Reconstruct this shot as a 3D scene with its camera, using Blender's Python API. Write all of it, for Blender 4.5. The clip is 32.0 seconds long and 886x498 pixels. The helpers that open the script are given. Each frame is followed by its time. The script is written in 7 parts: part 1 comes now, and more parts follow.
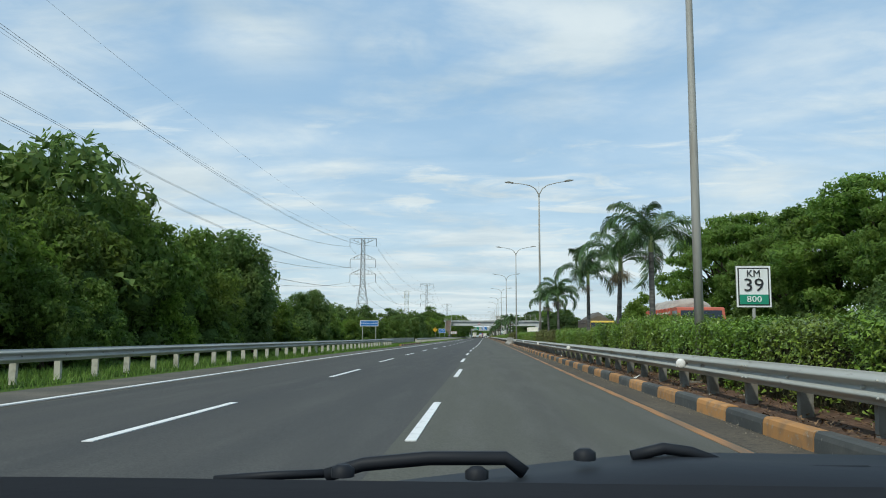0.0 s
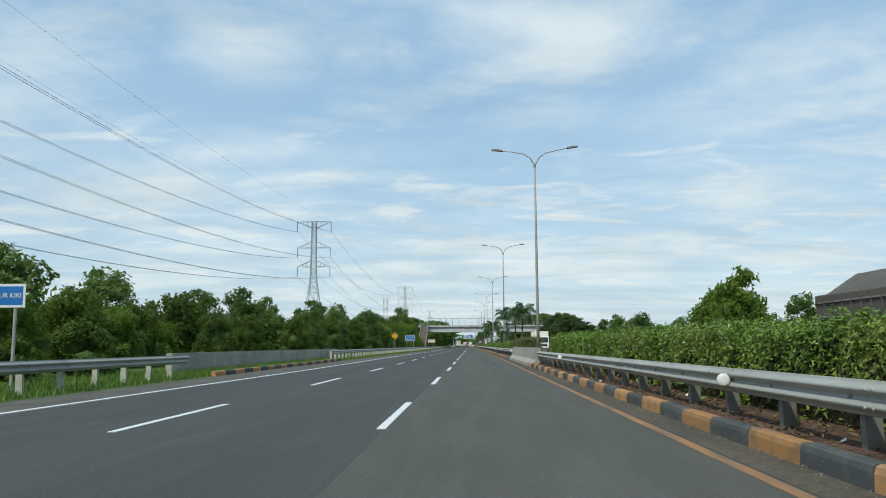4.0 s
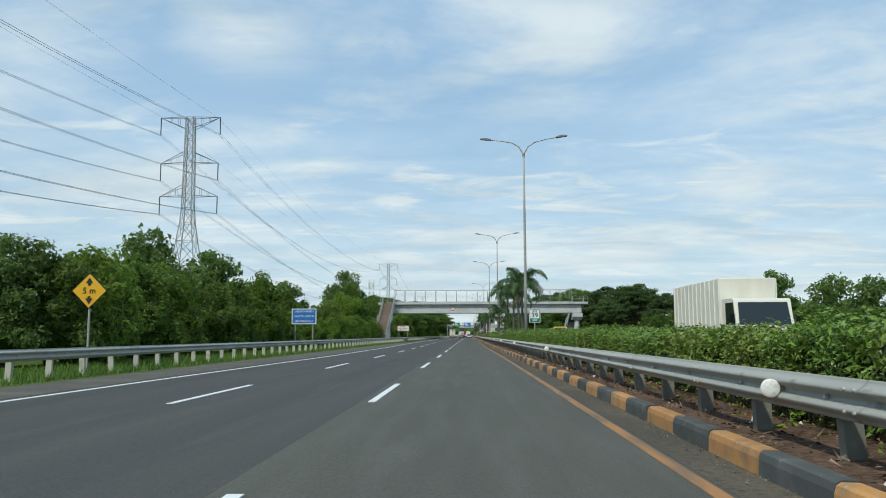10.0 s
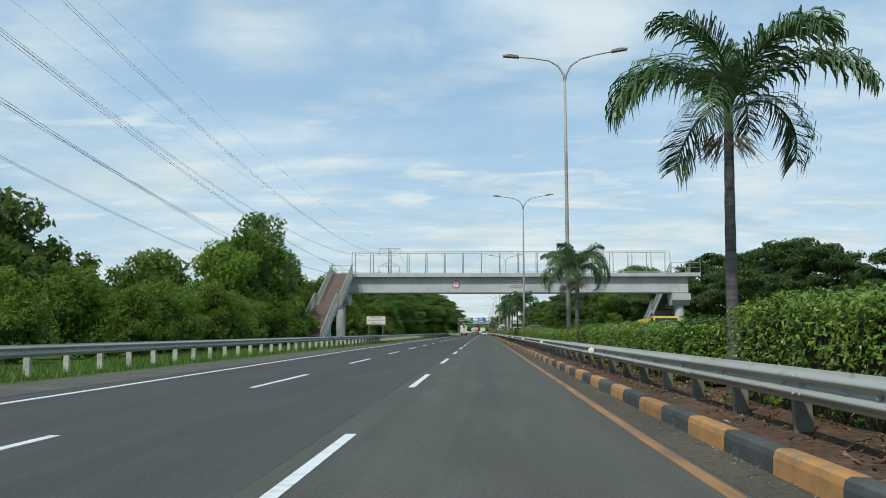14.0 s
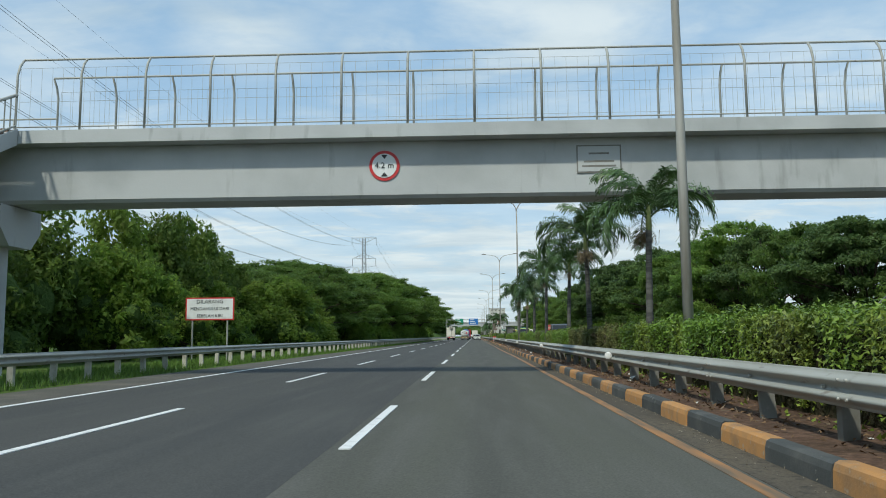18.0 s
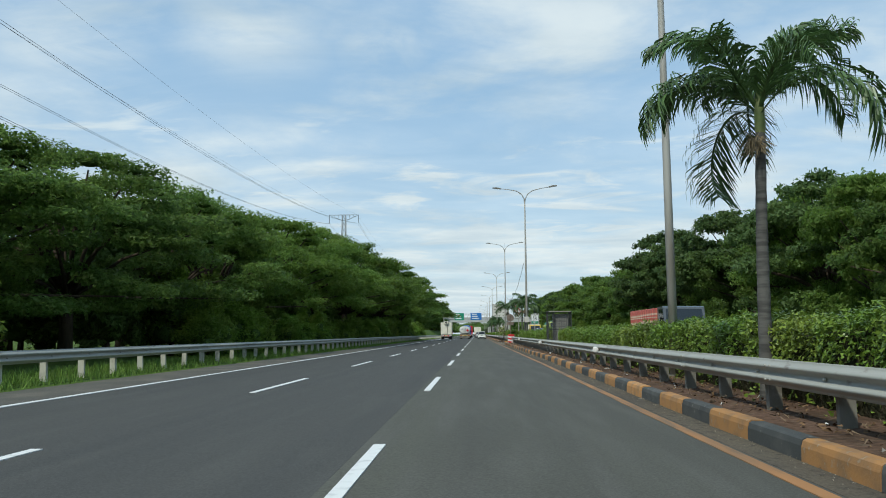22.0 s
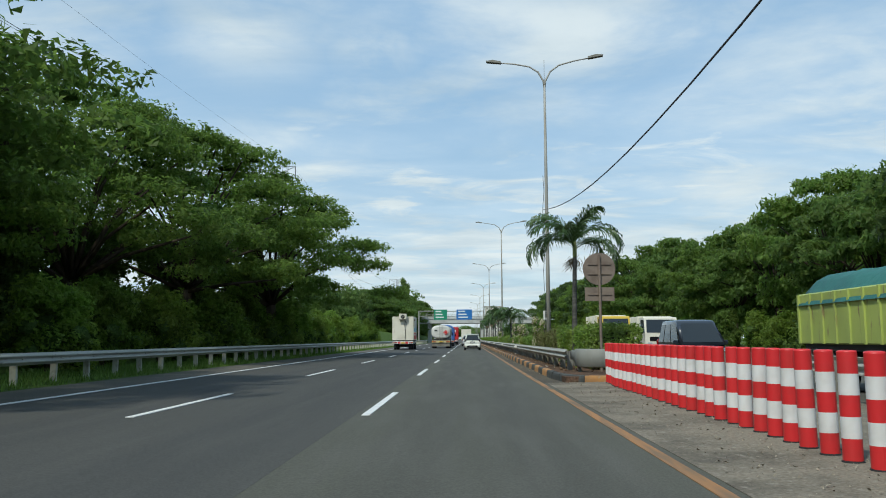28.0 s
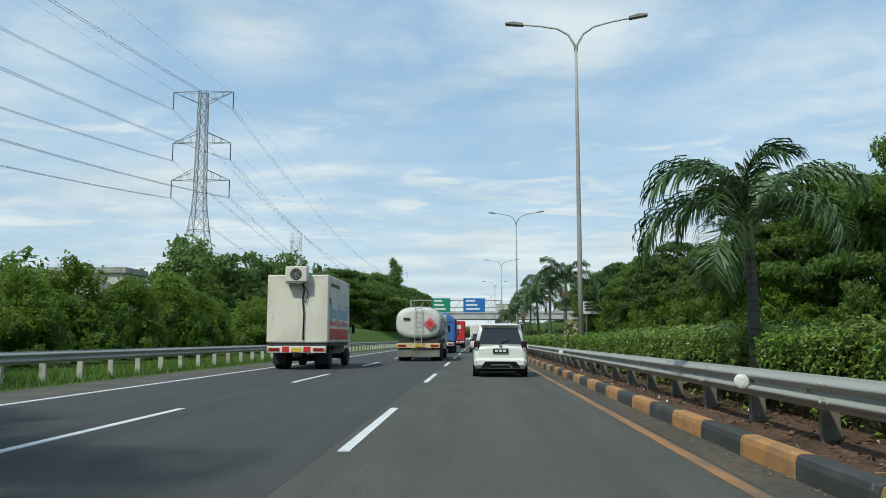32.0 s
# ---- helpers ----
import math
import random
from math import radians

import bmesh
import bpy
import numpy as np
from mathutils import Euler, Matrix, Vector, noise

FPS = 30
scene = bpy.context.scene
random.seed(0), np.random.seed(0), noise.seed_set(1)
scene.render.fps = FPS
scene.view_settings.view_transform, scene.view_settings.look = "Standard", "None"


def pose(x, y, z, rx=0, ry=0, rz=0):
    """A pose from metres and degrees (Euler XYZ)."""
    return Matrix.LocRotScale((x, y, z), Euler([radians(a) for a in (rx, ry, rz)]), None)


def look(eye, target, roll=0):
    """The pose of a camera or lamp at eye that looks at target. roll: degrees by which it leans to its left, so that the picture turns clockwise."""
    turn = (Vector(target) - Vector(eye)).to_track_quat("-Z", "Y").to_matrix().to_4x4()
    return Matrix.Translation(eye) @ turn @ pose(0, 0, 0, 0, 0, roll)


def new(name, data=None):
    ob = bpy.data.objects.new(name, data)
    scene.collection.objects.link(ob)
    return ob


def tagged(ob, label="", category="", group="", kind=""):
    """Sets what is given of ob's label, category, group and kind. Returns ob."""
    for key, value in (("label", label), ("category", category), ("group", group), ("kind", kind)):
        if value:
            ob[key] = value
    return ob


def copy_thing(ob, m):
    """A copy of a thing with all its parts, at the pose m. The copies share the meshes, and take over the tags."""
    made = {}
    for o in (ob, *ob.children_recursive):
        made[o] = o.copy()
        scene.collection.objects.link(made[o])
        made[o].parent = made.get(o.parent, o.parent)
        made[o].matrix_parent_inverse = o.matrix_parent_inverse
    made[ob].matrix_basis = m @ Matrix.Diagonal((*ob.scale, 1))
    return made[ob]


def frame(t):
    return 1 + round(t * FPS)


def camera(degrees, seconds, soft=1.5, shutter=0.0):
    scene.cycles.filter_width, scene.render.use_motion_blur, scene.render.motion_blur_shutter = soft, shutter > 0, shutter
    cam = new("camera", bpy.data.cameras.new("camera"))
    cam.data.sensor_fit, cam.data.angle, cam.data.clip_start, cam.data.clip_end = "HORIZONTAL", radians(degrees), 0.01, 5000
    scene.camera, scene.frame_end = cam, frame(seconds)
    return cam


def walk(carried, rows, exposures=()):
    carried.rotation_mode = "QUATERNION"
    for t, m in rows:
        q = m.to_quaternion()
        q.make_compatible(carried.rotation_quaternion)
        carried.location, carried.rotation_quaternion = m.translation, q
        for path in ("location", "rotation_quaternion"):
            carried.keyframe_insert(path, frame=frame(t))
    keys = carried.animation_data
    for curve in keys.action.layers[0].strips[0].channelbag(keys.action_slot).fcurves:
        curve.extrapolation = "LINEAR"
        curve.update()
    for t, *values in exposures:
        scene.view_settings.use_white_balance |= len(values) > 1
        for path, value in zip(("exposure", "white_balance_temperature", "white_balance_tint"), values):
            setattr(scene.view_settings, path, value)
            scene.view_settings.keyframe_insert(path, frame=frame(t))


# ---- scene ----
def aim(x, s, yaw, pitch, roll):
    return pose(x, s, EYE, 90 + pitch, 0, yaw) @ pose(0, 0, 0, 0, 0, roll)


EYE = 1.197
cam = camera(58.94, 32.0, 1.0)
PATH = [
    (0, aim(0.838, 2.275, 3.015, 6.345, 0.188)),
    (0.5, aim(0.786, 10.253, 2.795, 6.448, 0.197)),
    (1, aim(0.755, 18.236, 2.546, 6.231, 0.348)),
    (1.5, aim(0.748, 26.245, 2.360, 6.749, 0.177)),
    (2, aim(0.771, 34.269, 2.111, 6.791, 0.225)),
    (2.5, aim(0.819, 42.317, 1.924, 6.868, 0.183)),
    (3, aim(0.894, 50.400, 1.825, 6.908, -0.154)),
    (3.5, aim(0.980, 58.566, 1.844, 7.019, -0.423)),
    (4, aim(1.051, 66.793, 1.917, 7.003, -0.302)),
    (4.5, aim(1.114, 75.078, 1.990, 6.987, -0.256)),
    (5, aim(1.173, 83.420, 2.063, 6.972, -0.274)),
    (5.5, aim(1.233, 91.819, 2.136, 6.956, -0.361)),
    (6, aim(1.298, 100.274, 2.019, 6.878, -0.442)),
    (6.5, aim(1.370, 108.784, 1.900, 6.747, -0.264)),
    (7, aim(1.422, 117.356, 1.778, 6.605, -0.439)),
    (7.5, aim(1.452, 125.984, 1.692, 6.636, 0.067)),
    (8, aim(1.503, 134.614, 1.670, 6.655, -0.068)),
    (8.5, aim(1.571, 143.231, 1.715, 6.529, -0.148)),
    (9, aim(1.653, 151.849, 1.740, 6.589, -0.246)),
    (9.5, aim(1.728, 160.456, 1.931, 6.591, 0.051)),
    (10, aim(1.786, 169.031, 1.848, 6.281, -0.178)),
    (10.5, aim(1.833, 177.521, 1.830, 6.317, 0.080)),
    (11, aim(1.872, 185.924, 1.873, 6.303, 0.105)),
    (11.5, aim(1.915, 194.255, 2.092, 6.171, -0.047)),
    (12, aim(1.954, 202.570, 2.292, 6.198, -0.005)),
    (12.5, aim(1.942, 210.848, 2.521, 6.146, 0.025)),
    (13, aim(1.869, 219.101, 2.688, 6.170, -0.125)),
    (13.5, aim(1.750, 227.250, 2.881, 6.113, -0.012)),
    (14, aim(1.639, 235.301, 2.925, 6.057, 0.074)),
    (14.5, aim(1.552, 243.243, 3.148, 5.982, 0.278)),
    (15, aim(1.491, 251.052, 3.014, 6.091, 0.077)),
    (15.5, aim(1.450, 258.742, 2.880, 6.200, -0.105)),
    (16, aim(1.426, 266.329, 2.746, 6.310, -0.313)),
    (16.5, aim(1.413, 273.827, 2.612, 6.419, -0.599)),
    (17, aim(1.405, 281.250, 2.537, 6.339, -0.563)),
    (17.5, aim(1.402, 288.630, 2.347, 6.369, -0.569)),
    (18, aim(1.395, 295.931, 2.253, 6.345, -0.493)),
    (18.5, aim(1.380, 303.145, 2.238, 6.261, -0.347)),
    (19, aim(1.342, 310.270, 2.455, 6.196, -0.420)),
    (19.5, aim(1.295, 317.406, 2.370, 6.197, -0.271)),
    (20, aim(1.243, 324.550, 2.520, 6.197, -0.345)),
    (20.5, aim(1.189, 331.700, 2.520, 6.198, -0.451)),
    (21, aim(1.137, 338.849, 2.500, 6.17, -0.497)),
    (21.5, aim(1.090, 345.995, 2.450, 6.190, -0.374)),
    (22, aim(1.053, 353.133, 2.400, 6.179, -0.393)),
    (22.5, aim(1.030, 360.259, 2.240, 6.136, -0.251)),
    (23, aim(1.028, 367.363, 2.060, 6.371, -0.273)),
    (23.5, aim(1.062, 374.432, 1.93, 6.30, -0.304)),
    (24, aim(1.110, 381.464, 1.97, 6.34, -0.436)),
    (24.5, aim(1.147, 388.484, 1.95, 6.36, -0.449)),
    (25, aim(1.183, 395.479, 1.912, 6.358, -0.295)),
    (25.5, aim(1.254, 402.416, 1.60, 6.376, -0.226)),
    (26, aim(1.336, 409.330, 1.492, 6.413, -0.180)),
    (26.5, aim(1.418, 416.234, 1.564, 6.451, -0.180)),
    (27, aim(1.494, 423.139, 1.636, 6.488, -0.224)),
    (27.5, aim(1.553, 430.060, 1.708, 6.525, -0.324)),
    (28, aim(1.588, 437.010, 1.726, 6.538, -0.169)),
    (28.5, aim(1.606, 444.010, 2.008, 6.539, -0.093)),
    (29, aim(1.590, 451.058, 2.275, 6.636, -0.066)),
    (29.5, aim(1.541, 458.164, 2.602, 6.641, -0.298)),
    (30, aim(1.483, 465.326, 2.727, 6.459, -0.041)),
    (30.5, aim(1.437, 472.548, 2.858, 6.527, 0.050)),
    (31, aim(1.413, 479.827, 2.841, 6.464, 0.111)),
    (31.5, aim(1.410, 487.159, 2.689, 6.561, 0.106)),
    (32, aim(1.413, 494.531, 2.483, 6.550, 0.100)),
]
walk(cam, PATH, [(0.0, 0.22, 6480, 1), (32.0, 0.22, 6480, 1)])

# ---- light ----
SUN_TO = Vector((-0.33, -0.55, 0.77)).normalized()
world = bpy.data.worlds.new("sky")
scene.world = world
world.use_nodes = True


def build_sky():
    nt = world.node_tree
    nt.nodes.clear()
    N, L = nt.nodes.new, nt.links.new
    out, bg = N("ShaderNodeOutputWorld"), N("ShaderNodeBackground")
    sky = N("ShaderNodeTexSky")
    sky.sky_type, sky.sun_disc = "NISHITA", False
    sky.sun_elevation = math.asin(SUN_TO.z)
    sky.sun_rotation = math.atan2(SUN_TO.x, SUN_TO.y)
    sky.air_density, sky.dust_density, sky.ozone_density = 1.2, 0.6, 3.0
    tc = N("ShaderNodeTexCoord")
    sep = N("ShaderNodeSeparateXYZ")
    L(tc.outputs["Generated"], sep.inputs[0])
    # clouds lie on a flat layer: direction divided by its height
    zc = N("ShaderNodeMath"); zc.operation = "MAXIMUM"; zc.inputs[1].default_value = 0.0
    L(sep.outputs[2], zc.inputs[0])
    zp = N("ShaderNodeMath"); zp.operation = "ADD"; zp.inputs[1].default_value = 0.11
    L(zc.outputs[0], zp.inputs[0])
    dx = N("ShaderNodeMath"); dx.operation = "DIVIDE"
    dy = N("ShaderNodeMath"); dy.operation = "DIVIDE"
    L(sep.outputs[0], dx.inputs[0]); L(zp.outputs[0], dx.inputs[1])
    L(sep.outputs[1], dy.inputs[0]); L(zp.outputs[0], dy.inputs[1])
    com = N("ShaderNodeCombineXYZ")
    L(dx.outputs[0], com.inputs[0]); L(dy.outputs[0], com.inputs[1])

    def layer(scale, stretch, detail, lo, hi, shift, warp):
        mp = N("ShaderNodeMapping")
        mp.inputs["Location"].default_value = shift
        mp.inputs["Scale"].default_value = stretch
        L(com.outputs[0], mp.inputs[0])
        nz = N("ShaderNodeTexNoise")
        nz.inputs["Scale"].default_value, nz.inputs["Detail"].default_value = scale, detail
        nz.inputs["Roughness"].default_value, nz.inputs["Distortion"].default_value = 0.58, warp
        L(mp.outputs[0], nz.inputs["Vector"])
        rg = N("ShaderNodeMapRange")
        rg.interpolation_type = "SMOOTHSTEP"
        rg.inputs[1].default_value, rg.inputs[2].default_value = lo, hi
        L(nz.outputs[0], rg.inputs[0])
        return rg.outputs[0]

    puffs = layer(0.85, (1, 1.0, 1), 9, 0.46, 0.74, (3.1, 0.6, 0), 0.15)
    streaks = layer(1.5, (0.75, 1.1, 1), 10, 0.46, 0.74, (7.7, 2.2, 0), 0.3)
    ripples = layer(3.0, (0.6, 1.2, 1), 10, 0.50, 0.68, (2.3, 4.9, 0), 0.6)
    low = N("ShaderNodeMapRange"); low.interpolation_type = "SMOOTHSTEP"
    low.inputs[1].default_value, low.inputs[2].default_value = 0.20, 0.34
    low.inputs[3].default_value, low.inputs[4].default_value = 0.9, 0.0
    L(sep.outputs[2], low.inputs[0])
    rip = N("ShaderNodeMath"); rip.operation = "MULTIPLY"
    L(ripples, rip.inputs[0]); L(low.outputs[0], rip.inputs[1])
    both = N("ShaderNodeMath"); both.operation = "MAXIMUM"
    L(puffs, both.inputs[0]); L(streaks, both.inputs[1])
    more = N("ShaderNodeMath"); more.operation = "MAXIMUM"
    L(both.outputs[0], more.inputs[0]); L(rip.outputs[0], more.inputs[1])
    both = more
    # a few soft heaps of cloud above the road ahead: azimuth, height, breadth
    fluff = layer(2.6, (1, 1, 1), 8, 0.30, 0.66, (0.4, 9.1, 0), 0.4)
    for az, el, size in ((-0.265, 0.375, 0.155), (-0.115, 0.355, 0.085), (0.085, 0.335, 0.12), (0.315, 0.375, 0.06), (-0.46, 0.33, 0.12)):
        dist = N("ShaderNodeVectorMath"); dist.operation = "DISTANCE"
        flat = N("ShaderNodeMapping"); flat.inputs["Scale"].default_value = (1, 0, 1.7)
        L(tc.outputs["Generated"], flat.inputs[0]); L(flat.outputs[0], dist.inputs[0])
        dist.inputs[1].default_value = (az, 0, el * 1.7)
        fall = N("ShaderNodeMapRange"); fall.interpolation_type = "SMOOTHSTEP"
        fall.inputs[1].default_value, fall.inputs[2].default_value = size, 0.0
        L(dist.outputs["Value"], fall.inputs[0])
        heap = N("ShaderNodeMath"); heap.operation = "MULTIPLY"
        L(fall.outputs[0], heap.inputs[0]); L(fluff, heap.inputs[1])
        top = N("ShaderNodeMath"); top.operation = "MAXIMUM"
        L(both.outputs[0], top.inputs[0]); L(heap.outputs[0], top.inputs[1])
        both = top
    # thin veil that thickens towards the horizon
    veil = N("ShaderNodeMapRange")
    veil.inputs[1].default_value, veil.inputs[2].default_value = 0.0, 0.42
    veil.inputs[3].default_value, veil.inputs[4].default_value = 0.62, 0.10
    L(zc.outputs[0], veil.inputs[0])
    amt = N("ShaderNodeMath"); amt.operation = "MULTIPLY_ADD"
    L(both.outputs[0], amt.inputs[0]); amt.inputs[1].default_value = 0.68; L(veil.outputs[0], amt.inputs[2])
    lim = N("ShaderNodeMath"); lim.operation = "MINIMUM"; lim.inputs[1].default_value = 0.92
    L(amt.outputs[0], lim.inputs[0])
    shade = layer(1.9, (0.55, 1, 1), 6, 0.3, 0.75, (1.3, 5.2, 0), 0.5)
    tone = N("ShaderNodeMix"); tone.data_type = "RGBA"
    tone.inputs[6].default_value = (7.1, 7.45, 7.85, 1)
    tone.inputs[7].default_value = (4.7, 5.45, 6.3, 1)
    L(shade, tone.inputs[0])
    mix = N("ShaderNodeMix"); mix.data_type = "RGBA"
    blue = N("ShaderNodeMix"); blue.data_type = "RGBA"
    blue.inputs[0].default_value = 0.55
    blue.inputs[7].default_value = (2.5, 4.75, 7.9, 1)
    L(sky.outputs[0], blue.inputs[6])
    L(lim.outputs[0], mix.inputs[0]); L(blue.outputs[2], mix.inputs[6]); L(tone.outputs[2], mix.inputs[7])
    L(mix.outputs[2], bg.inputs[0])
    bg.inputs[1].default_value = SKY_STRENGTH
    L(bg.outputs[0], out.inputs[0])


SKY_STRENGTH = 0.10
build_sky()
sun_data = bpy.data.lights.new("sun", "SUN")
sun_data.energy, sun_data.angle, sun_data.color = 2.5, radians(2.5), (1.0, 0.95, 0.87)
sun = new("sun", sun_data)
sun.matrix_world = look((0, 0, 60), Vector((0, 0, 60)) - SUN_TO)

# ---- materials ----


def mat(name, base, rough=0.6, metal=0.0, var=(), var2=(), bump=None, island=0.0, objvar=0.0, spec=0.5, coat=0.0, trans=0.0, grain=None):
    """var, var2: (scale, colour, low, high): noise patches of a second and a third colour; bump: (scale, strength, distance)."""
    m = bpy.data.materials.new(name)
    m.use_nodes = True
    nt = m.node_tree
    b = nt.nodes["Principled BSDF"]
    N, L = nt.nodes.new, nt.links.new
    b.inputs["Roughness"].default_value, b.inputs["Metallic"].default_value = rough, metal
    b.inputs["Specular IOR Level"].default_value = spec
    b.inputs["Coat Weight"].default_value = coat
    geo = N("ShaderNodeNewGeometry")
    rgb = N("ShaderNodeRGB")
    rgb.outputs[0].default_value = (*base, 1)
    col = rgb.outputs[0]
    for v in (var, var2):
        if not v:
            continue
        mp = N("ShaderNodeMapping")
        sc = v[0] if isinstance(v[0], tuple) else (v[0],) * 3
        mp.inputs["Scale"].default_value = sc
        L(geo.outputs["Position"], mp.inputs[0])
        nz = N("ShaderNodeTexNoise")
        nz.inputs["Scale"].default_value, nz.inputs["Detail"].default_value = 1.0, 6
        L(mp.outputs[0], nz.inputs["Vector"])
        rg = N("ShaderNodeMapRange")
        rg.inputs[1].default_value, rg.inputs[2].default_value = v[2], v[3]
        L(nz.outputs[0], rg.inputs[0])
        mx = N("ShaderNodeMix"); mx.data_type = "RGBA"
        mx.inputs[7].default_value = (*v[1], 1)
        L(rg.outputs[0], mx.inputs[0]); L(col, mx.inputs[6])
        col = mx.outputs[2]
    for amount, src in ((island, geo.outputs["Random Per Island"]), (objvar, None)):
        if not amount:
            continue
        if src is None:
            src = N("ShaderNodeObjectInfo").outputs["Random"]
        rg = N("ShaderNodeMapRange")
        rg.inputs[3].default_value, rg.inputs[4].default_value = 1 - amount, 1 + amount
        L(src, rg.inputs[0])
        hs = N("ShaderNodeHueSaturation")
        L(rg.outputs[0], hs.inputs["Value"]); L(col, hs.inputs["Color"])
        col = hs.outputs[0]
    if grain:
        nz = N("ShaderNodeTexNoise")
        nz.inputs["Scale"].default_value, nz.inputs["Detail"].default_value = grain[0], 3
        L(geo.outputs["Position"], nz.inputs["Vector"])
        rg = N("ShaderNodeMapRange")
        rg.inputs[1].default_value, rg.inputs[2].default_value = 0.3, 0.7
        rg.inputs[3].default_value, rg.inputs[4].default_value = 1 - grain[1], 1 + grain[1]
        L(nz.outputs[0], rg.inputs[0])
        hs = N("ShaderNodeHueSaturation")
        L(rg.outputs[0], hs.inputs["Value"]); L(col, hs.inputs["Color"])
        col = hs.outputs[0]
    L(col, b.inputs["Base Color"])
    if bump:
        nz = N("ShaderNodeTexNoise")
        nz.inputs["Scale"].default_value, nz.inputs["Detail"].default_value = bump[0], 5
        L(geo.outputs["Position"], nz.inputs["Vector"])
        bp = N("ShaderNodeBump")
        bp.inputs["Strength"].default_value, bp.inputs["Distance"].default_value = bump[1], bump[2]
        L(nz.outputs[0], bp.inputs["Height"])
        L(bp.outputs[0], b.inputs["Normal"])
    if trans:
        tr = N("ShaderNodeBsdfTranslucent")
        ms = N("ShaderNodeMixShader")
        ms.inputs[0].default_value = trans
        L(col, tr.inputs[0]); L(b.outputs[0], ms.inputs[1]); L(tr.outputs[0], ms.inputs[2])
        L(ms.outputs[0], nt.nodes["Material Output"].inputs[0])
    return m


M = {}
M["asphalt"] = mat("asphalt", (0.089, 0.088, 0.071), 0.9, var=((0.9, 0.012, 0.5), (0.074, 0.072, 0.062), 0.40, 0.64), var2=((2.5, 0.25, 2), (0.104, 0.101, 0.088), 0.45, 0.75), bump=(220, 0.25, 0.004), spec=0.3, grain=(45, 0.22))
M["asphalt_new"] = mat("asphalt_dark", (0.071, 0.070, 0.065), 0.92, var=((0.7, 0.012, 0.5), (0.058, 0.058, 0.056), 0.4, 0.65), var2=((2.0, 0.2, 2), (0.084, 0.083, 0.076), 0.5, 0.8), bump=(90, 0.35, 0.01), spec=0.3, grain=(45, 0.22))
M["shoulder"] = mat("shoulder_asphalt", (0.098, 0.093, 0.080), 0.92, var=(0.8, (0.145, 0.132, 0.108), 0.45, 0.7), bump=(60, 0.4, 0.01), spec=0.2, grain=(45, 0.22))
M["gutter"] = mat("gutter_dust", (0.092, 0.080, 0.064), 0.95, var=((1.2, 0.35, 1), (0.125, 0.105, 0.078), 0.42, 0.66), var2=(9, (0.060, 0.055, 0.048), 0.52, 0.72), bump=(45, 0.5, 0.012), spec=0.1, grain=(45, 0.22))
M["worn_paving"] = mat("worn_paving", (0.225, 0.195, 0.152), 0.95, var=(0.9, (0.125, 0.110, 0.088), 0.42, 0.66), var2=(7, (0.25, 0.225, 0.185), 0.55, 0.75), bump=(30, 0.6, 0.02), spec=0.15, grain=(28, 0.25))
M["paint_white"] = mat("road_paint_white", (0.72, 0.72, 0.70), 0.7, var=(6.0, (0.45, 0.45, 0.44), 0.52, 0.8), bump=(60, 0.2, 0.005))
M["paint_orange"] = mat("road_paint_orange", (0.36, 0.175, 0.066), 0.85, var=((6, 0.7, 3), (0.14, 0.105, 0.07), 0.38, 0.68), bump=(60, 0.2, 0.005))
M["kerb_orange"] = mat("kerb_orange", (0.45, 0.225, 0.075), 0.85, var=(3.5, (0.24, 0.15, 0.08), 0.45, 0.72), var2=(14, (0.38, 0.32, 0.24), 0.6, 0.75), bump=(40, 0.35, 0.01), objvar=0.18)
M["kerb_black"] = mat("kerb_black", (0.058, 0.062, 0.060), 0.85, var=(2.5, (0.10, 0.10, 0.092), 0.45, 0.72), var2=(11, (0.26, 0.25, 0.22), 0.66, 0.76), bump=(40, 0.35, 0.01), objvar=0.25)
M["soil"] = mat("median_soil", (0.130, 0.080, 0.056), 0.95, var=(1.2, (0.080, 0.052, 0.036), 0.4, 0.65), var2=(5.0, (0.13, 0.10, 0.07), 0.58, 0.75), bump=(9, 0.9, 0.06), spec=0.1, grain=(14, 0.35))
M["grass_ground"] = mat("grass_ground", (0.066, 0.112, 0.024), 0.95, var=(0.35, (0.090, 0.135, 0.030), 0.4, 0.65), var2=(2.5, (0.07, 0.065, 0.03), 0.58, 0.8), bump=(25, 0.8, 0.04), spec=0.1)
M["grass"] = mat("grass_blades", (0.135, 0.225, 0.045), 0.7, island=0.4, trans=0.3, spec=0.2)
M["weed"] = mat("dry_litter", (0.16, 0.10, 0.055), 0.9, island=0.5, spec=0.1)
M["paper_scrap"] = mat("paper_scrap", (0.62, 0.61, 0.57), 0.7, island=0.25)
M["dry_twig"] = mat("dry_twig", (0.19, 0.14, 0.095), 0.9, island=0.4, spec=0.1)
M["grit"] = mat("gutter_grit", (0.27, 0.235, 0.185), 0.95, island=0.4, spec=0.1)
M["galv"] = mat("galvanised_steel", (0.385, 0.385, 0.345), 0.58, 0.10, var=((1.2, 0.35, 3), (0.325, 0.32, 0.285), 0.40, 0.66), var2=((9, 3, 9), (0.19, 0.165, 0.135), 0.62, 0.76), bump=(20, 0.05, 0.01))
M["galv_dull"] = mat("dull_galvanised_plate", (0.235, 0.24, 0.22), 0.62, 0.05, var=((2, 2, 0.8), (0.19, 0.19, 0.17), 0.40, 0.66), var2=(5, (0.29, 0.29, 0.27), 0.60, 0.76), bump=(14, 0.06, 0.01))
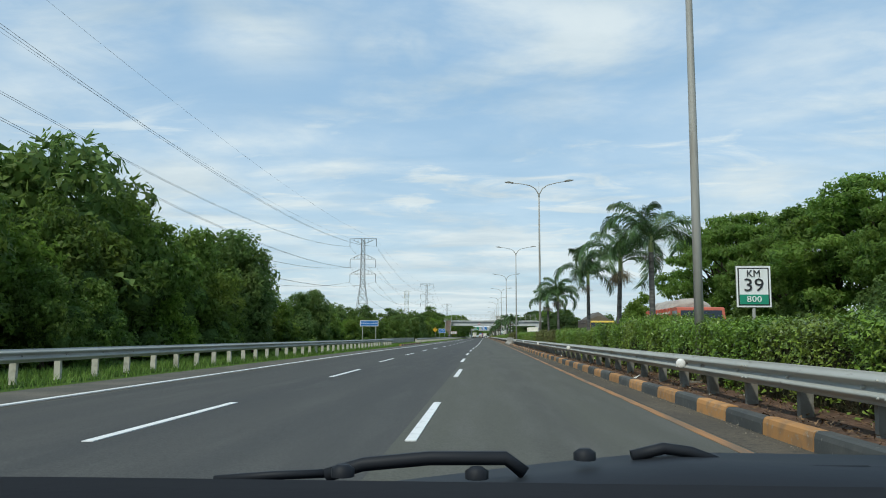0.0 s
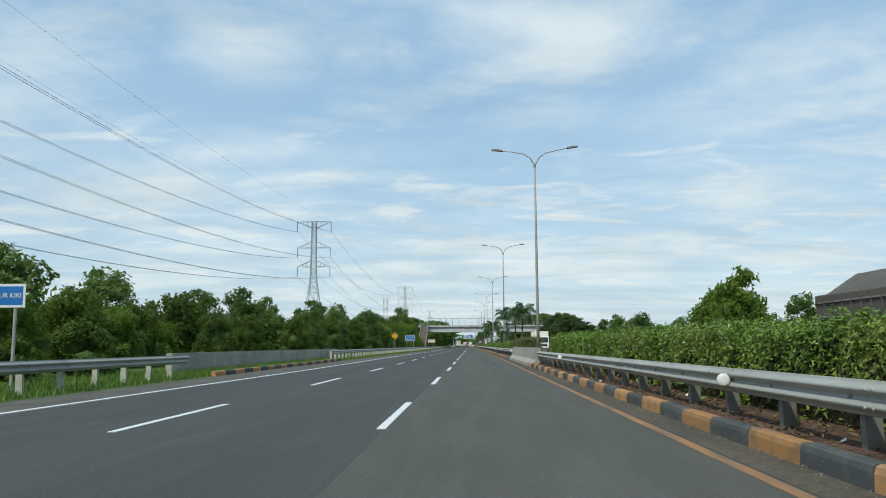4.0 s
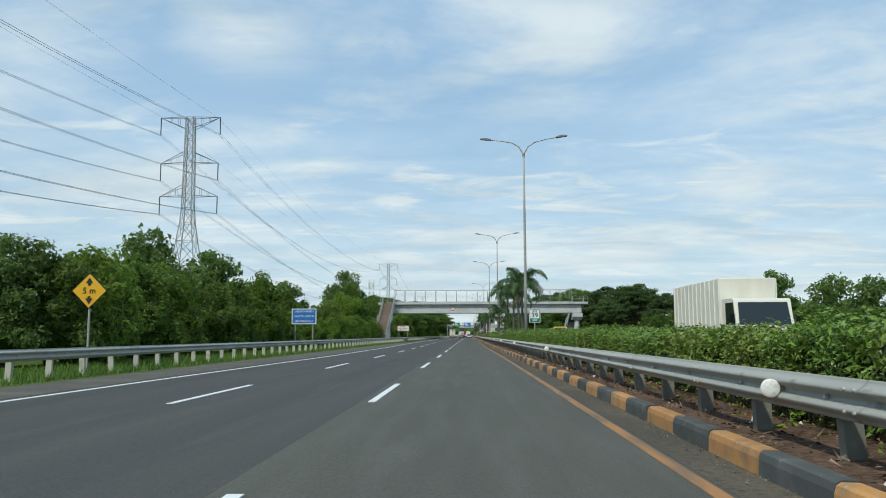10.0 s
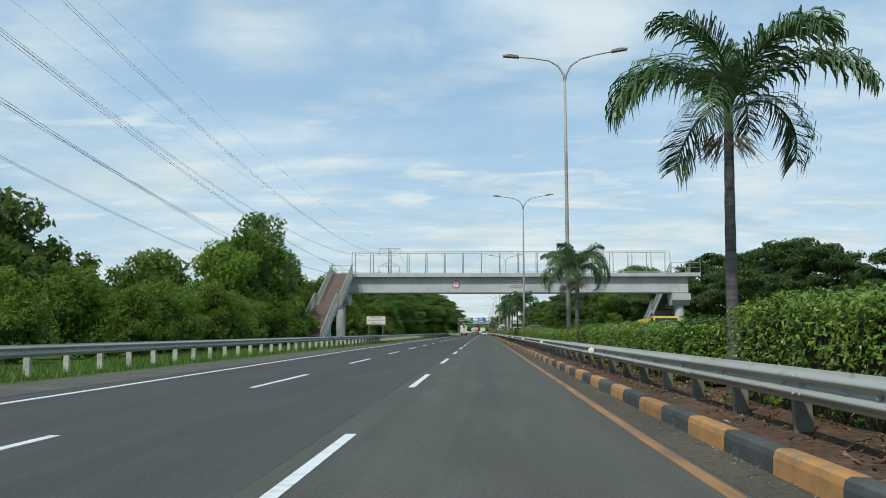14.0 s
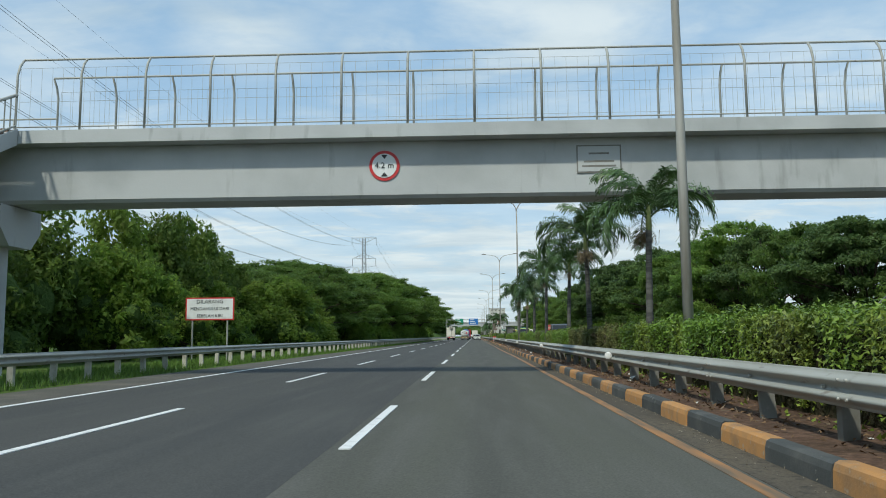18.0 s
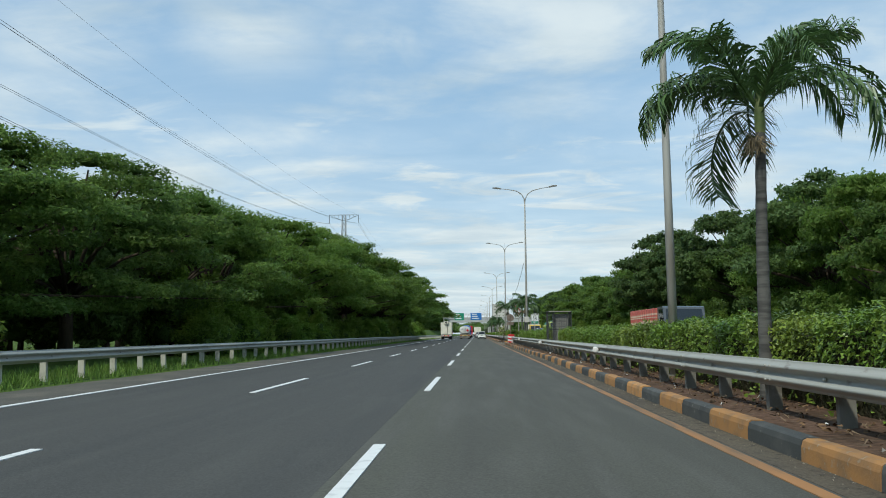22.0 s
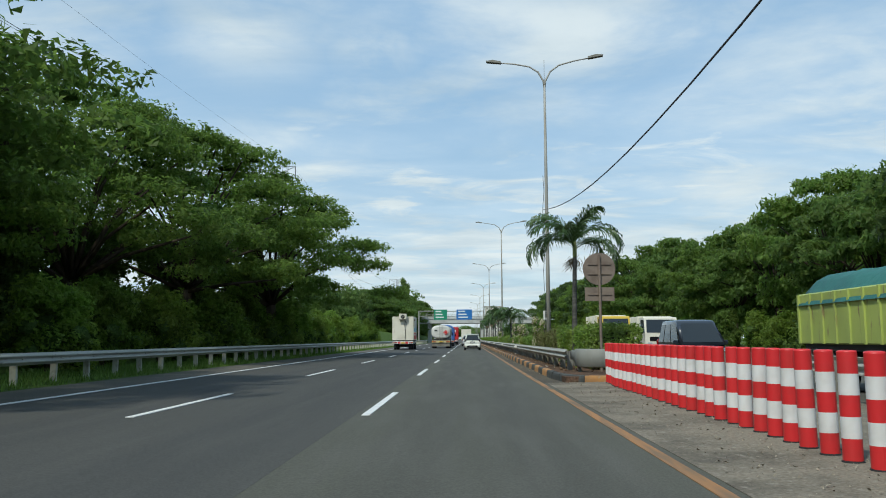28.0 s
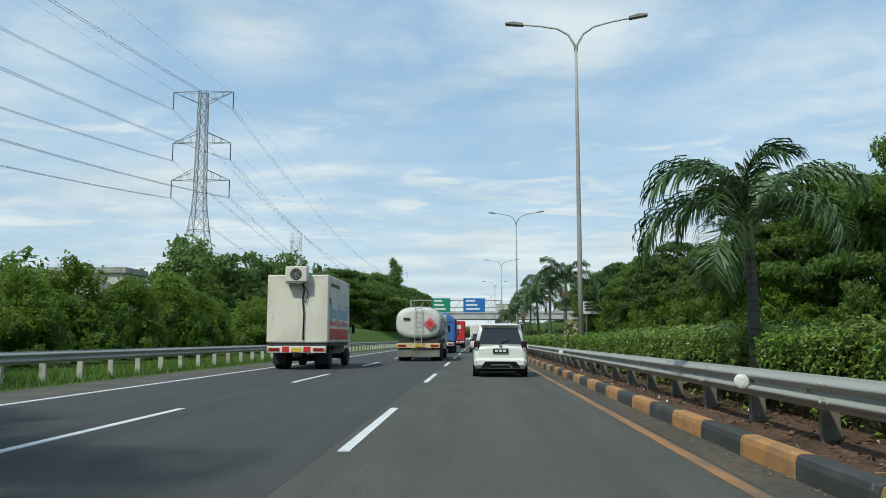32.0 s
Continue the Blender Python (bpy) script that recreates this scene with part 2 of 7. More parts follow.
M["galv_post"] = mat("galvanised_post", (0.21, 0.205, 0.18), 0.65, 0.15, var=(3, (0.15, 0.13, 0.10), 0.45, 0.7), var2=(11, (0.25, 0.24, 0.21), 0.58, 0.75))
M["post_pale"] = mat("painted_post", (0.46, 0.45, 0.38), 0.7, 0.0, var=(4, (0.28, 0.27, 0.22), 0.5, 0.72))
M["pole"] = mat("lamp_pole_grey", (0.37, 0.36, 0.325), 0.6, 0.1, var=((5, 5, 0.6), (0.26, 0.24, 0.205), 0.42, 0.68))
M["steel_lattice"] = mat("lattice_steel", (0.30, 0.31, 0.32), 0.6, 0.3, var=(0.6, (0.20, 0.19, 0.18), 0.5, 0.7))
M["wire"] = mat("cable_dark", (0.05, 0.05, 0.055), 0.6)
M["lens_white"] = mat("reflector_white", (0.75, 0.74, 0.70), 0.35, var=(30, (0.5, 0.48, 0.44), 0.5, 0.8))
M["concrete"] = mat("concrete_grey", (0.385, 0.360, 0.305), 0.9, var=(0.8, (0.29, 0.27, 0.235), 0.42, 0.68), var2=((4, 4, 0.7), (0.19, 0.18, 0.165), 0.6, 0.78), bump=(16, 0.25, 0.02), spec=0.2, grain=(45, 0.22))
M["bridge"] = mat("bridge_pale_concrete", (0.50, 0.51, 0.50), 0.85, var=(0.5, (0.40, 0.41, 0.40), 0.42, 0.68), var2=((2.5, 2.5, 0.5), (0.30, 0.30, 0.29), 0.6, 0.8), bump=(14, 0.15, 0.02), spec=0.2)
M["bark"] = mat("bark", (0.085, 0.065, 0.048), 0.95, var=((5, 5, 1), (0.05, 0.04, 0.03), 0.4, 0.65), bump=(12, 0.6, 0.05), spec=0.1)
M["palm_bark"] = mat("palm_trunk", (0.125, 0.122, 0.112), 0.9, var=((2, 2, 16), (0.070, 0.068, 0.064), 0.42, 0.60), bump=(10, 0.5, 0.03), spec=0.2)
M["leaf_dark"] = mat("leaf_dark_green", (0.132, 0.208, 0.060), 0.55, var=(0.30, (0.160, 0.232, 0.060), 0.4, 0.65), island=0.30, objvar=0.22, trans=0.56, spec=0.25)
M["leaf_rain"] = mat("leaf_rain_tree", (0.150, 0.245, 0.050), 0.5, var=(0.30, (0.195, 0.285, 0.058), 0.4, 0.65), island=0.30, objvar=0.15, trans=0.66, spec=0.3)
M["leaf_rain_deep"] = mat("leaf_rain_tree_deep", (0.132, 0.216, 0.054), 0.5, var=(0.30, (0.155, 0.232, 0.052), 0.4, 0.65), island=0.30, objvar=0.15, trans=0.66, spec=0.3)
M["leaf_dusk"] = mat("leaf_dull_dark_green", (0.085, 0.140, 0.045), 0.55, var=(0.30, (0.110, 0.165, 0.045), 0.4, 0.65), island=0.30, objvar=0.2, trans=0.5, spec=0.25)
M["leaf_mid"] = mat("leaf_mid_green", (0.118, 0.192, 0.038), 0.55, var=(0.35, (0.140, 0.195, 0.036), 0.4, 0.65), island=0.30, objvar=0.2, trans=0.56, spec=0.25)
M["leaf_light"] = mat("leaf_light_green", (0.165, 0.265, 0.042), 0.55, var=(0.35, (0.200, 0.270, 0.050), 0.4, 0.65), island=0.30, objvar=0.2, trans=0.66, spec=0.25)
M["hedge_leaf"] = mat("hedge_leaf", (0.148, 0.245, 0.036), 0.36, var=(0.5, (0.205, 0.262, 0.046), 0.45, 0.68), var2=(0.22, (0.120, 0.110, 0.040), 0.60, 0.74), island=0.34, trans=0.22, spec=0.3)
# twig browns, darkened to carry the shade in the gaps between hedge leaves
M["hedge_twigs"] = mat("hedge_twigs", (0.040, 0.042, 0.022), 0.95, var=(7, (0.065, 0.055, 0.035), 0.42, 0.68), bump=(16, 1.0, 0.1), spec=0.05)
M["hedge_dry"] = mat("hedge_leaf_dry", (0.165, 0.168, 0.060), 0.6, var=(0.9, (0.130, 0.165, 0.040), 0.46, 0.66), var2=(2.2, (0.19, 0.135, 0.085), 0.56, 0.72), island=0.4, trans=0.22, spec=0.25)
# dark green fill: the shade between leaf clumps is put into its colour
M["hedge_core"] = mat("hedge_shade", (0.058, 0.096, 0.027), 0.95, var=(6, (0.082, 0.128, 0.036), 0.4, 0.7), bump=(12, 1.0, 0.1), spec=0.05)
M["frond"] = mat("palm_frond", (0.076, 0.138, 0.044), 0.42, island=0.35, objvar=0.2, trans=0.16, spec=0.45)
M["crown_shaft"] = mat("palm_crown_shaft", (0.165, 0.195, 0.070), 0.5, var=((3, 3, 9), (0.13, 0.18, 0.05), 0.45, 0.7), spec=0.4)
M["frond_dry"] = mat("palm_frond_dry", (0.20, 0.16, 0.10), 0.8, island=0.3, spec=0.1)
M["flower"] = mat("pale_flower", (0.68, 0.56, 0.45), 0.7, island=0.3, trans=0.2)
M["box_cream"] = mat("cream_box_panels", (0.72, 0.68, 0.57), 0.55, var=((0.7, 0.7, 0.5), (0.54, 0.50, 0.40), 0.45, 0.7), var2=((3, 3, 0.6), (0.40, 0.36, 0.28), 0.62, 0.8))
M["bumper_cream"] = mat("bumper_pale_yellow", (0.60, 0.50, 0.26), 0.6, var=(3, (0.42, 0.35, 0.22), 0.5, 0.7))
M["smoked"] = mat("smoked_lamp", (0.030, 0.010, 0.011), 0.12, spec=0.7)
M["white_paint"] = mat("white_car_paint", (0.76, 0.765, 0.70), 0.25, coat=0.6)
M["silver_paint"] = mat("silver_car_paint", (0.48, 0.49, 0.50), 0.3, 0.5, coat=0.6)
M["dark_paint"] = mat("dark_blue_car_paint", (0.022, 0.028, 0.040), 0.25, coat=0.7)
M["grey_paint"] = mat("grey_car_paint", (0.10, 0.11, 0.12), 0.28, 0.3, coat=0.6)
M["glass"] = mat("dark_car_glass", (0.012, 0.016, 0.018), 0.06, spec=0.8)
M["rubber"] = mat("tyre_rubber", (0.016, 0.016, 0.017), 0.85)
M["rim"] = mat("wheel_rim", (0.35, 0.35, 0.36), 0.35, 0.8)
M["black_plastic"] = mat("black_plastic", (0.009, 0.009, 0.011), 0.85, bump=(60, 0.1, 0.003), spec=0.15)
M["grey_cowl"] = mat("cowl_dark_grey", (0.014, 0.016, 0.020), 0.6, spec=0.2, bump=(60, 0.1, 0.003))
M["tail_red"] = mat("tail_lamp_red", (0.26, 0.014, 0.014), 0.2, spec=0.7)
M["amber"] = mat("amber_lens", (0.65, 0.22, 0.02), 0.2)
M["headlamp"] = mat("headlamp_glass", (0.62, 0.65, 0.68), 0.12, 0.3)
M["box_white"] = mat("box_body_cream", (0.74, 0.71, 0.61), 0.55, var=((1.2, 1.2, 0.4), (0.64, 0.60, 0.50), 0.45, 0.72), var2=((6, 6, 0.5), (0.36, 0.34, 0.30), 0.66, 0.8))
M["tank"] = mat("tank_silver_white", (0.62, 0.61, 0.56), 0.6, 0.0, var=((1, 1, 2), (0.48, 0.47, 0.44), 0.45, 0.7))
M["red_paint"] = mat("truck_red", (0.52, 0.022, 0.028), 0.4, var=(0.8, (0.40, 0.02, 0.025), 0.45, 0.7))
M["orange_red"] = mat("truck_orange_red", (0.50, 0.10, 0.05), 0.5, var=(0.8, (0.36, 0.09, 0.05), 0.45, 0.7))
M["blue_truck"] = mat("truck_blue", (0.05, 0.13, 0.36), 0.45, var=(0.8, (0.04, 0.09, 0.24), 0.45, 0.7))
M["lime_truck"] = mat("truck_lime", (0.40, 0.47, 0.12), 0.5, var=(0.8, (0.32, 0.38, 0.11), 0.45, 0.7), var2=((9, 9, 2), (0.22, 0.17, 0.09), 0.60, 0.74))
M["yellow_truck"] = mat("truck_yellow", (0.66, 0.45, 0.05), 0.45)
M["tarp_green"] = mat("tarp_teal", (0.035, 0.16, 0.145), 0.8, var=(1.5, (0.025, 0.11, 0.11), 0.4, 0.7), bump=(5, 0.5, 0.05))
M["tarp_grey"] = mat("tarp_grey", (0.42, 0.37, 0.32), 0.85, var=(1.5, (0.26, 0.22, 0.19), 0.4, 0.7), bump=(6, 0.8, 0.08))
M["tarp_dark"] = mat("tarp_dark_brown", (0.115, 0.100, 0.085), 0.9, var=(1.5, (0.085, 0.075, 0.065), 0.4, 0.7), bump=(6, 0.5, 0.05))
M["stripe_tarp"] = mat("striped_cover", (0.50, 0.125, 0.10), 0.8, var=((0.04, 0.04, 7), (0.60, 0.46, 0.34), 0.50, 0.54), var2=((0.04, 0.04, 4.3), (0.20, 0.27, 0.13), 0.60, 0.64), bump=(5, 0.3, 0.03))
M["chassis"] = mat("truck_chassis", (0.035, 0.034, 0.033), 0.7)
M["sign_white"] = mat("sign_white", (0.74, 0.75, 0.73), 0.5, var=(2.5, (0.62, 0.62, 0.60), 0.5, 0.75))
M["sign_blue"] = mat("sign_blue", (0.02, 0.15, 0.44), 0.45)
M["pale_blue"] = mat("print_pale_blue", (0.16, 0.42, 0.55), 0.5)
M["sign_green"] = mat("sign_green", (0.015, 0.24, 0.14), 0.45)
M["sign_yellow"] = mat("sign_yellow", (0.72, 0.40, 0.02), 0.45)
M["sign_red"] = mat("sign_red", (0.55, 0.03, 0.03), 0.45)
M["sign_black"] = mat("sign_black", (0.02, 0.02, 0.02), 0.5)
M["sign_back"] = mat("sign_back_brown", (0.23, 0.18, 0.145), 0.6, 0.2, var=(3, (0.16, 0.12, 0.095), 0.45, 0.7))
M["bollard_red"] = mat("bollard_red", (0.62, 0.025, 0.03), 0.45, var=(3, (0.48, 0.03, 0.03), 0.5, 0.75))
M["bollard_white"] = mat("bollard_white", (0.72, 0.72, 0.72), 0.45, var=(3, (0.58, 0.56, 0.54), 0.5, 0.75))
M["cabinet"] = mat("cabinet_dark", (0.045, 0.048, 0.045), 0.6, 0.2, var=(2, (0.07, 0.068, 0.06), 0.5, 0.75))
M["cabinet_grey"] = mat("cabinet_panel_grey", (0.27, 0.26, 0.23), 0.6, 0.1, var=((1, 1, 2), (0.20, 0.195, 0.175), 0.42, 0.68))
M["house_wall"] = mat("house_wall", (0.55, 0.53, 0.48), 0.85, var=(0.6, (0.44, 0.42, 0.38), 0.45, 0.7))
M["stair_tread"] = mat("stair_tread_brown", (0.20, 0.150, 0.120), 0.85, var=(2, (0.19, 0.135, 0.11), 0.45, 0.7))
M["rust"] = mat("rusty_steel", (0.20, 0.09, 0.045), 0.85, var=(2, (0.12, 0.06, 0.035), 0.45, 0.7))

# ---- mesh helpers ----


def mesh(name, bm, material, smooth=False):
    me = bpy.data.meshes.new(name)
    bm.to_mesh(me)
    bm.free()
    for mm in (material if isinstance(material, (list, tuple)) else [material]):
        me.materials.append(M[mm])
    if smooth:
        me.polygons.foreach_set("use_smooth", [True] * len(me.polygons))
    return me


def part(name, bm, material, parent=None, label="", smooth=False, at=None):
    ob = new(name, mesh(name, bm, material, smooth))
    if parent is not None:
        ob.parent = parent
    if at is not None:
        ob.matrix_basis = at
    if label:
        tagged(ob, label)
    return ob


def thing(name, label, category, x=0, y=0, z=0, rz=0, group="", kind=""):
    ob = new(name)
    ob.empty_display_size = 0.2
    ob.matrix_basis = pose(x, y, z, 0, 0, rz)
    return tagged(ob, label, category, group, kind)


def setting(name, bm, material, label, category, smooth=False):
    return tagged(new(name, mesh(name, bm, material, smooth)), label, category, "", "structure")


def box(bm, x0, x1, y0, y1, z0, z1, bevel=0.0, mi=0):
    n = len(bm.faces)
    vs = [bm.verts.new((x, y, z)) for z in (z0, z1) for y in (y0, y1) for x in (x0, x1)]
    fs = [bm.faces.new([vs[i] for i in f]) for f in ((0, 2, 3, 1), (4, 5, 7, 6), (0, 1, 5, 4), (2, 6, 7, 3), (0, 4, 6, 2), (1, 3, 7, 5))]
    for f in fs:
        f.material_index = mi
    if bevel:
        es = list({e for f in fs for e in f.edges})
        r = bmesh.ops.bevel(bm, geom=es, offset=bevel, segments=1, affect="EDGES", profile=0.7)
        for f in r["faces"]:
            f.material_index = mi
    return bm


def tube(bm, a, b, r0, r1=None, seg=8, cap=True, mi=0):
    a, b = Vector(a), Vector(b)
    r1 = r0 if r1 is None else r1
    q = (b - a).to_track_quat("Z", "Y").to_matrix()
    rings = []
    for p, r in ((a, r0), (b, r1)):
        rings.append([bm.verts.new(p + q @ Vector((r * math.cos(2 * math.pi * i / seg), r * math.sin(2 * math.pi * i / seg), 0))) for i in range(seg)])
    for i in range(seg):
        f = bm.faces.new((rings[0][i], rings[0][(i + 1) % seg], rings[1][(i + 1) % seg], rings[1][i]))
        f.material_index = mi
        f.smooth = seg > 5
    if cap:
        bm.faces.new([bm.verts.new(v.co) for v in rings[0][::-1]]).material_index = mi
        bm.faces.new([bm.verts.new(v.co) for v in rings[1]]).material_index = mi
    return bm


def pipe(bm, pts, radii, seg=8):
    """One unbroken skin round a bent line."""
    pts = [Vector(p) for p in pts]
    last = None
    for i, (p, r) in enumerate(zip(pts, radii)):
        d = (pts[min(i + 1, len(pts) - 1)] - pts[max(i - 1, 0)]).normalized()
        if last is None:
            side = d.cross(Vector((0, 0, 1)) if abs(d.z) < 0.9 else Vector((0, 1, 0))).normalized()
        else:
            side = (side - d * side.dot(d)).normalized()
        up = side.cross(d)
        ring = [bm.verts.new(p + (side * math.cos(a) + up * math.sin(a)) * r) for a in (2 * math.pi * k / seg for k in range(seg))]
        if last:
            for k in range(seg):
                bm.faces.new((last[k], last[(k + 1) % seg], ring[(k + 1) % seg], ring[k])).smooth = seg > 4
        else:
            bm.faces.new(ring[::-1])
        last = ring
    bm.faces.new(last)
    bmesh.ops.recalc_face_normals(bm, faces=bm.faces)
    return bm


def lathe(profile, seg=16, axis="Z"):
    """A turned body: profile is (radius, height) pairs."""
    bm = bmesh.new()
    rings = [[bm.verts.new((r * math.cos(2 * math.pi * i / seg), r * math.sin(2 * math.pi * i / seg), h)) for i in range(seg)] for r, h in profile]
    for a, b in zip(rings, rings[1:]):
        for i in range(seg):
            bm.faces.new((a[i], a[(i + 1) % seg], b[(i + 1) % seg], b[i])).smooth = True
    bm.faces.new([bm.verts.new(v.co) for v in rings[0][::-1]]); bm.faces.new([bm.verts.new(v.co) for v in rings[-1]])
    if axis == "Y":
        bmesh.ops.rotate(bm, verts=bm.verts, matrix=Matrix.Rotation(radians(90), 3, "X"))
    if axis == "X":
        bmesh.ops.rotate(bm, verts=bm.verts, matrix=Matrix.Rotation(radians(90), 3, "Y"))
    return bm


def extrude_x(profile, x0, x1, mi=0, bm=None):
    """A body with the side view profile (y, z), counter-clockwise seen from +x, between x0 and x1."""
    bm = bm or bmesh.new()
    a = [bm.verts.new((x0, y, z)) for y, z in profile]
    b = [bm.verts.new((x1, y, z)) for y, z in profile]
    n = len(profile)
    for i in range(n):
        bm.faces.new((a[i], a[(i + 1) % n], b[(i + 1) % n], b[i])).material_index = mi
    bm.faces.new(a[::-1]).material_index = mi
    bm.faces.new(b).material_index = mi
    bmesh.ops.recalc_face_normals(bm, faces=bm.faces)
    return bm


def extrude_y(profile, y0, y1, closed=True, step=None):
    """A section (x, z) drawn along y, in one sweep."""
    bm = bmesh.new()
    n = max(1, int(round((y1 - y0) / step))) if step else 1
    rows = [[bm.verts.new((x, y0 + (y1 - y0) * k / n, z)) for x, z in profile] for k in range(n + 1)]
    m = len(profile)
    for a, b in zip(rows, rows[1:]):
        for i in range(m if closed else m - 1):
            bm.faces.new((a[i], a[(i + 1) % m], b[(i + 1) % m], b[i]))
    if closed:
        bm.faces.new(rows[0]); bm.faces.new(rows[-1][::-1])
    bmesh.ops.recalc_face_normals(bm, faces=bm.faces)
    return bm


def from_lists(name, verts, faces, material, smooth=False):
    me = bpy.data.meshes.new(name)
    me.from_pydata(verts, [], faces)
    for mm in (material if isinstance(material, (list, tuple)) else [material]):
        me.materials.append(M[mm])
    return me


def quads_mesh(name, centres, sizes, material, rng, up=0.35, aspect=1.8, out=None, facing=1.0):
    """Many small leaves: at each centre two slim leaflets; out gives the side of the crown that each one faces."""
    c = np.repeat(centres, 2, axis=0)
    s = np.repeat(np.asarray(sizes), 2)[:, None]
    n = len(c)
    d = rng.normal(size=(n, 3))
    if out is None:
        d[:, 2] = np.abs(d[:, 2]) * 0.6 + up
    else:
        d = d * 0.42 + np.repeat(out, 2, axis=0) * facing
        d[:, 2] += up
    d /= np.linalg.norm(d, axis=1)[:, None]
    t = rng.normal(size=(n, 3)); t -= (t * d).sum(1)[:, None] * d
    t /= np.linalg.norm(t, axis=1)[:, None]
    b = np.cross(d, t)
    c = c + rng.normal(size=(n, 3)) * s * 0.3
    v = np.stack([c - t * s * 0.5 + b * s * 0.30, c - t * s * 0.3 - b * s * 0.34, c + t * s * 0.36 * aspect - d * s * 0.2], 1).reshape(-1, 3)
    me = bpy.data.meshes.new(name)
    me.vertices.add(len(v)); me.vertices.foreach_set("co", v.astype(np.float32).ravel())
    me.loops.add(3 * n); me.loops.foreach_set("vertex_index", np.arange(3 * n, dtype=np.int32))
    me.polygons.add(n); me.polygons.foreach_set("loop_start", (np.arange(n) * 3).astype(np.int32))
    me.update(calc_edges=True)
    for mm in (material if isinstance(material, (list, tuple)) else [material]):
        me.materials.append(M[mm])
    return me

# ---- places along the road ----
# dash number and the place where it begins
DASH_AT = ((0, 11.3), (1, 25.4), (2, 38.9), (3, 52.2), (4, 65.2), (8, 117.0), (9, 130.2), (12, 169.8), (13, 183.2), (14, 198.0), (15, 211.4), (16, 225.5), (17, 239.3), (21, 291.5), (24, 330.1), (28, 382.9), (31, 422.4), (34, 462.9), (38, 516.3), (80, 1072.0))
LAMPS = [20.0, 69.6, 119.6, 171.5, 221.5, 272.1, 311.6, 371.6, 424.5, 475.8, 526.5, 577.0, 627.0, 677.5, 728, 778, 828]
CABLE_Y0, CABLE_Y1, CABLE_Z, CABLE_SAG = 424.5, 475.8, 7.6, 2.1

# the median's kerb and its orange line wander a little along the road
KERB_Y = (28, 62, 110, 134, 139, 162, 187, 213, 229, 245, 291, 319, 340, 363, 385, 406, 468, 490)
KERB_X = (4.24, 4.25, 4.30, 4.40, 4.42, 4.20, 4.23, 4.17, 4.12, 4.04, 4.13, 4.10, 4.07, 4.02, 4.14, 4.10, 4.07, 4.12)
LINE_X = (3.55, 3.65, 3.70, 3.76, 3.78, 3.65, 3.65, 3.63, 3.55, 3.45, 3.58, 3.63, 3.68, 3.57, 3.63, 3.60, 3.53, 3.58)
# ends of orange blocks: pair number and place
BLOCK_AT = ((-12, -8.6), (0, 27.2), (12, 61.96), (29, 110.5), (30, 135.8), (31, 138.65), (39, 160.5), (48, 185.7), (58, 213.2), (63, 228.95), (69, 244.83), (85, 291.15), (95, 318.83), (103, 340.7), (111, 363.5), (118, 383.6), (126, 406.25), (137, 437.2), (145, 460.6), (147, 466.4), (155, 488.7), (240, 731))


def kerb_x(y):
    return float(np.interp(y, KERB_Y, KERB_X))


def line_x(y):
    return float(np.interp(y, KERB_Y, LINE_X))


def sweep(ys, section_at):
    """A body whose section (x, z) changes along y."""
    bm = bmesh.new()
    rings = [[bm.verts.new((x, y, z)) for x, z in section_at(y)] for y in ys]
    m = len(rings[0])
    for a, b in zip(rings, rings[1:]):
        for i in range(m):
            bm.faces.new((a[i], a[(i + 1) % m], b[(i + 1) % m], b[i]))
    bm.faces.new(rings[0]); bm.faces.new(rings[-1][::-1])
    bmesh.ops.recalc_face_normals(bm, faces=bm.faces)
    return bm


def stations(ya, yb, step=4.0):
    n = max(1, int((yb - ya) / step))
    return [ya + (yb - ya) * k / n for k in range(n + 1)]


# ---- ground, roads ----
Y0, Y1 = -60.0, 1500.0
bm = bmesh.new()
bmesh.ops.create_grid(bm, x_segments=60, y_segments=60, size=3000)
for v in bm.verts:
    v.co.y += 700
    v.co.z = -0.09
setting("ground", bm, "grass_ground", "green grassy ground beyond the motorway", "ground")

road = setting("road", extrude_y([(-9.35, -0.3), (4.3, -0.3), (4.3, 0.0), (0.06, 0.012), (-9.35, -0.02)], Y0, Y1), "asphalt", "grey asphalt motorway carriageway with worn lane markings", "road")
# newer, darker surface on the two left lanes
part("dark_surface", extrude_y([(-7.0, 0.0), (-0.18, 0.006), (-0.18, 0.0125), (-0.40, 0.0165), (-7.0, 0.004)], Y0, Y1), "asphalt_new", road, "darker resurfaced asphalt lanes")
part("shoulder", extrude_y([(-9.3, -0.03), (-7.22, -0.01), (-7.22, -0.006), (-9.3, -0.010)], Y0, Y1), "shoulder", road, "dusty paved shoulder")


def edge_line():
    """The verge-side line wanders a little along the road."""
    bm = bmesh.new()
    rings = []
    for y in [Y0] + [4.0 * k for k in range(90)] + [Y1]:
        x = -7.1 + float(np.interp(y, (0, 45, 70, 105, 150, 190, 215, 250, 290, 320), (-0.1, -0.6, -0.55, 0, 0, 0.35, 0.8, 0.75, 0.1, 0)))
        rings.append([bm.verts.new(p) for p in ((x - 0.075, y, -0.02), (x + 0.075, y, -0.02), (x + 0.075, y, 0.011), (x - 0.075, y, 0.011))])
    for a, b in zip(rings, rings[1:]):
        for i in range(4):
            bm.faces.new((a[i], a[(i + 1) % 4], b[(i + 1) % 4], b[i]))
    bmesh.ops.recalc_face_normals(bm, faces=bm.faces)
    return bm


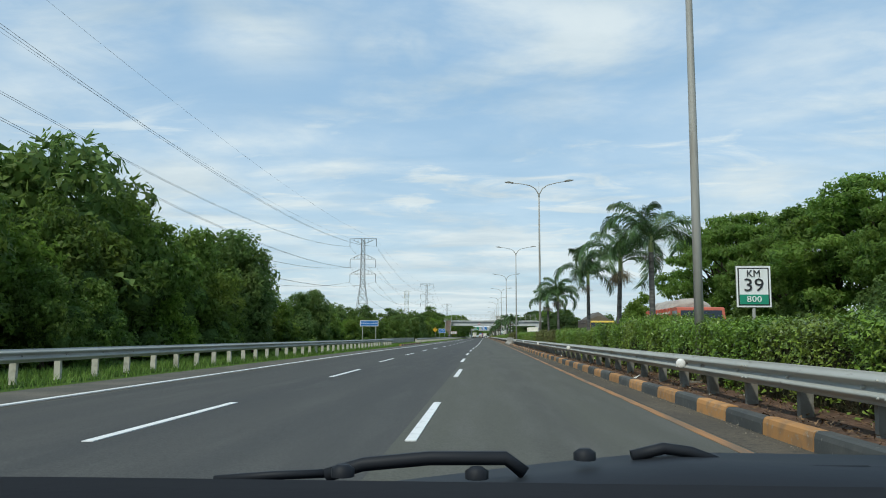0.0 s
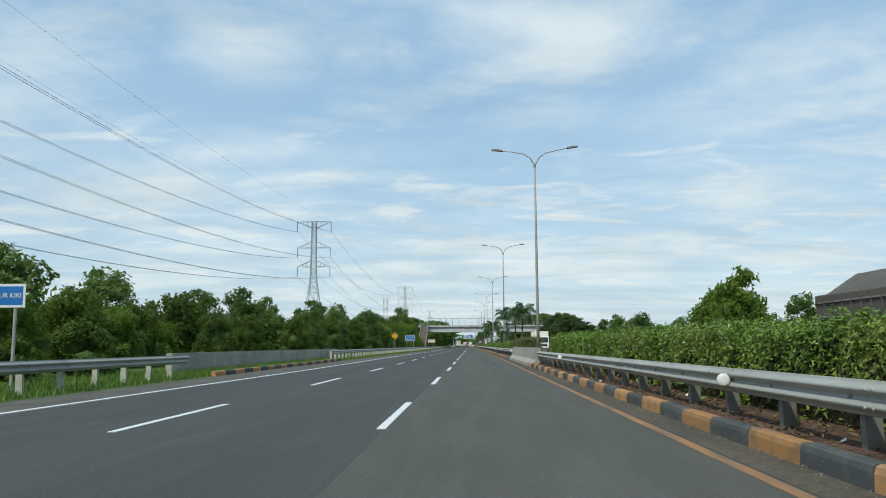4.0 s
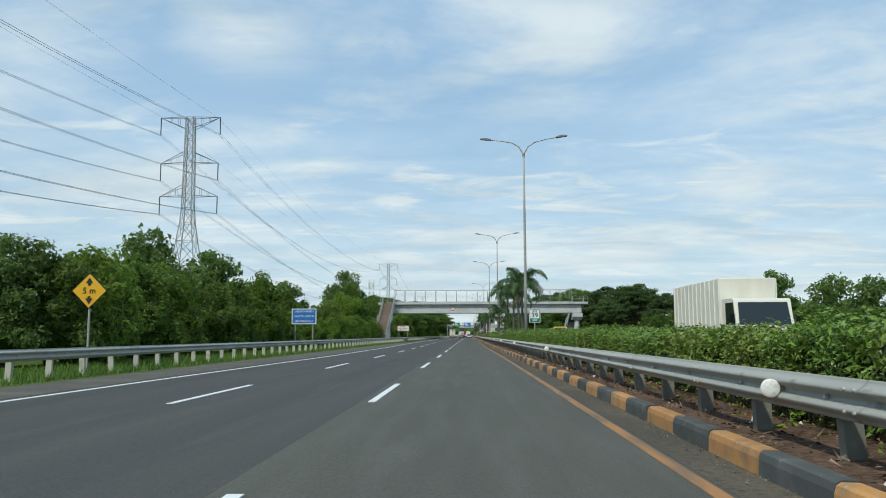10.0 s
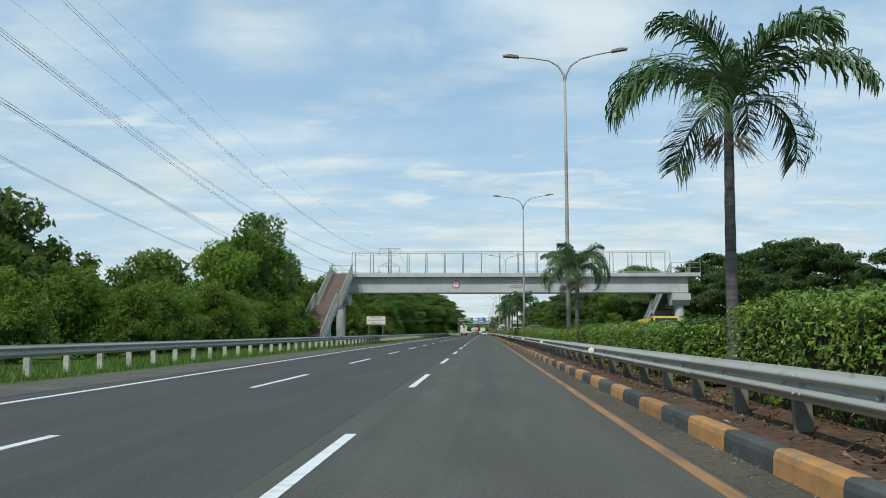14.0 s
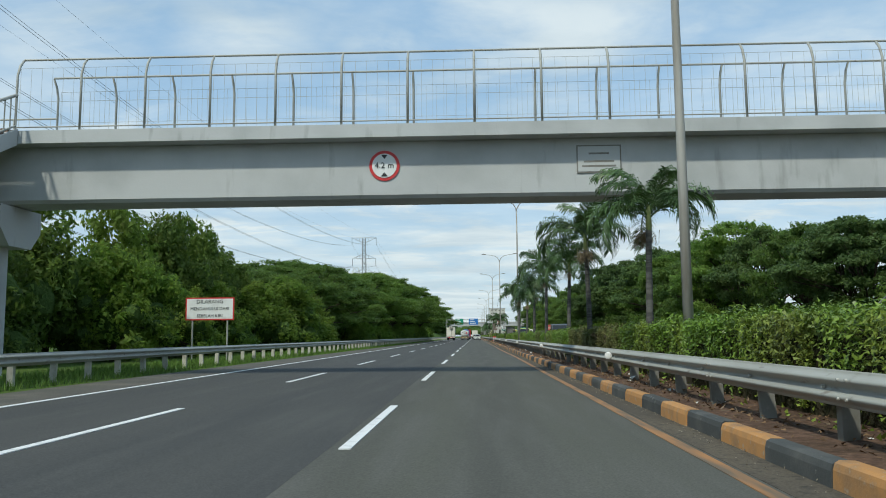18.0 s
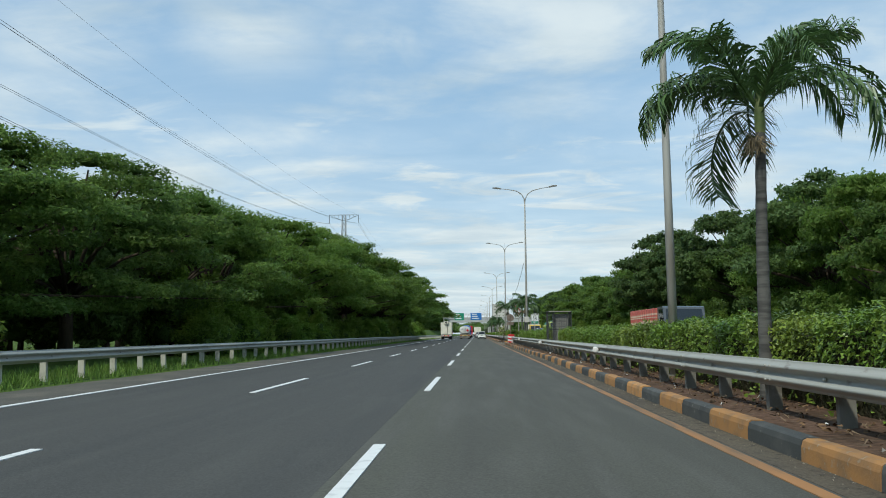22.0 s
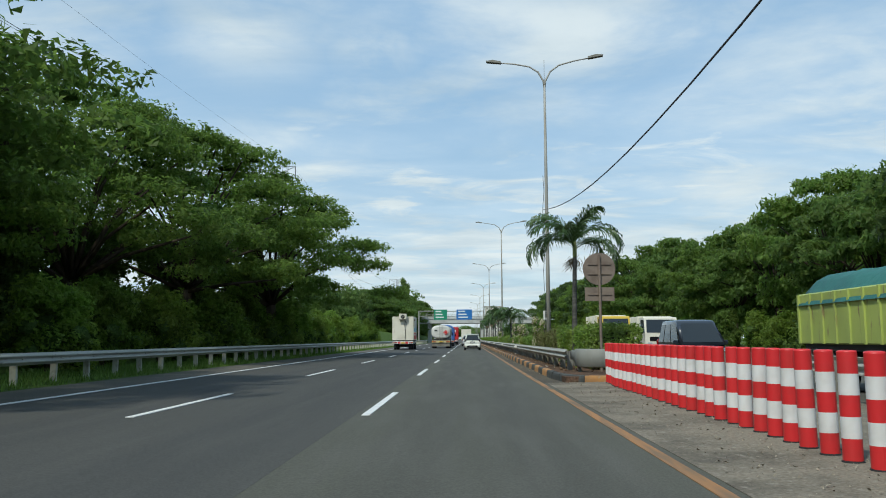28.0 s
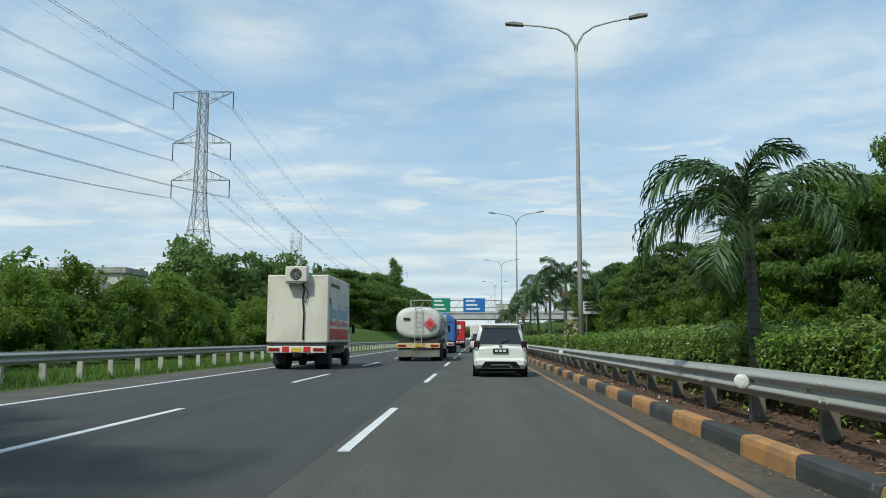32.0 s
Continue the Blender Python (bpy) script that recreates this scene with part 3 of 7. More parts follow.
part("edge_line", edge_line(), "paint_white", road, "solid white edge line")
part("edge_line", sweep(stations(Y0, 800, 5), lambda y: [(line_x(y) - 0.07, 0.0), (line_x(y) + 0.07, 0.0), (line_x(y) + 0.07, 0.010), (line_x(y) - 0.07, 0.010)]), "paint_orange", road, "worn orange edge line")
for ya, yb in ((Y0, 438.5), (458.5, 800)):
    part("gutter", sweep(stations(ya, yb, 5), lambda y: [(line_x(y) + 0.12, 0.0), (kerb_x(y) + 0.1, -0.01), (kerb_x(y) + 0.1, 0.012), (line_x(y) + 0.12, 0.006)]), "gutter", road, "dusty brown gutter strip beside the kerb")
dash_me = mesh("lane_dash", extrude_y([(-0.065, -0.004), (0.065, -0.004), (0.065, 0.008), (-0.065, 0.008)], 0, 5.2), "paint_white")
for lane_x, phase, zz in ((0.0, 0.0, 0.016), (-3.6, -0.3, 0.012)):
    for k in range(-1, 70):
        d = new("lane_dash", dash_me)
        d.parent = road
        yd = phase + (np.interp(k, *zip(*DASH_AT)) if k >= 0 else -2.0)
        # the lines wander a little along the road
        d.location = (lane_x + np.interp(yd, (28, 42, 72, 100, 190, 215, 250, 290), (0, -0.27, -0.29, 0, 0.05, 0.12, 0.1, 0) if lane_x == 0 else (0, -0.48, -0.48, 0, 0.12, 0.38, 0.33, 0)), yd, zz)
setting("opposite_road", extrude_y([(8.9, -0.3), (23.6, -0.3), (23.6, -0.01), (8.9, 0.0)], Y0, Y1), "asphalt", "asphalt carriageway for oncoming traffic", "road")
for ya, yb in ((Y0, 438.5), (458.55, Y1)):
    setting("median", sweep(stations(ya, yb, 6), lambda y: [(kerb_x(y) + 0.17, -0.2), (8.75, -0.2), (8.75, 0.10), (8.3, 0.2), (5.0, 0.20), (kerb_x(y) + 0.17, 0.16)]), "soil", "bare brown soil strip with dry litter in the median", "ground")
setting("embankment", extrude_y([(-11.2, -0.2), (-15.5, 2.4), (-21.0, 3.4), (-60.0, 3.4), (-60.0, -0.25)], 572, 760, step=30), "grass_ground", "grass embankment rising beside the road", "ground")
setting("verge", extrude_y([(-9.4, -0.3), (-9.4, -0.025), (-10.6, 0.02), (-13.5, 0.10), (-60, 0.25), (-60, -0.3)], Y0, Y1, step=30), "grass_ground", "grass verge beside the shoulder", "ground")

# ---- kerb: alternating painted blocks ----
KL = 1.42
kerb = thing("kerb", "orange and black painted concrete kerb along the median", "kerb", kind="structure")


KERB_SECTION = [(0.0, -0.05), (0.20, -0.05), (0.20, 0.205), (0.185, 0.222), (0.06, 0.225), (0.025, 0.205), (0.008, 0.15)]


def kerb_block():
    return extrude_y(KERB_SECTION, 0.012, KL - 0.012)


kb = {c: mesh("kerb_block", kerb_block(), c) for c in ("kerb_orange", "kerb_black")}


def kerb_run(pair0, pair1, own):
    for k in range(2 * pair0, 2 * pair1):
        c = ("kerb_orange", "kerb_black")[(k + 1) % 2]
        y, ye = (float(np.interp(j / 2, *zip(*BLOCK_AT))) for j in (k, k + 1))
        if own:
            o = new("kerb_block", kb[c])
            o.parent = kerb
            o.location = (kerb_x(y) + random.uniform(-0.012, 0.012), y, random.uniform(-0.012, 0.008))
            o.scale = (1, (ye - y) / KL, 1)
            o.rotation_euler = (0, 0, math.atan2(kerb_x(y) - kerb_x(ye), ye - y) + random.uniform(-0.006, 0.006))
        else:
            far[c].append((y, ye))


far = {"kerb_orange": [], "kerb_black": []}
kerb_run(-9, 29, True)
kerb_run(30, 137, True)
kerb_run(145, 240, False)
for c, ys in far.items():
    bm = bmesh.new()
    for y, ye in ys:
        a = [bm.verts.new((x + kerb_x(y), y + 0.012, z)) for x, z in KERB_SECTION]
        b = [bm.verts.new((x + kerb_x(ye), ye - 0.012, z)) for x, z in KERB_SECTION]
        n = len(KERB_SECTION)
        for i in range(n):
            bm.faces.new((a[i], a[(i + 1) % n], b[(i + 1) % n], b[i]))
        bm.faces.new(a[::-1]); bm.faces.new(b)
    bmesh.ops.recalc_face_normals(bm, faces=bm.faces)
    tagged(part("kerb_blocks_far", bm, c, kerb), kind="stuff")
# kerb on the left along the overpass wall
left_kerb = thing("kerb", "orange and black painted kerb below the parapet", "kerb", kind="structure")
for k in range(22):
    o = new("kerb_block", kb[("kerb_orange", "kerb_black")[k % 2]])
    o.parent = left_kerb
    o.matrix_basis = Matrix.Translation((-9.39, 99 + k * KL, -0.02)) @ Matrix.Diagonal((-1, 1, 0.9, 1))

# ---- guard rails ----
WB = [(0.038 * (1 - math.cos(4 * math.pi * min(max((k / 20 - 0.04) / 0.92, 0), 1))), 0.33 * k / 20) for k in range(21)]


def beam_mesh(length, flip):
    s = -1 if flip else 1
    prof = [(s * -a, z) for a, z in WB] + [(s * (-a + 0.012), z) for a, z in WB[::-1]]
    bm = extrude_y(prof, 0, length)
    bmesh.ops.delete(bm, geom=[f for f in bm.faces if len(f.verts) > 4], context="FACES_ONLY")
    for f in bm.faces:
        f.smooth = True
    for yy in (0.06, 0.22):
        for zz in (0.08, 0.25):
            k = 0.085 if flip else -0.085
            tube(bm, (k * 0.8, yy, zz), (k * 1.04, yy, zz), 0.02, 0.014, 6)
    for yy in (0.63, 2.63):
        tube(bm, (s * -0.0 - 0.012 * (-1 if flip else 1), yy, 0.165), (0.045 * (1 if flip else -1), yy, 0.165), 0.024, 0.018, 6)
    return mesh("beam", bm, "galv")


BEAM = {f: beam_mesh(4.06, f) for f in (False, True)}


def post_mesh():
    bm = bmesh.new()
    box(bm, -0.085, 0.085, -0.05, -0.042, -0.3, 0.80)
    box(bm, -0.085, -0.077, -0.0415, 0.05, -0.3, 0.80)
    box(bm, 0.077, 0.085, -0.0415, 0.05, -0.3, 0.80)
    return mesh("post", bm, "galv_post")


POST = post_mesh()
POST_PALE = post_mesh()
POST_PALE.materials[0] = M["post_pale"]
BLOCK = mesh("spacer", box(bmesh.new(), -0.055, 0.055, -0.06, 0.06, 0.54, 0.81, 0.006), "galv_post")
DISC = mesh("reflector", lathe([(0.088, 0.0), (0.088, 0.012), (0.078, 0.020), (0.03, 0.024)], 20, "Y"), "lens_white")
CLIP = mesh("bracket", box(bmesh.new(), -0.005, 0.14, 0.002, 0.012, -0.02, 0.02), "galv_post")


def guard_rail(x, y0, y1, flip, label, detail=True):
    """flip: the rail faces +x (left side of the road)."""
    s = 1 if flip else -1
    y = y0
    while y < y1 - 0.5:
        ln = min(40.0, y1 - y)
        t = thing("guard_rail", label, "guard rail", x, y, 0.0, group="guard rails along the road")
        for k in range(int(round(ln / 4))):
            b = new("beam", BEAM[flip]); b.parent = t
            b.location = (s * (0.006 if k % 2 else 0.0), k * 4 - 0.03, 0.53)
        for k in range(int(round(ln / 2))):
            p = new("post", POST_PALE if flip and x < 0 else POST); p.parent = t
            p.location = (-s * 0.18, k * 2 + 0.6, random.uniform(-0.015, 0.01))
            p.rotation_euler = (random.uniform(-0.05, 0.04), random.uniform(-0.05, 0.03), random.uniform(-0.12, 0.12))
            if detail:
                q = new("spacer", BLOCK); q.parent = t
                q.location = (-s * 0.068, k * 2 + 0.6, 0)
        y += ln


guard_rail(4.72, -14, 109.6, False, "galvanised steel guard rail with white round reflectors")
guard_rail(4.72, 131, 437, False, "galvanised steel guard rail with white round reflectors")
guard_rail(4.72, 462, 662, False, "galvanised steel guard rail with white round reflectors")
guard_rail(-10.2, -14, 98, True, "weathered galvanised guard rail on the grass verge", False)
guard_rail(-10.2, 131, 671, True, "weathered galvanised guard rail on the grass verge", False)
guard_rail(8.45, -14, 106, True, "steel guard rail facing the oncoming carriageway", False)
guard_rail(8.45, 131, 463, True, "steel guard rail facing the oncoming carriageway", False)
guard_rail(8.45, 463, 543, True, "steel guard rail facing the oncoming carriageway", False)
for y in (17.6, 37.7, 57.6, 78.0, 98.0, 134.4, 156.0, 176.5, 197.5, 217.6, 237.6, 257.0, 275.3, 293.7, 315.0, 334.0, 355.6, 376.8, 397.3, 419.2, 485.8, 504.2, 524.6, 544.8, 565.0, 585.2, 605.4, 625.6):
    t = thing("reflector", "round white reflector on the guard rail", "reflector", 4.58, y, 0.70, random.uniform(-14, -4), group="reflectors on the guard rail")
    for n, me in (("disc", DISC), ("bracket", CLIP)):
        o = new(n, me)
        o.parent = t

# ---- concrete parapets at the overpass ----
NJ = [(4.31, -0.05), (5.10, -0.05), (5.10, 0.16), (4.92, 0.40), (4.84, 1.03), (4.66, 1.03), (4.58, 0.40), (4.33, 0.18)]
barrier = thing("concrete_barrier", "grey sloping concrete barrier with weather stains", "barrier", 0, 109.4, 0, kind="structure")
for k in range(4):
    part("barrier_block", extrude_y(NJ, k * 6.0 + 0.015, k * 6.0 + 5.985), "concrete", barrier)
parapet = thing("parapet", "pale concrete parapet wall above the grass strip", "wall", 0, 100, 0, kind="structure")
for k in range(7):
    part("parapet_block", extrude_y([(-11.9, -0.1), (-11.55, -0.1), (-11.6, 0.92), (-11.85, 0.92)], k * 6.0 + 0.01, k * 6.0 + 5.99), "concrete", parapet)
# ---- vegetation ----
rng = np.random.default_rng(7)


def clump_points(rng, clumps, per_area, inner=0.25):
    """Leaf centres over the outsides of rounded clumps (x, y, z, rx, ry, rz), and the way each one faces."""
    pts, outs = [], []
    for cx, cy, cz, rx, ry, rz in clumps:
        n = int(per_area * 4 * math.pi * ((rx * ry + ry * rz + rx * rz) / 3))
        d = rng.normal(size=(n, 3)); d /= np.linalg.norm(d, axis=1)[:, None]
        k = 1 - inner * rng.random(n) ** 1.5 + 0.08 * rng.normal(size=n)
        # lumpy outline
        lump = 1 + 0.16 * np.sin(d[:, 0] * 5.1 + cx) * np.cos(d[:, 1] * 4.3 + cy) + 0.10 * np.sin(d[:, 2] * 9 + cz * 3 + d[:, 0] * 7)
        pts.append(d * (k * lump)[:, None] * np.array([rx, ry, rz]) + np.array([cx, cy, cz]))
        o = d / np.array([rx, ry, rz])
        outs.append(o / np.linalg.norm(o, axis=1)[:, None])
    p, o = np.concatenate(pts), np.concatenate(outs)
    m = p[:, 2] > 0.05
    return p[m], o[m]


def tufts(q, clumps, count, f, flat=1.0, rise=0.2):
    """Break every clump up into smaller tufts sitting round its outside."""
    out = []
    for cx, cy, cz, rx, ry, rz in clumps:
        for i in range(count):
            a, e = i * 2.399 + q.random() * 0.8, rise + (1 - rise) * (2 * q.random() - 1)
            w = math.sqrt(max(0.0, 1 - e * e))
            g = f * (0.75 + 0.5 * q.random())
            out.append((cx + rx * 0.68 * w * math.cos(a), cy + ry * 0.68 * w * math.sin(a), cz + rz * 0.68 * e, rx * g, ry * g, rz * g * flat))
    return out


# solid lumps behind the leaves, coloured dark for the shade inside a crown
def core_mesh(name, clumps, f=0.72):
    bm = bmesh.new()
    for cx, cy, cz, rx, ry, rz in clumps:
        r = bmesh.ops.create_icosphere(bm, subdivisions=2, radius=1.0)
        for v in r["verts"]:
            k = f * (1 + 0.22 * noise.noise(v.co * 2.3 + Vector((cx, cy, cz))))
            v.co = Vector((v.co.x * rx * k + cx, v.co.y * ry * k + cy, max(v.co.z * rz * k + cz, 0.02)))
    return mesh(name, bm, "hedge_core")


def limbs_mesh(name, base_r, fork, targets, material="bark", slim=1.0):
    bm = bmesh.new()
    pipe(bm, [(0, 0, -0.3), (0.05, 0.02, fork * 0.5), (0, 0, fork)], [base_r * 1.25, base_r, base_r * 0.9], 8)
    for tx, ty, tz in targets:
        mid = (tx * 0.45, ty * 0.45, fork + (tz - fork) * 0.62)
        pipe(bm, [(0, 0, fork - 0.1), mid, (tx, ty, tz)], [base_r * 0.6 * slim, base_r * 0.4 * slim, base_r * 0.12], 6)
    return mesh(name, bm, material)


def bush_tree(seed, r, h, leaf, size, dens):
    """Dense roadside tree, leafy to the ground."""
    q = np.random.default_rng(seed)
    cl = [(0, 0, h * 0.40, r * 0.72, r * 0.72, h * 0.40)]
    for i in range(13):
        a, e = i * 2.399 + q.random() * 0.7, (i + q.random()) / 13
        rr = r * (0.78 - 0.50 * e) * (0.75 + 0.4 * q.random())
        s = r * (0.26 + 0.18 * q.random())
        cl.append((rr * math.cos(a), rr * math.sin(a), h * (0.12 + 0.74 * e), s, s, s * (0.75 + 0.4 * q.random())))
    cl.append((r * 0.25 * (q.random() - 0.5), r * 0.25 * (q.random() - 0.5), h * 0.90, r * 0.28, r * 0.28, h * 0.12))
    fine = tufts(q, cl[:1], 9, 0.36) + tufts(q, cl[1:], 5, 0.52)
    p, o = clump_points(q, fine, dens)
    crown = quads_mesh("crown", p, size * (0.7 + 0.6 * q.random(len(p))), leaf, q, out=o, up=0.25)
    trunk = limbs_mesh("trunk", 0.11 * r / 2, h * 0.35, [(c[0] * 0.8, c[1] * 0.8, c[2]) for c in cl[1:7]])
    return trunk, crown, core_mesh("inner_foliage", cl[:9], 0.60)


def rain_tree(seed, r, h, leaf, size, dens):
    """Wide spreading tree: flat leafy pads in layers on forking limbs, open underneath."""
    q = np.random.default_rng(seed)
    cl, tg = [], []
    for i in range(44):
        a = i * 2.399 + q.random() * 0.5
        rr = r * math.sqrt((i + 0.5) / 44) * (0.86 + 0.28 * q.random())
        top = h * (0.95 - 0.40 * (rr / r) ** 2.0) - h * (0.16 if i % 3 == 0 else 0.05) * (0.6 + 0.8 * q.random())
        s = r * (0.15 + 0.08 * q.random())
        x, y = rr * math.cos(a), rr * math.sin(a)
        cl.append((x, y, top, s * 1.2, s * 1.2, s * (0.36 + 0.16 * q.random())))
        if i % 2:
            tg.append((x * 0.94, y * 0.94, top - s * 0.2))
    for i in range(15):
        a = i * 2.399 + q.random() * 0.5
        rr, s = r * (0.40 + 0.55 * q.random()), r * (0.14 + 0.08 * q.random())
        cl.append((rr * math.cos(a), rr * math.sin(a), h * (0.22 + 0.28 * q.random()), s * 1.2, s * 1.2, s * 0.55))
    p, o = clump_points(q, tufts(q, cl, 6, 0.50, 0.9, 0.3), dens, 0.35)
    crown = quads_mesh("crown", p, size * (0.7 + 0.6 * q.random(len(p))), leaf, q, up=0.55, out=o)
    trunk = limbs_mesh("trunk", 0.32 * h / 12, h * 0.28, tg, slim=0.6)
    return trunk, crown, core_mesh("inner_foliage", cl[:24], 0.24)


def plant(kind, meshes, label, category):
    t = thing(kind, label, category)
    for n, me in zip(("trunk", "crown", "inner_foliage"), meshes):
        o = new(n, me)
        o.parent = t
    return t


KINDS = {
    "bush_l": [plant("roadside_tree", bush_tree(11 + i, 2.6, 5.0, "leaf_light", 0.20, 20), "bright green leafy roadside tree, dense to the ground", "tree") for i in range(3)],
    "bush_m": [plant("roadside_tree", bush_tree(21 + i, 2.7, 5.4, "leaf_mid", 0.20, 20), "green leafy roadside tree beyond the guard rail", "tree") for i in range(4)],
    "bush_d": [plant("roadside_tree", bush_tree(31 + i, 3.0, 7.0, "leaf_dark", 0.21, 18), "dark green dense tree beside the verge", "tree") for i in range(3)],
    "back_m": [plant("roadside_tree", bush_tree(61 + i, 2.7, 5.4, "leaf_mid", 0.33, 7.5), "green leafy tree behind the roadside", "tree") for i in range(2)],
    "back_l": [plant("roadside_tree", bush_tree(66 + i, 2.7, 5.4, "leaf_light", 0.30, 8.5), "bright green leafy tree behind the roadside", "tree") for i in range(2)],
    "back_d": [plant("roadside_tree", bush_tree(71 + i, 3.0, 7.0, "leaf_dark", 0.34, 7.5), "dark green tree behind the roadside", "tree") for i in range(2)],
    "rain_n": [plant("rain_tree", rain_tree(81 + i, 7.0, 12.0, "leaf_rain", 0.185, 16), "tall green spreading tree with a layered crown beside the road", "tree") for i in range(2)],
    "rain_k": [plant("rain_tree", rain_tree(91 + i, 7.0, 12.0, "leaf_rain_deep", 0.185, 17), "tall dark green spreading tree with a layered crown beside the road", "tree") for i in range(2)],
    "rain_d": [plant("rain_tree", rain_tree(41 + i, 7.0, 12.0, "leaf_rain_deep", 0.36, 6.5), "tall dark green spreading tree with a layered crown", "tree") for i in range(3)],
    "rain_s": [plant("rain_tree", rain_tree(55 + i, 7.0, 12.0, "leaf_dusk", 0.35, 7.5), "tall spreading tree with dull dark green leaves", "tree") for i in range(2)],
    "rain_m": [plant("rain_tree", rain_tree(51 + i, 7.0, 12.0, "leaf_rain", 0.34, 7.5), "green spreading tree with a layered flat crown", "tree") for i in range(2)],
}
used = set()


def grow(kind, x, y, k=1.0, kz=None, group="trees along the motorway"):
    src = random.choice(KINDS[kind])
    m = Matrix.Translation((x, y, -0.05)) @ Matrix.Rotation(random.uniform(0, 6.28), 4, "Z") @ Matrix.Diagonal((k, k, kz or k, 1))
    if src.name not in used:
        used.add(src.name)
        src.matrix_basis = m
        tagged(src, group=group)
        return src
    o = copy_thing(src, Matrix())
    o.matrix_basis = m
    return o


def row(kinds, x, y0, y1, step, h0, h1, spread=1.5, nominal=5.2, wide=1.0):
    """A run of trees along the road whose heights go from h0 to h1."""
    y = y0
    while y < y1:
        f = (y - y0) / max(y1 - y0, 1)
        h = (h0 + (h1 - h0) * f) * random.uniform(0.82, 1.12)
        kz = h / nominal
        k = max(0.55, min(1.5, kz * random.uniform(0.85, 1.1))) * wide
        kd = random.choice(kinds)
        grow(kd, x + random.uniform(-spread, spread), y + random.uniform(-0.3, 0.3) * step, k, kz)
        y += step * random.uniform(0.85, 1.15)


# left side, near rows
row(["bush_d", "bush_m", "bush_l"], -15.2, 2, 30, 4.4, 6.6, 7.4, 0.8, 6.4, 1.0)
row(["bush_d", "bush_m", "bush_m"], -15.2, 30, 56, 4.2, 8.4, 7.4, 0.8, 6.4, 1.0)
row(["back_d"], -19.0, 6, 34, 6.5, 9.6, 9.6, 1.0, 7.0)
row(["back_d"], -18.5, 34, 56, 6.0, 9.0, 7.8, 1.0, 7.0)
row(["bush_l", "bush_m"], -13.7, 14, 60, 5.5, 3.6, 3.4, 0.5)
row(["bush_d", "bush_m"], -15.2, 52, 74, 4.8, 6.0, 3.8, 1.0, 6.0)
row(["bush_d"], -15.8, 78, 79, 4.0, 5.6, 5.6, 0.2, 6.0, 0.7)
row(["bush_m", "bush_l"], -15.2, 76, 100, 5.0, 3.4, 3.6, 1.0)
row(["bush_m", "bush_l"], -17.0, 100, 136, 5.5, 3.1, 3.4, 1.5)
row(["back_m", "back_d"], -20.5, 84, 140, 6.0, 4.0, 4.4, 1.6)
row(["bush_m", "bush_m", "bush_d"], -14.8, 136, 200, 4.4, 3.7, 4.3, 0.9)
row(["bush_m", "bush_l"], -14.8, 200, 234, 4.2, 4.6, 5.4, 0.9)
row(["back_m", "back_d"], -20.0, 140, 236, 6.0, 4.8, 5.6, 2.0)
row(["bush_l"], -14.8, 238, 308, 4.4, 3.8, 4.2, 0.8)
row(["back_m", "back_d"], -21.5, 240, 276, 6.0, 6.0, 6.4, 1.5)
row(["back_m", "bush_m"], -20.0, 276, 292, 5.0, 6.0, 6.4, 1.2)
row(["bush_m", "bush_l"], -18.5, 294, 308, 5.0, 8.6, 8.6, 1.0)
row(["bush_m", "bush_d"], -22.0, 312, 332, 4.6, 9.8, 8.8, 1.2)
row(["bush_m"], -18.6, 326, 334, 4.6, 7.2, 6.8, 0.6)
row(["bush_l"], -15.9, 334, 354, 4.4, 5.2, 5.4, 0.6)
for kd, x, y, k, kz in (("bush_l", -15.6, 357.5, 1.25, 1.12), ("bush_l", -15.2, 363.0, 1.55, 1.24), ("bush_l", -15.4, 368.5, 1.3, 1.12), ("bush_l", -14.9, 374.5, 1.0, 0.94),
                        ("bush_m", -18.6, 353.5, 1.15, 1.50), ("bush_m", -18.8, 359.0, 1.2, 1.55), ("bush_m", -19.4, 365.0, 1.0, 1.30), ("bush_l", -12.7, 392.4, 0.62, 0.50)):
    grow(kd, x, y, k, kz)
row(["bush_l", "bush_m"], -15.4, 396, 414, 4.6, 4.8, 4.4, 0.8)
row(["bush_m", "bush_l"], -18.8, 339, 350, 4.2, 9.0, 8.2, 0.6, 5.2, 0.8)
row(["back_l", "back_m"], -19.8, 336, 366, 6.0, 5.6, 6.0, 1.0)
row(["bush_l"], -13.0, 394, 462, 5.0, 3.2, 3.4, 0.6)
row(["bush_l"], -12.6, 464, 514, 4.6, 4.0, 4.2, 0.5)
row(["back_d"], -19.0, 392, 515, 7.0, 5.0, 5.5, 1.5)
for y, x, h, k in ((375, -21.0, 8.6, 0.9), (382, -19.6, 9.8, 1.0), (390, -18.6, 10.6, 1.02), (401, -18.6, 10.8, 1.03), (411, -18.8, 11.0, 1.05), (421, -17.4, 11.6, 1.1), (431.5, -17.2, 12.6, 1.12), (442, -17.4, 13.2, 1.1),
                   (452, -15.6, 13.2, 1.22), (463, -19.5, 13.2, 1.0), (474, -17.4, 13.6, 1.08), (484, -15.4, 14.4, 1.14), (493.5, -12.6, 12.6, 1.12), (499, -16.0, 10.5, 0.80)):
    grow("rain_k" if y < 405 else "rain_n", x, y, k, h / 11.4)
row(["rain_d"], -30.0, 394, 470, 12.0, 13.5, 15.5, 1.5, 11.4)
row(["rain_d"], -30.0, 474, 500, 14.0, 14.5, 14.5, 2.0, 11.4)
row(["bush_l"], -15.8, 518, 568, 4.8, 4.4, 4.8, 1.2)
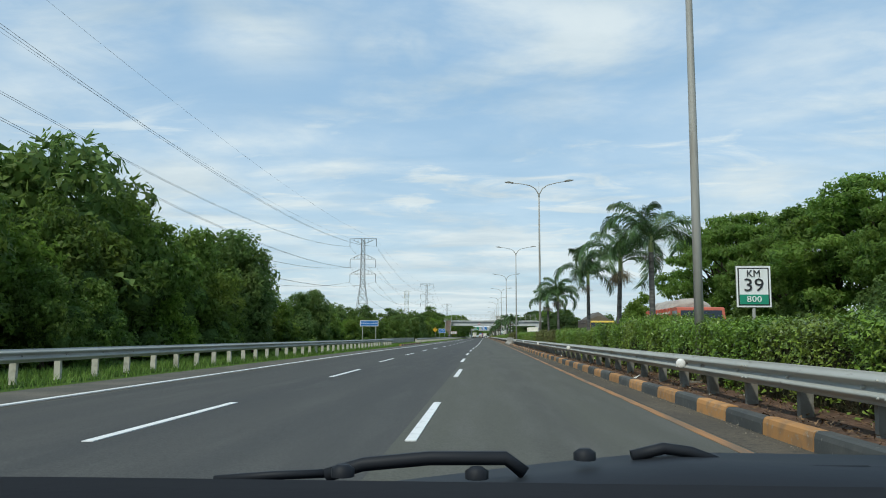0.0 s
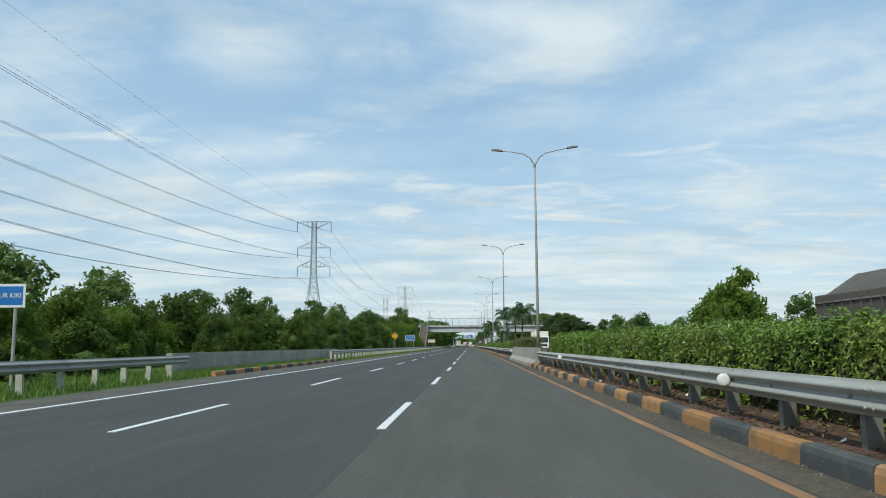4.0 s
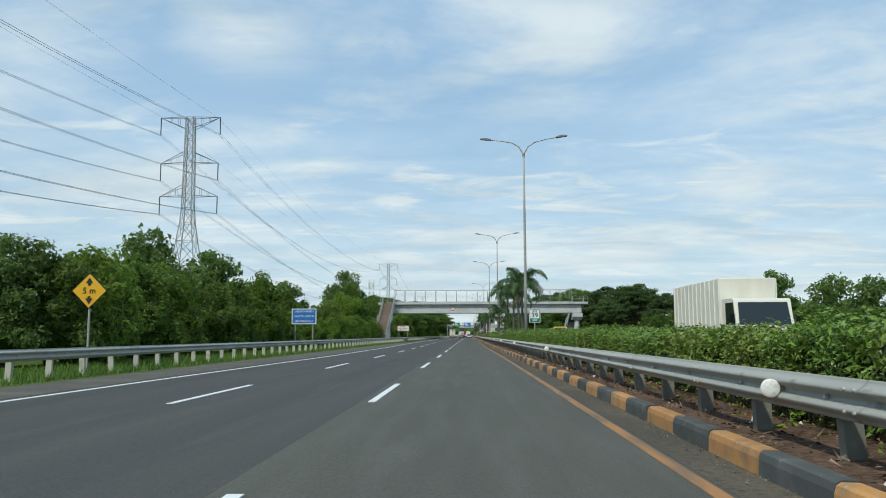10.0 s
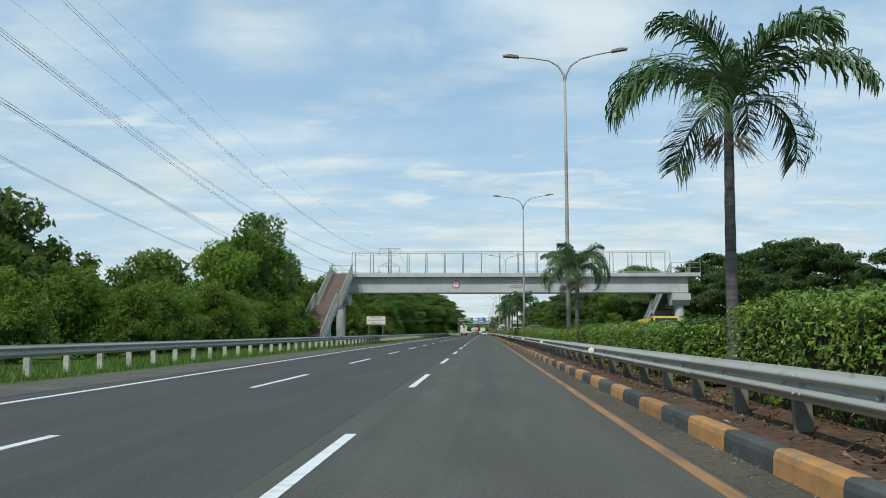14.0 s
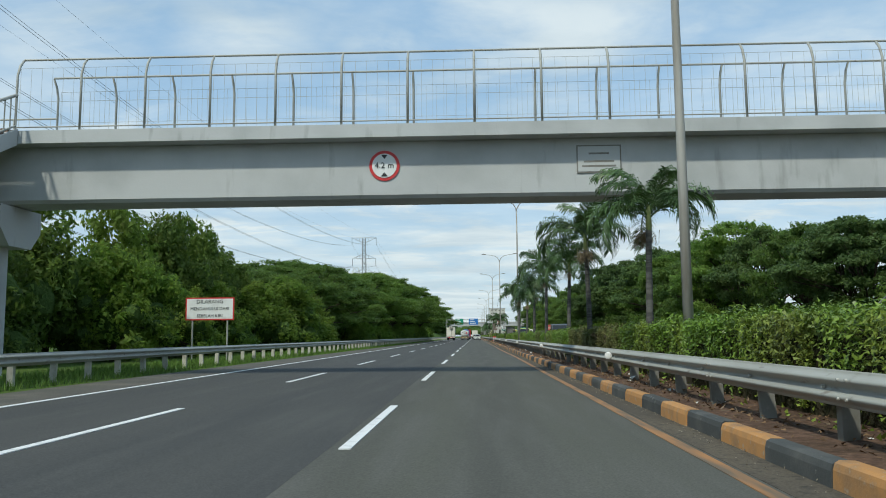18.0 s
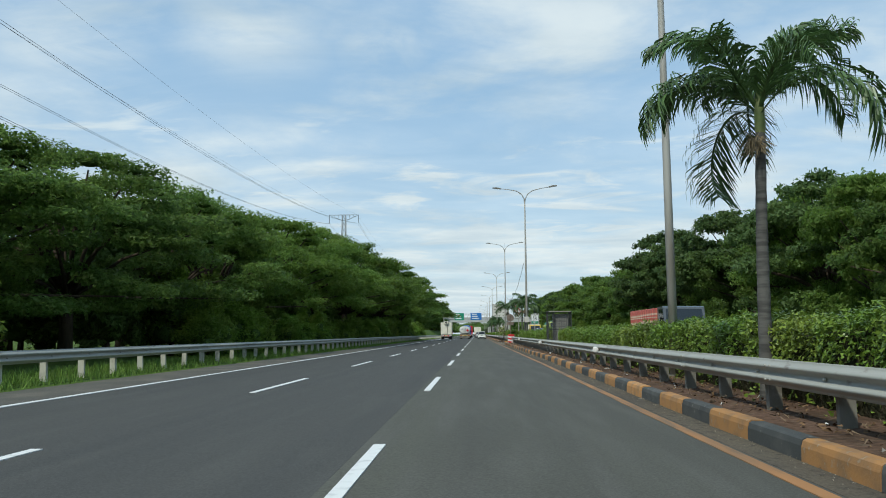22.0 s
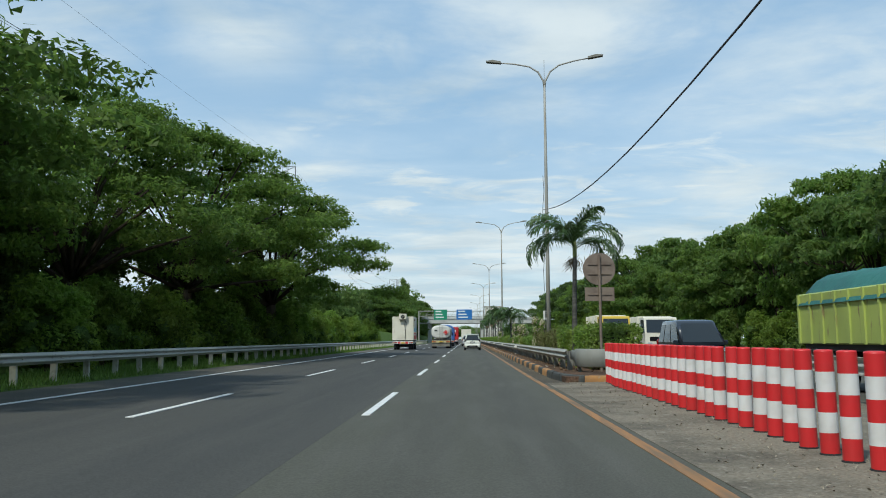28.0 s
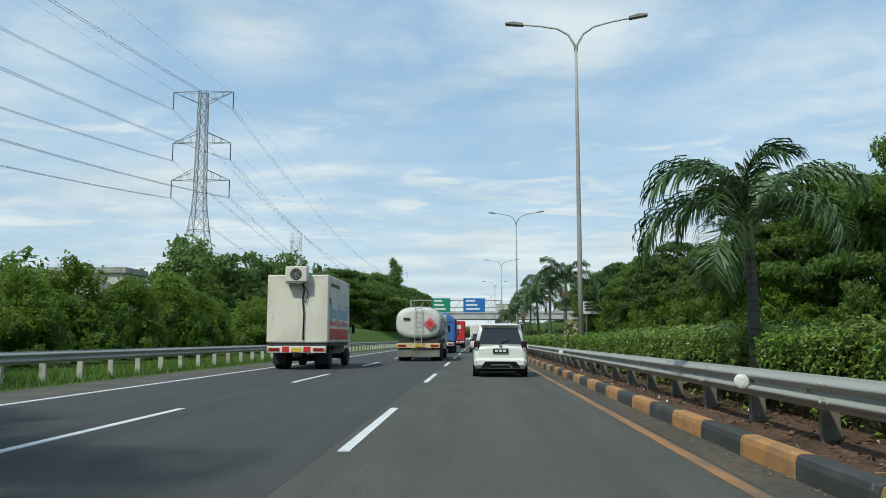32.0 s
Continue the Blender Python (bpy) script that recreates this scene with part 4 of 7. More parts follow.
row(["back_m", "back_d"], -24.0, 560, 626, 8.0, 7.0, 10.0, 3.0)
row(["rain_d"], -23.0, 632, 800, 13.0, 15.5, 18.5, 1.5, 11.4, 1.05)
row(["back_m", "back_l"], -19.5, 604, 700, 10.0, 5.0, 6.0, 1.5)
row(["back_m", "back_d"], -19.0, 800, 900, 10.0, 6.0, 9.0, 2.0)
# right side, beyond the oncoming carriageway
row(["back_m", "back_d"], 26.5, 26, 100, 6.0, 4.0, 4.0, 1.0)
row(["rain_m"], 31.5, 40, 102, 8.5, 13.0, 14.5, 1.5, 11.4, 0.78)
row(["back_m"], 30.0, 104, 300, 7.5, 3.4, 3.8, 2.0)
row(["back_d"], 38.0, 150, 300, 13.0, 4.8, 6.0, 2.5)
row(["back_l"], 30.5, 156, 166, 6.0, 9.0, 7.5, 0.5, 5.2, 0.95)
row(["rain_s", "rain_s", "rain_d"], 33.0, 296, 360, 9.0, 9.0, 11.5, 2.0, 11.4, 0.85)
row(["back_l", "back_m"], 25.6, 300, 420, 7.0, 3.4, 3.6, 0.8)
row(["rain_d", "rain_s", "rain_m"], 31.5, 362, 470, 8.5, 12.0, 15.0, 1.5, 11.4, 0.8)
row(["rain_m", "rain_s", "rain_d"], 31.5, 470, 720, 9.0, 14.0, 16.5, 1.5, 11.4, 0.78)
row(["back_l", "back_l", "back_m"], 25.2, 420, 580, 6.5, 3.6, 3.8, 0.8)
row(["back_l"], 27.5, 560, 650, 7.0, 8.0, 10.0, 1.0, 5.2, 0.9)
row(["rain_d"], 44.0, 430, 640, 22.0, 15.0, 18.0, 3.0, 11.4)
# undergrowth behind the spreading trees on the left
row(["back_d", "back_m"], -23.0, 366, 396, 4.6, 4.2, 4.6, 1.0, 5.6, 1.1)


# trees that were drawn up but not planted
for src in [t for kind in KINDS.values() for t in kind if t.name not in used]:
    for o in list(src.children) + [src]:
        bpy.data.objects.remove(o)


# far woods on both sides, one mesh each
def far_woods(name, x0, x1, y0, y1, n, hmin, hmax, seed):
    q = np.random.default_rng(seed)
    cl = []
    for _ in range(n):
        h = q.uniform(hmin, hmax)
        r = h * q.uniform(0.45, 0.8)
        cl.append((q.uniform(x0, x1), q.uniform(y0, y1), h * 0.55, r, r, h * 0.45))
    p, face = clump_points(q, tufts(q, cl, 5, 0.5), 0.75, 0.15)
    o = new(name, quads_mesh(name, p, 1.2 * (0.7 + 0.6 * q.random(len(p))), "leaf_dark", q, out=face))
    tagged(o, "dark green distant woods along the horizon", "woods", "", "stuff")
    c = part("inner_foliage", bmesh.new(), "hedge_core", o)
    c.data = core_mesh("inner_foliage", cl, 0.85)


far_woods("far_woods", -150, -34, 560, 1500, 120, 7, 15, 3)
far_woods("far_woods", 38, 170, 700, 1500, 110, 8, 17, 4)
far_woods("far_woods", 44, 190, 60, 560, 90, 5, 8, 5)
far_woods("far_woods", -190, -66, -20, 560, 100, 5, 9, 6)


# hedge on the median
def hedge_piece(seed, length, x0, x1, h, per_m=1750, size=0.058, leaf="hedge_leaf"):
    q = np.random.default_rng(seed)
    bm = bmesh.new()
    ny = int(length / 0.5)
    # dark sheet set behind the leaves in place of twigs and shaded gaps
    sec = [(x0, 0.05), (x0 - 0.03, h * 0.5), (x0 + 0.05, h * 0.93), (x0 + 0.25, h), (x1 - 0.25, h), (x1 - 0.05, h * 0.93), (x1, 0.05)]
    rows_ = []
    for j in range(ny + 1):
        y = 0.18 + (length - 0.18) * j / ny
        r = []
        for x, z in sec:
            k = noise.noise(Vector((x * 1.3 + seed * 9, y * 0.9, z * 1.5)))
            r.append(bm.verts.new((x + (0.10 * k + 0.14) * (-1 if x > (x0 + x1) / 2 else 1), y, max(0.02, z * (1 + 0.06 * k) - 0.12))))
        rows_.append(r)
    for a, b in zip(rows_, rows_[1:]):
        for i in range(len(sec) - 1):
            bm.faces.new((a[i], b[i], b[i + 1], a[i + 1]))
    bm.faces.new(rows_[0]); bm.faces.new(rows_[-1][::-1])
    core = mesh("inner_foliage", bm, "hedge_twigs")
    n = int(length * per_m)
    w = x1 - x0
    u, y = q.random(n) * (h * 1.0 + w + h * 0.12), q.random(n) * length
    x = np.where(u < h, x0, np.where(u < h + w, x0 + (u - h), x1))
    z = np.where(u < h, 0.08 + (u) * 0.95, np.where(u < h + w, h, 0.88 * h + (u - h - w)))
    wob = 0.10 * np.sin(y * 1.7 + seed) + 0.06 * np.sin(y * 4.1 + x * 3) + 0.05 * q.normal(size=n)
    z = np.where((u >= h) & (u < h + w), z + wob, z)
    x = np.where(u < h, x - 0.05 + wob * 0.6, x)
    deep = 0.22 * q.random(n) ** 2.2
    x, z = np.where(u < h, x + deep, x), np.where((u >= h) & (u < h + w), z - deep * 0.7, z)
    p = np.stack([x, y, np.maximum(z, 0.1)], 1)
    stray = q.random(n) < 0.03
    p[stray, 2] += q.random(stray.sum()) * 0.10 * (p[stray, 2] > h * 0.8)
    side = np.where(u < h, -1.0, np.where(u < h + w, 0.0, 1.0))
    face = np.stack([side, 0 * side, (side == 0) * 1.0], 1)
    # the foot of the hedge is bare and woody
    keep = (u >= h) | (q.random(n) < np.clip(p[:, 2] / h * 1.25 - 0.12, 0.05, 1.0))
    p, face = p[keep], face[keep]
    # leaves over the near end
    m = int(per_m * w * h / (h * 1.12 + w) * 1.6)
    e = np.stack([x0 + w * q.random(m), 0.02 + 0.14 * q.random(m) ** 1.5 + 0.04 * q.normal(size=m), 0.1 + (h - 0.06) * q.random(m)], 1)
    p, face = np.concatenate([p, e]), np.concatenate([face, np.tile((0.0, -1.0, 0.0), (m, 1))])
    leaves = quads_mesh("leaves", p, size * (0.7 + 0.7 * q.random(len(p))), leaf, q, up=0.35, aspect=2.1, out=face, facing=0.55)
    return core, leaves


HEDGE = [hedge_piece(60 + i, 6.0, 5.45, 7.15, 1.22) for i in range(4)]
HEDGE_DRY = hedge_piece(66, 6.0, 5.45, 7.15, 1.25, 1800, 0.052, "hedge_dry")
HEDGE_FAR = hedge_piece(70, 6.0, 5.45, 7.15, 1.22, 90, 0.2)


# height of the clipped top along the road
TOP_Y = (-12, 18, 24, 30, 37, 46, 68, 75, 136, 140, 145, 165, 171, 175, 186, 195, 202, 212, 222, 228, 236, 246, 252, 262, 275, 286, 292, 300, 310, 326, 344, 362, 388, 403, 407, 410, 420, 470, 474, 481, 485, 500, 535)
TOP_Z = (1.5, 1.5, 1.78, 1.80, 1.64, 1.62, 1.68, 1.60, 1.84, 1.78, 1.63, 1.67, 1.60, 1.38, 1.30, 1.46, 1.35, 1.50, 1.50, 1.66, 1.52, 1.74, 1.42, 1.48, 1.36, 1.25, 1.40, 1.53, 1.60, 1.50, 1.46, 1.49, 1.42, 1.64, 1.50, 1.35, 1.45, 1.72, 1.62, 1.63, 1.38, 1.44, 1.45)


def hedge(y0, y1, far_off=False, dry=False, sy=1.0):
    y = y0
    while y < y1 - 2:
        t = thing("hedge", "browned woody hedge with dry twigs on the median strip" if dry else "clipped green hedge on the median strip", "hedge", 0, y, 0.18, group="hedges on the median")
        kz = (float(np.interp(y + 3 * sy, TOP_Y, TOP_Z)) - 0.18) / 1.39 * random.uniform(0.97, 1.03)
        t.scale = (1, sy, kz)
        pc = HEDGE_FAR if far_off else HEDGE_DRY if dry else HEDGE[random.randrange(4)]
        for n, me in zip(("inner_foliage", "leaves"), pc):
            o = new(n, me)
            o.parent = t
        y += 5.95 * sy


hedge(-12, 54)
hedge(54, 72, dry=True)
hedge(74, 108)
hedge(133.2, 148, dry=True)
hedge(148, 172)
hedge(172.2, 223)
hedge(223.4, 234)
hedge(235.6, 248.5)
hedge(250, 300)
hedge(300, 318)
hedge(318, 330, dry=True)
hedge(330, 392)
hedge(401.2, 405.5, sy=0.75)
hedge(405.8, 434)
hedge(462.15, 471, sy=0.74)
hedge(471, 482, dry=True, sy=0.97)
hedge(482.8, 535)
hedge(535, 780, True)


# palms
def frond_mesh(seed, length, droop):
    q = np.random.default_rng(seed)
    verts, faces = [], []
    n = 22
    pts = []
    for i in range(n + 1):
        f = i / n
        ang = radians(76) - droop * f ** 1.35
        if i == 0:
            p = Vector((0, 0, 0))
        else:
            p = pts[-1] + Vector((math.cos(ang), 0, math.sin(ang))) * (length / n)
        pts.append(p)
    for i in range(n):
        w = 0.028 * (1 - i / n) + 0.006
        w2 = 0.028 * (1 - (i + 1) / n) + 0.006
        b = len(verts)
        a, c = pts[i], pts[i + 1]
        verts += [(a.x, -w, a.z), (a.x, w, a.z), (c.x, w2, c.z), (c.x, -w2, c.z), (a.x, 0, a.z - w), (c.x, 0, c.z - w2)]
        faces += [(b, b + 1, b + 2, b + 3), (b, b + 3, b + 5, b + 4), (b + 1, b + 4, b + 5, b + 2)]
    for i in range(3, n + 1):
        f = i / n
        for sub in (0.0, 0.25, 0.5, 0.75):
            k = i - sub
            i0 = int(k)
            pp = pts[i0].lerp(pts[min(i0 + 1, n)], k - i0)
            d = (pts[min(i0 + 1, n)] - pts[max(i0 - 1, 0)]).normalized()
            ll = length * 0.33 * math.sin(math.pi * (0.16 + 0.74 * f)) ** 0.6 * q.uniform(0.8, 1.12)
            for s in (-1, 1):
                out = (d * q.uniform(0.55, 0.90) + Vector((0, s, 0)) * q.uniform(0.45, 0.72) + Vector((0, 0, q.uniform(-0.30, 0.35)))).normalized()
                mid = pp + out * ll * 0.5
                low = mid + out * ll * 0.26 - Vector((0, 0, ll * q.uniform(0.10, 0.24)))
                tip = low + out * ll * 0.08 - Vector((0, 0, ll * q.uniform(0.18, 0.36)))
                wd = (d + Vector((0, 0, 0.3))).normalized() * 0.0165
                b = len(verts)
                for v in (pp - wd * 0.6, pp + wd * 0.6, mid + wd, low + wd * 0.7, tip, low - wd * 0.7, mid - wd):
                    verts.append(tuple(v))
                faces += [(b, b + 1, b + 2, b + 6), (b + 6, b + 2, b + 3, b + 5), (b + 5, b + 3, b + 4)]
    return from_lists("frond", verts, faces, "frond")


FRONDS = [frond_mesh(80 + i, 1.80 + 0.08 * i, radians(88 + 20 * i)) for i in range(5)]


def stalk_mesh(seed):
    """A dry, much-branched flower stalk hanging below the crown."""
    q = np.random.default_rng(seed)
    verts, faces = [], []
    for i in range(70):
        a = Vector((0.04 + 0.22 * q.random(), 0.10 * q.normal(), 0.06 * q.normal() - 0.05))
        b = a + Vector((0.16 * q.random() + 0.05, 0.13 * q.normal(), -0.10 - 0.22 * q.random()))
        w = Vector((0, 0.007, 0.004))
        n = len(verts)
        for v in (a - w, a + w, b + w * 0.5, b - w * 0.5):
            verts.append(tuple(v))
        faces.append((n, n + 1, n + 2, n + 3))
    return from_lists("flower_stalk", verts, faces, "frond_dry")


DRY = stalk_mesh(99)


def palm_trunk(seed, h):
    q = np.random.default_rng(seed)
    bm = bmesh.new()
    n = 18
    lean = (q.uniform(-0.15, 0.15), q.uniform(-0.15, 0.15))
    rings = []
    for i in range(n + 1):
        f = i / n
        r = 0.105 * (1 - 0.30 * f) * (1.25 if i == 0 else 1) * (1.05 if i % 2 else 0.97)
        rings.append([bm.verts.new((lean[0] * f * f + r * math.cos(a), lean[1] * f * f + r * math.sin(a), h * f)) for a in (2 * math.pi * k / 10 for k in range(10))])
    for a, b in zip(rings, rings[1:]):
        for k in range(10):
            bm.faces.new((a[k], a[(k + 1) % 10], b[(k + 1) % 10], b[k])).smooth = True
    return mesh("trunk", bm, "palm_bark"), lean


def palm(y, h, x=5.5, seed=0, k=1.0):
    q = random.Random(seed * 7 + int(y))
    t = thing("palm_tree", "slender palm with arching feathery green fronds", "palm tree", x, y, 0.15, q.uniform(0, 360), group="palms on the median")
    me, lean = PALM_TRUNKS[seed % 3]
    thin = min(1.0, 0.35 + 0.65 * k)
    o = new("trunk", me); o.parent = t; o.scale = (thin, thin, h / 3.6)
    s = new("crown_shaft", SHAFT); s.parent = t; s.location = (lean[0], lean[1], h - 0.05); s.scale = (thin, thin, thin)
    n = (11, 12, 10, 13)[seed % 4]
    for i in range(n):
        f = new("frond", FRONDS[(0, 1, 0, 2, 1, 3, 2, 1, 3, 2, 3, 4, 3)[i]]); f.parent = t
        tilt = -14 + 50.0 * i / (n - 1)
        f.matrix_basis = pose(lean[0], lean[1], h + 0.35 - 0.012 * i, 0, 0, i * 137.5 + q.uniform(-14, 14)) @ pose(0, 0, 0, 0, tilt + q.uniform(-5, 5), 0) @ pose(0, 0, 0, q.uniform(-25, 25)) @ Matrix.Scale(k * q.uniform(0.88, 1.08), 4)
    for i in range((2, 3, 1)[seed % 3] if h > 2.6 else 0):
        f = new("flower_stalk", DRY); f.parent = t
        f.matrix_basis = pose(lean[0], lean[1], h - 0.06 - 0.05 * i, 0, 0, i * 127 + q.uniform(0, 120)) @ Matrix.Scale(q.uniform(0.8, 1.3), 4)


PALM_TRUNKS = [palm_trunk(i, 3.6) for i in range(3)]
SHAFT = mesh("crown_shaft", lathe([(0.070, 0), (0.082, 0.12), (0.072, 0.45), (0.045, 0.7)], 10), "crown_shaft")
# most stand in the hedge, a few in front of it
PALM_X = {324.5: 5.55, 333.4: 5.85, 341.3: 5.5, 350.3: 5.5, 358: 5.5, 364.9: 5.28, 465.8: 5.5, 506.3: 5.5}
for i, (y, h, k) in enumerate(((25.2, 3.35, 0.9), (31, 3.3, 1.0), (39.1, 3.3, 0.95), (54, 3.2, 0.9), (61.7, 3.2, 0.9), (137, 3.2, 0.9), (146.4, 3.3, 0.88), (163.5, 3.65, 1.05), (168.0, 2.0, 0.5), (226, 4.1, 1.1),
                               (229.8, 3.9, 1.1), (237.5, 3.6, 1.0), (248.3, 4.25, 1.25), (269.5, 3.3, 0.95), (272.5, 3.2, 0.95), (315.4, 3.5, 0.95), (324.5, 4.0, 1.15), (333.4, 3.9, 1.1), (341.3, 4.0, 1.18),
                               (350.3, 3.65, 1.08), (358, 3.3, 1.0), (364.9, 3.9, 1.15), (429, 3.2, 0.95), (433, 3.1, 0.95), (465.8, 3.9, 1.12), (506.3, 2.25, 0.98), (533, 3.3, 1.0), (541, 3.4, 1.0),
                               (549, 3.3, 1.0), (558, 3.4, 1.0), (566, 3.3, 1.0), (590, 3.4, 1.0), (605, 3.3, 1.0))):
    palm(y, h + 0.15, PALM_X.get(y, 5.68), i, k)

# ---- street lamps ----


def lamp_mesh():
    bm = bmesh.new()
    pipe(bm, [(0, 0, 0), (0, 0, 4.5), (0, 0, 9), (0, 0, 13.1)], [0.108, 0.094, 0.076, 0.056], 12)
    return mesh("pole", bm, "pole")


def arm_mesh(s):
    bm = bmesh.new()
    pts = [(0, 0, 12.9), (s * 0.05, 0, 13.3), (s * 0.30, 0, 13.75), (s * 0.75, 0, 14.05), (s * 1.5, 0, 14.22), (s * 2.25, 0, 14.32)]
    pipe(bm, pts, [0.05, 0.05, 0.045, 0.04, 0.035, 0.03], 8)
    return mesh("arm", bm, "pole")


def head_mesh(s):
    bm = bmesh.new()
    prof = [(2.2, 14.28), (2.95, 14.38), (2.97, 14.43), (2.6, 14.46), (2.2, 14.37)]
    a = [bm.verts.new((s * x, -0.13, z)) for x, z in prof]
    b = [bm.verts.new((s * x, 0.13, z)) for x, z in prof]
    for i in range(5):
        bm.faces.new((a[i], a[(i + 1) % 5], b[(i + 1) % 5], b[i]))
    bm.faces.new(a); bm.faces.new(b[::-1])
    bmesh.ops.recalc_face_normals(bm, faces=bm.faces)
    return mesh("lamp_head", bm, "galv_post")


LP, LA, LH = lamp_mesh(), [arm_mesh(-1), arm_mesh(1)], [head_mesh(-1), head_mesh(1)]
LBASE = mesh("base_plate", box(bmesh.new(), -0.22, 0.22, -0.22, 0.22, 0, 0.05, 0.01), "galv_post")
LSPIKE = mesh("tip_rod", tube(bmesh.new(), (0, 0, 13.1), (0, 0, 14.35), 0.012), "pole")


def street_lamp(y, spike=False):
    t = thing("street_lamp", "tall grey double-armed street lamp on the median", "street lamp", 5.6, y, 0.18, -7, group="street lamps on the median")
    for n, me in (("pole", LP), ("arm", LA[0]), ("arm", LA[1]), ("lamp_head", LH[0]), ("lamp_head", LH[1]), ("base_plate", LBASE)) + ((("tip_rod", LSPIKE),) if spike else ()):
        o = new(n, me)
        o.parent = t
    return t


for i, y in enumerate(LAMPS):
    lamp = street_lamp(y, i in (1, 9))
    if i == 8:
        part("meter_box", box(bmesh.new(), -0.21, 0.21, -0.34, -0.11, 2.0, 2.5, 0.02), "house_wall", lamp, "beige meter box strapped to the pole")
    if i == 9:
        lamp.scale = (1, 1, 1.055)
        part("cable", pipe(bmesh.new(), [(-0.16 - 0.05 * math.sin(k * 1.7), -0.10, 0.4 + 0.75 * k) for k in range(12)], [0.014] * 12, 5), "wire", lamp, "black cable running down the pole")

# ---- power line ----


def pylon(x, y, h, k=1.0):
    t = thing("pylon", "grey steel lattice electricity pylon with three crossarms", "pylon", x, y, 0, group="pylons of the power line")

    def half(z):
        f = z / h
        return 3.6 * k * (1 - f / 0.55) + 0.85 * f / 0.55 * k if f < 0.55 else 0.85 * k * (1 - (f - 0.55) * 0.6)
    bm = bmesh.new()
    zs = [0, 5, 9.5, 13.5, 17, 20, 22.6, 25, 27.4, 29.8, 32.2, 34.4, 36.4, 38.2]
    zs = [z * h / 38.2 for z in zs]
    for z0, z1 in zip(zs, zs[1:]):
        a, b = half(z0), half(z1)
        A = [(-a, -a, z0), (a, -a, z0), (a, a, z0), (-a, a, z0)]
        B = [(-b, -b, z1), (b, -b, z1), (b, b, z1), (-b, b, z1)]
        for i in range(4):
            j = (i + 1) % 4
            tube(bm, A[i], B[i], 0.09, 0.09, 4, False)
            tube(bm, A[i], B[j], 0.05, 0.05, 4, False)
            tube(bm, A[j], B[i], 0.05, 0.05, 4, False)
            tube(bm, B[i], B[j], 0.05, 0.05, 4, False)
    part("tower", bm, "steel_lattice", t)
    for zf, w in ((38.2, 5.1), (30.3, 4.9), (24.6, 4.9)):
        z = zf * h / 38.2
        for s in (-1, 1):
            bm = bmesh.new()
            hb = half(z)
            tip = (s * w * k, 0, z)
            zlow, zhi = (z - 2.0, z) if zf > 35 else (z, z + 1.9)
            for yy in (-hb, hb):
                tube(bm, (s * hb, yy, zlow), tip, 0.06, 0.05, 4, False)
                tube(bm, (s * hb, yy, zhi), tip, 0.06, 0.05, 4, False)
                for f in (0.3, 0.6):
                    xx = s * (hb + (w * k - hb) * f)
                    tube(bm, (xx, yy * (1 - f), zlow + (z - zlow) * f), (xx, yy * (1 - f), zhi + (z - zhi) * f), 0.035, 0.035, 4, False)
            part("crossarm", bm, "steel_lattice", t)
            bm = bmesh.new()
            tube(bm, tip, (tip[0], 0, z - 3.0), 0.09, 0.09, 6)
            part("insulator", bm, "wire", t)
    return t


PY = [(-46.5, -26, 38.2), (-45.3, 298, 38.2), (-44.5, 621, 42.5), (-44, 950, 40)]
for x, y, h in PY:
    pylon(x, y, h)
line = thing("power_line", "dark high-voltage wires sagging between the pylons", "power line", 0, 0, 0)
for (xa, ya, ha), (xb, yb, hb) in zip(PY, PY[1:]):
    for zf, w in ((38.2, 5.1), (30.3, 4.9), (24.6, 4.9)):
        for s in (-1, 1):
            for dxx in (-0.22, 0.22):
                bm = bmesh.new()
                a = Vector((xa + s * w + dxx, ya, zf * ha / 38.2 - 3.0)); b = Vector((xb + s * w + dxx, yb, zf * hb / 38.2 - 3.0))
                pts = [a.lerp(b, i / 24) - Vector((0, 0, 4 * 9.0 * (i / 24) * (1 - i / 24))) for i in range(25)]
                pipe(bm, pts, [0.024] * 25, 4)
                part("cable", bm, "wire", line)
    for s in (-1, 1):
        bm = bmesh.new()
        a = Vector((xa + s * 4.6, ya, ha)); b = Vector((xb + s * 4.6, yb, hb))
        pts = [a.lerp(b, i / 24) - Vector((0, 0, 4 * 5.5 * (i / 24) * (1 - i / 24))) for i in range(25)]
        pipe(bm, pts, [0.014] * 25, 4)
        part("earth_wire", bm, "wire", line)

# ---- footbridge ----
BY, DZ = 319.7, 7.45
BX0, BX1 = -15.4, 24.4
RX0, RX1 = -12.4, 21.3
bridge = thing("footbridge", "pale concrete footbridge with steel railings across the motorway", "footbridge", 0, BY, 0)
part("girder", extrude_x([(-0.70, 5.42), (-0.60, 5.32), (0.60, 5.32), (0.70, 5.42), (0.70, 7.05), (-0.70, 7.05)], -13.6, 23.2), "bridge", bridge)
part("deck", extrude_x([(-1.25, 7.055), (1.25, 7.055), (1.25, DZ), (-1.25, DZ)], BX0, BX1), "bridge", bridge, "pale deck slab")
for x in (-13.7, 22.4):
    bm = bmesh.new()
    tube(bm, (x, 0, -0.3), (x, 0, 4.1), 0.5, 0.5, 16)
    part("column", bm, "bridge", bridge, smooth=False)
    part("column_cap", extrude_x([(-1.1, 4.6), (-0.6, 4.05), (0.6, 4.05), (1.1, 4.6), (1.1, 5.28), (-1.1, 5.28)], x - 0.95, x + 0.95), "bridge", bridge)
RAIL_P = mesh("railing_post", pipe(bmesh.new(), [(0, 0, 0), (0, 0, 1.75), (0, 0.12, 2.1), (0, 0.30, 2.32)], [0.04, 0.04, 0.04, 0.035], 6), "galv")
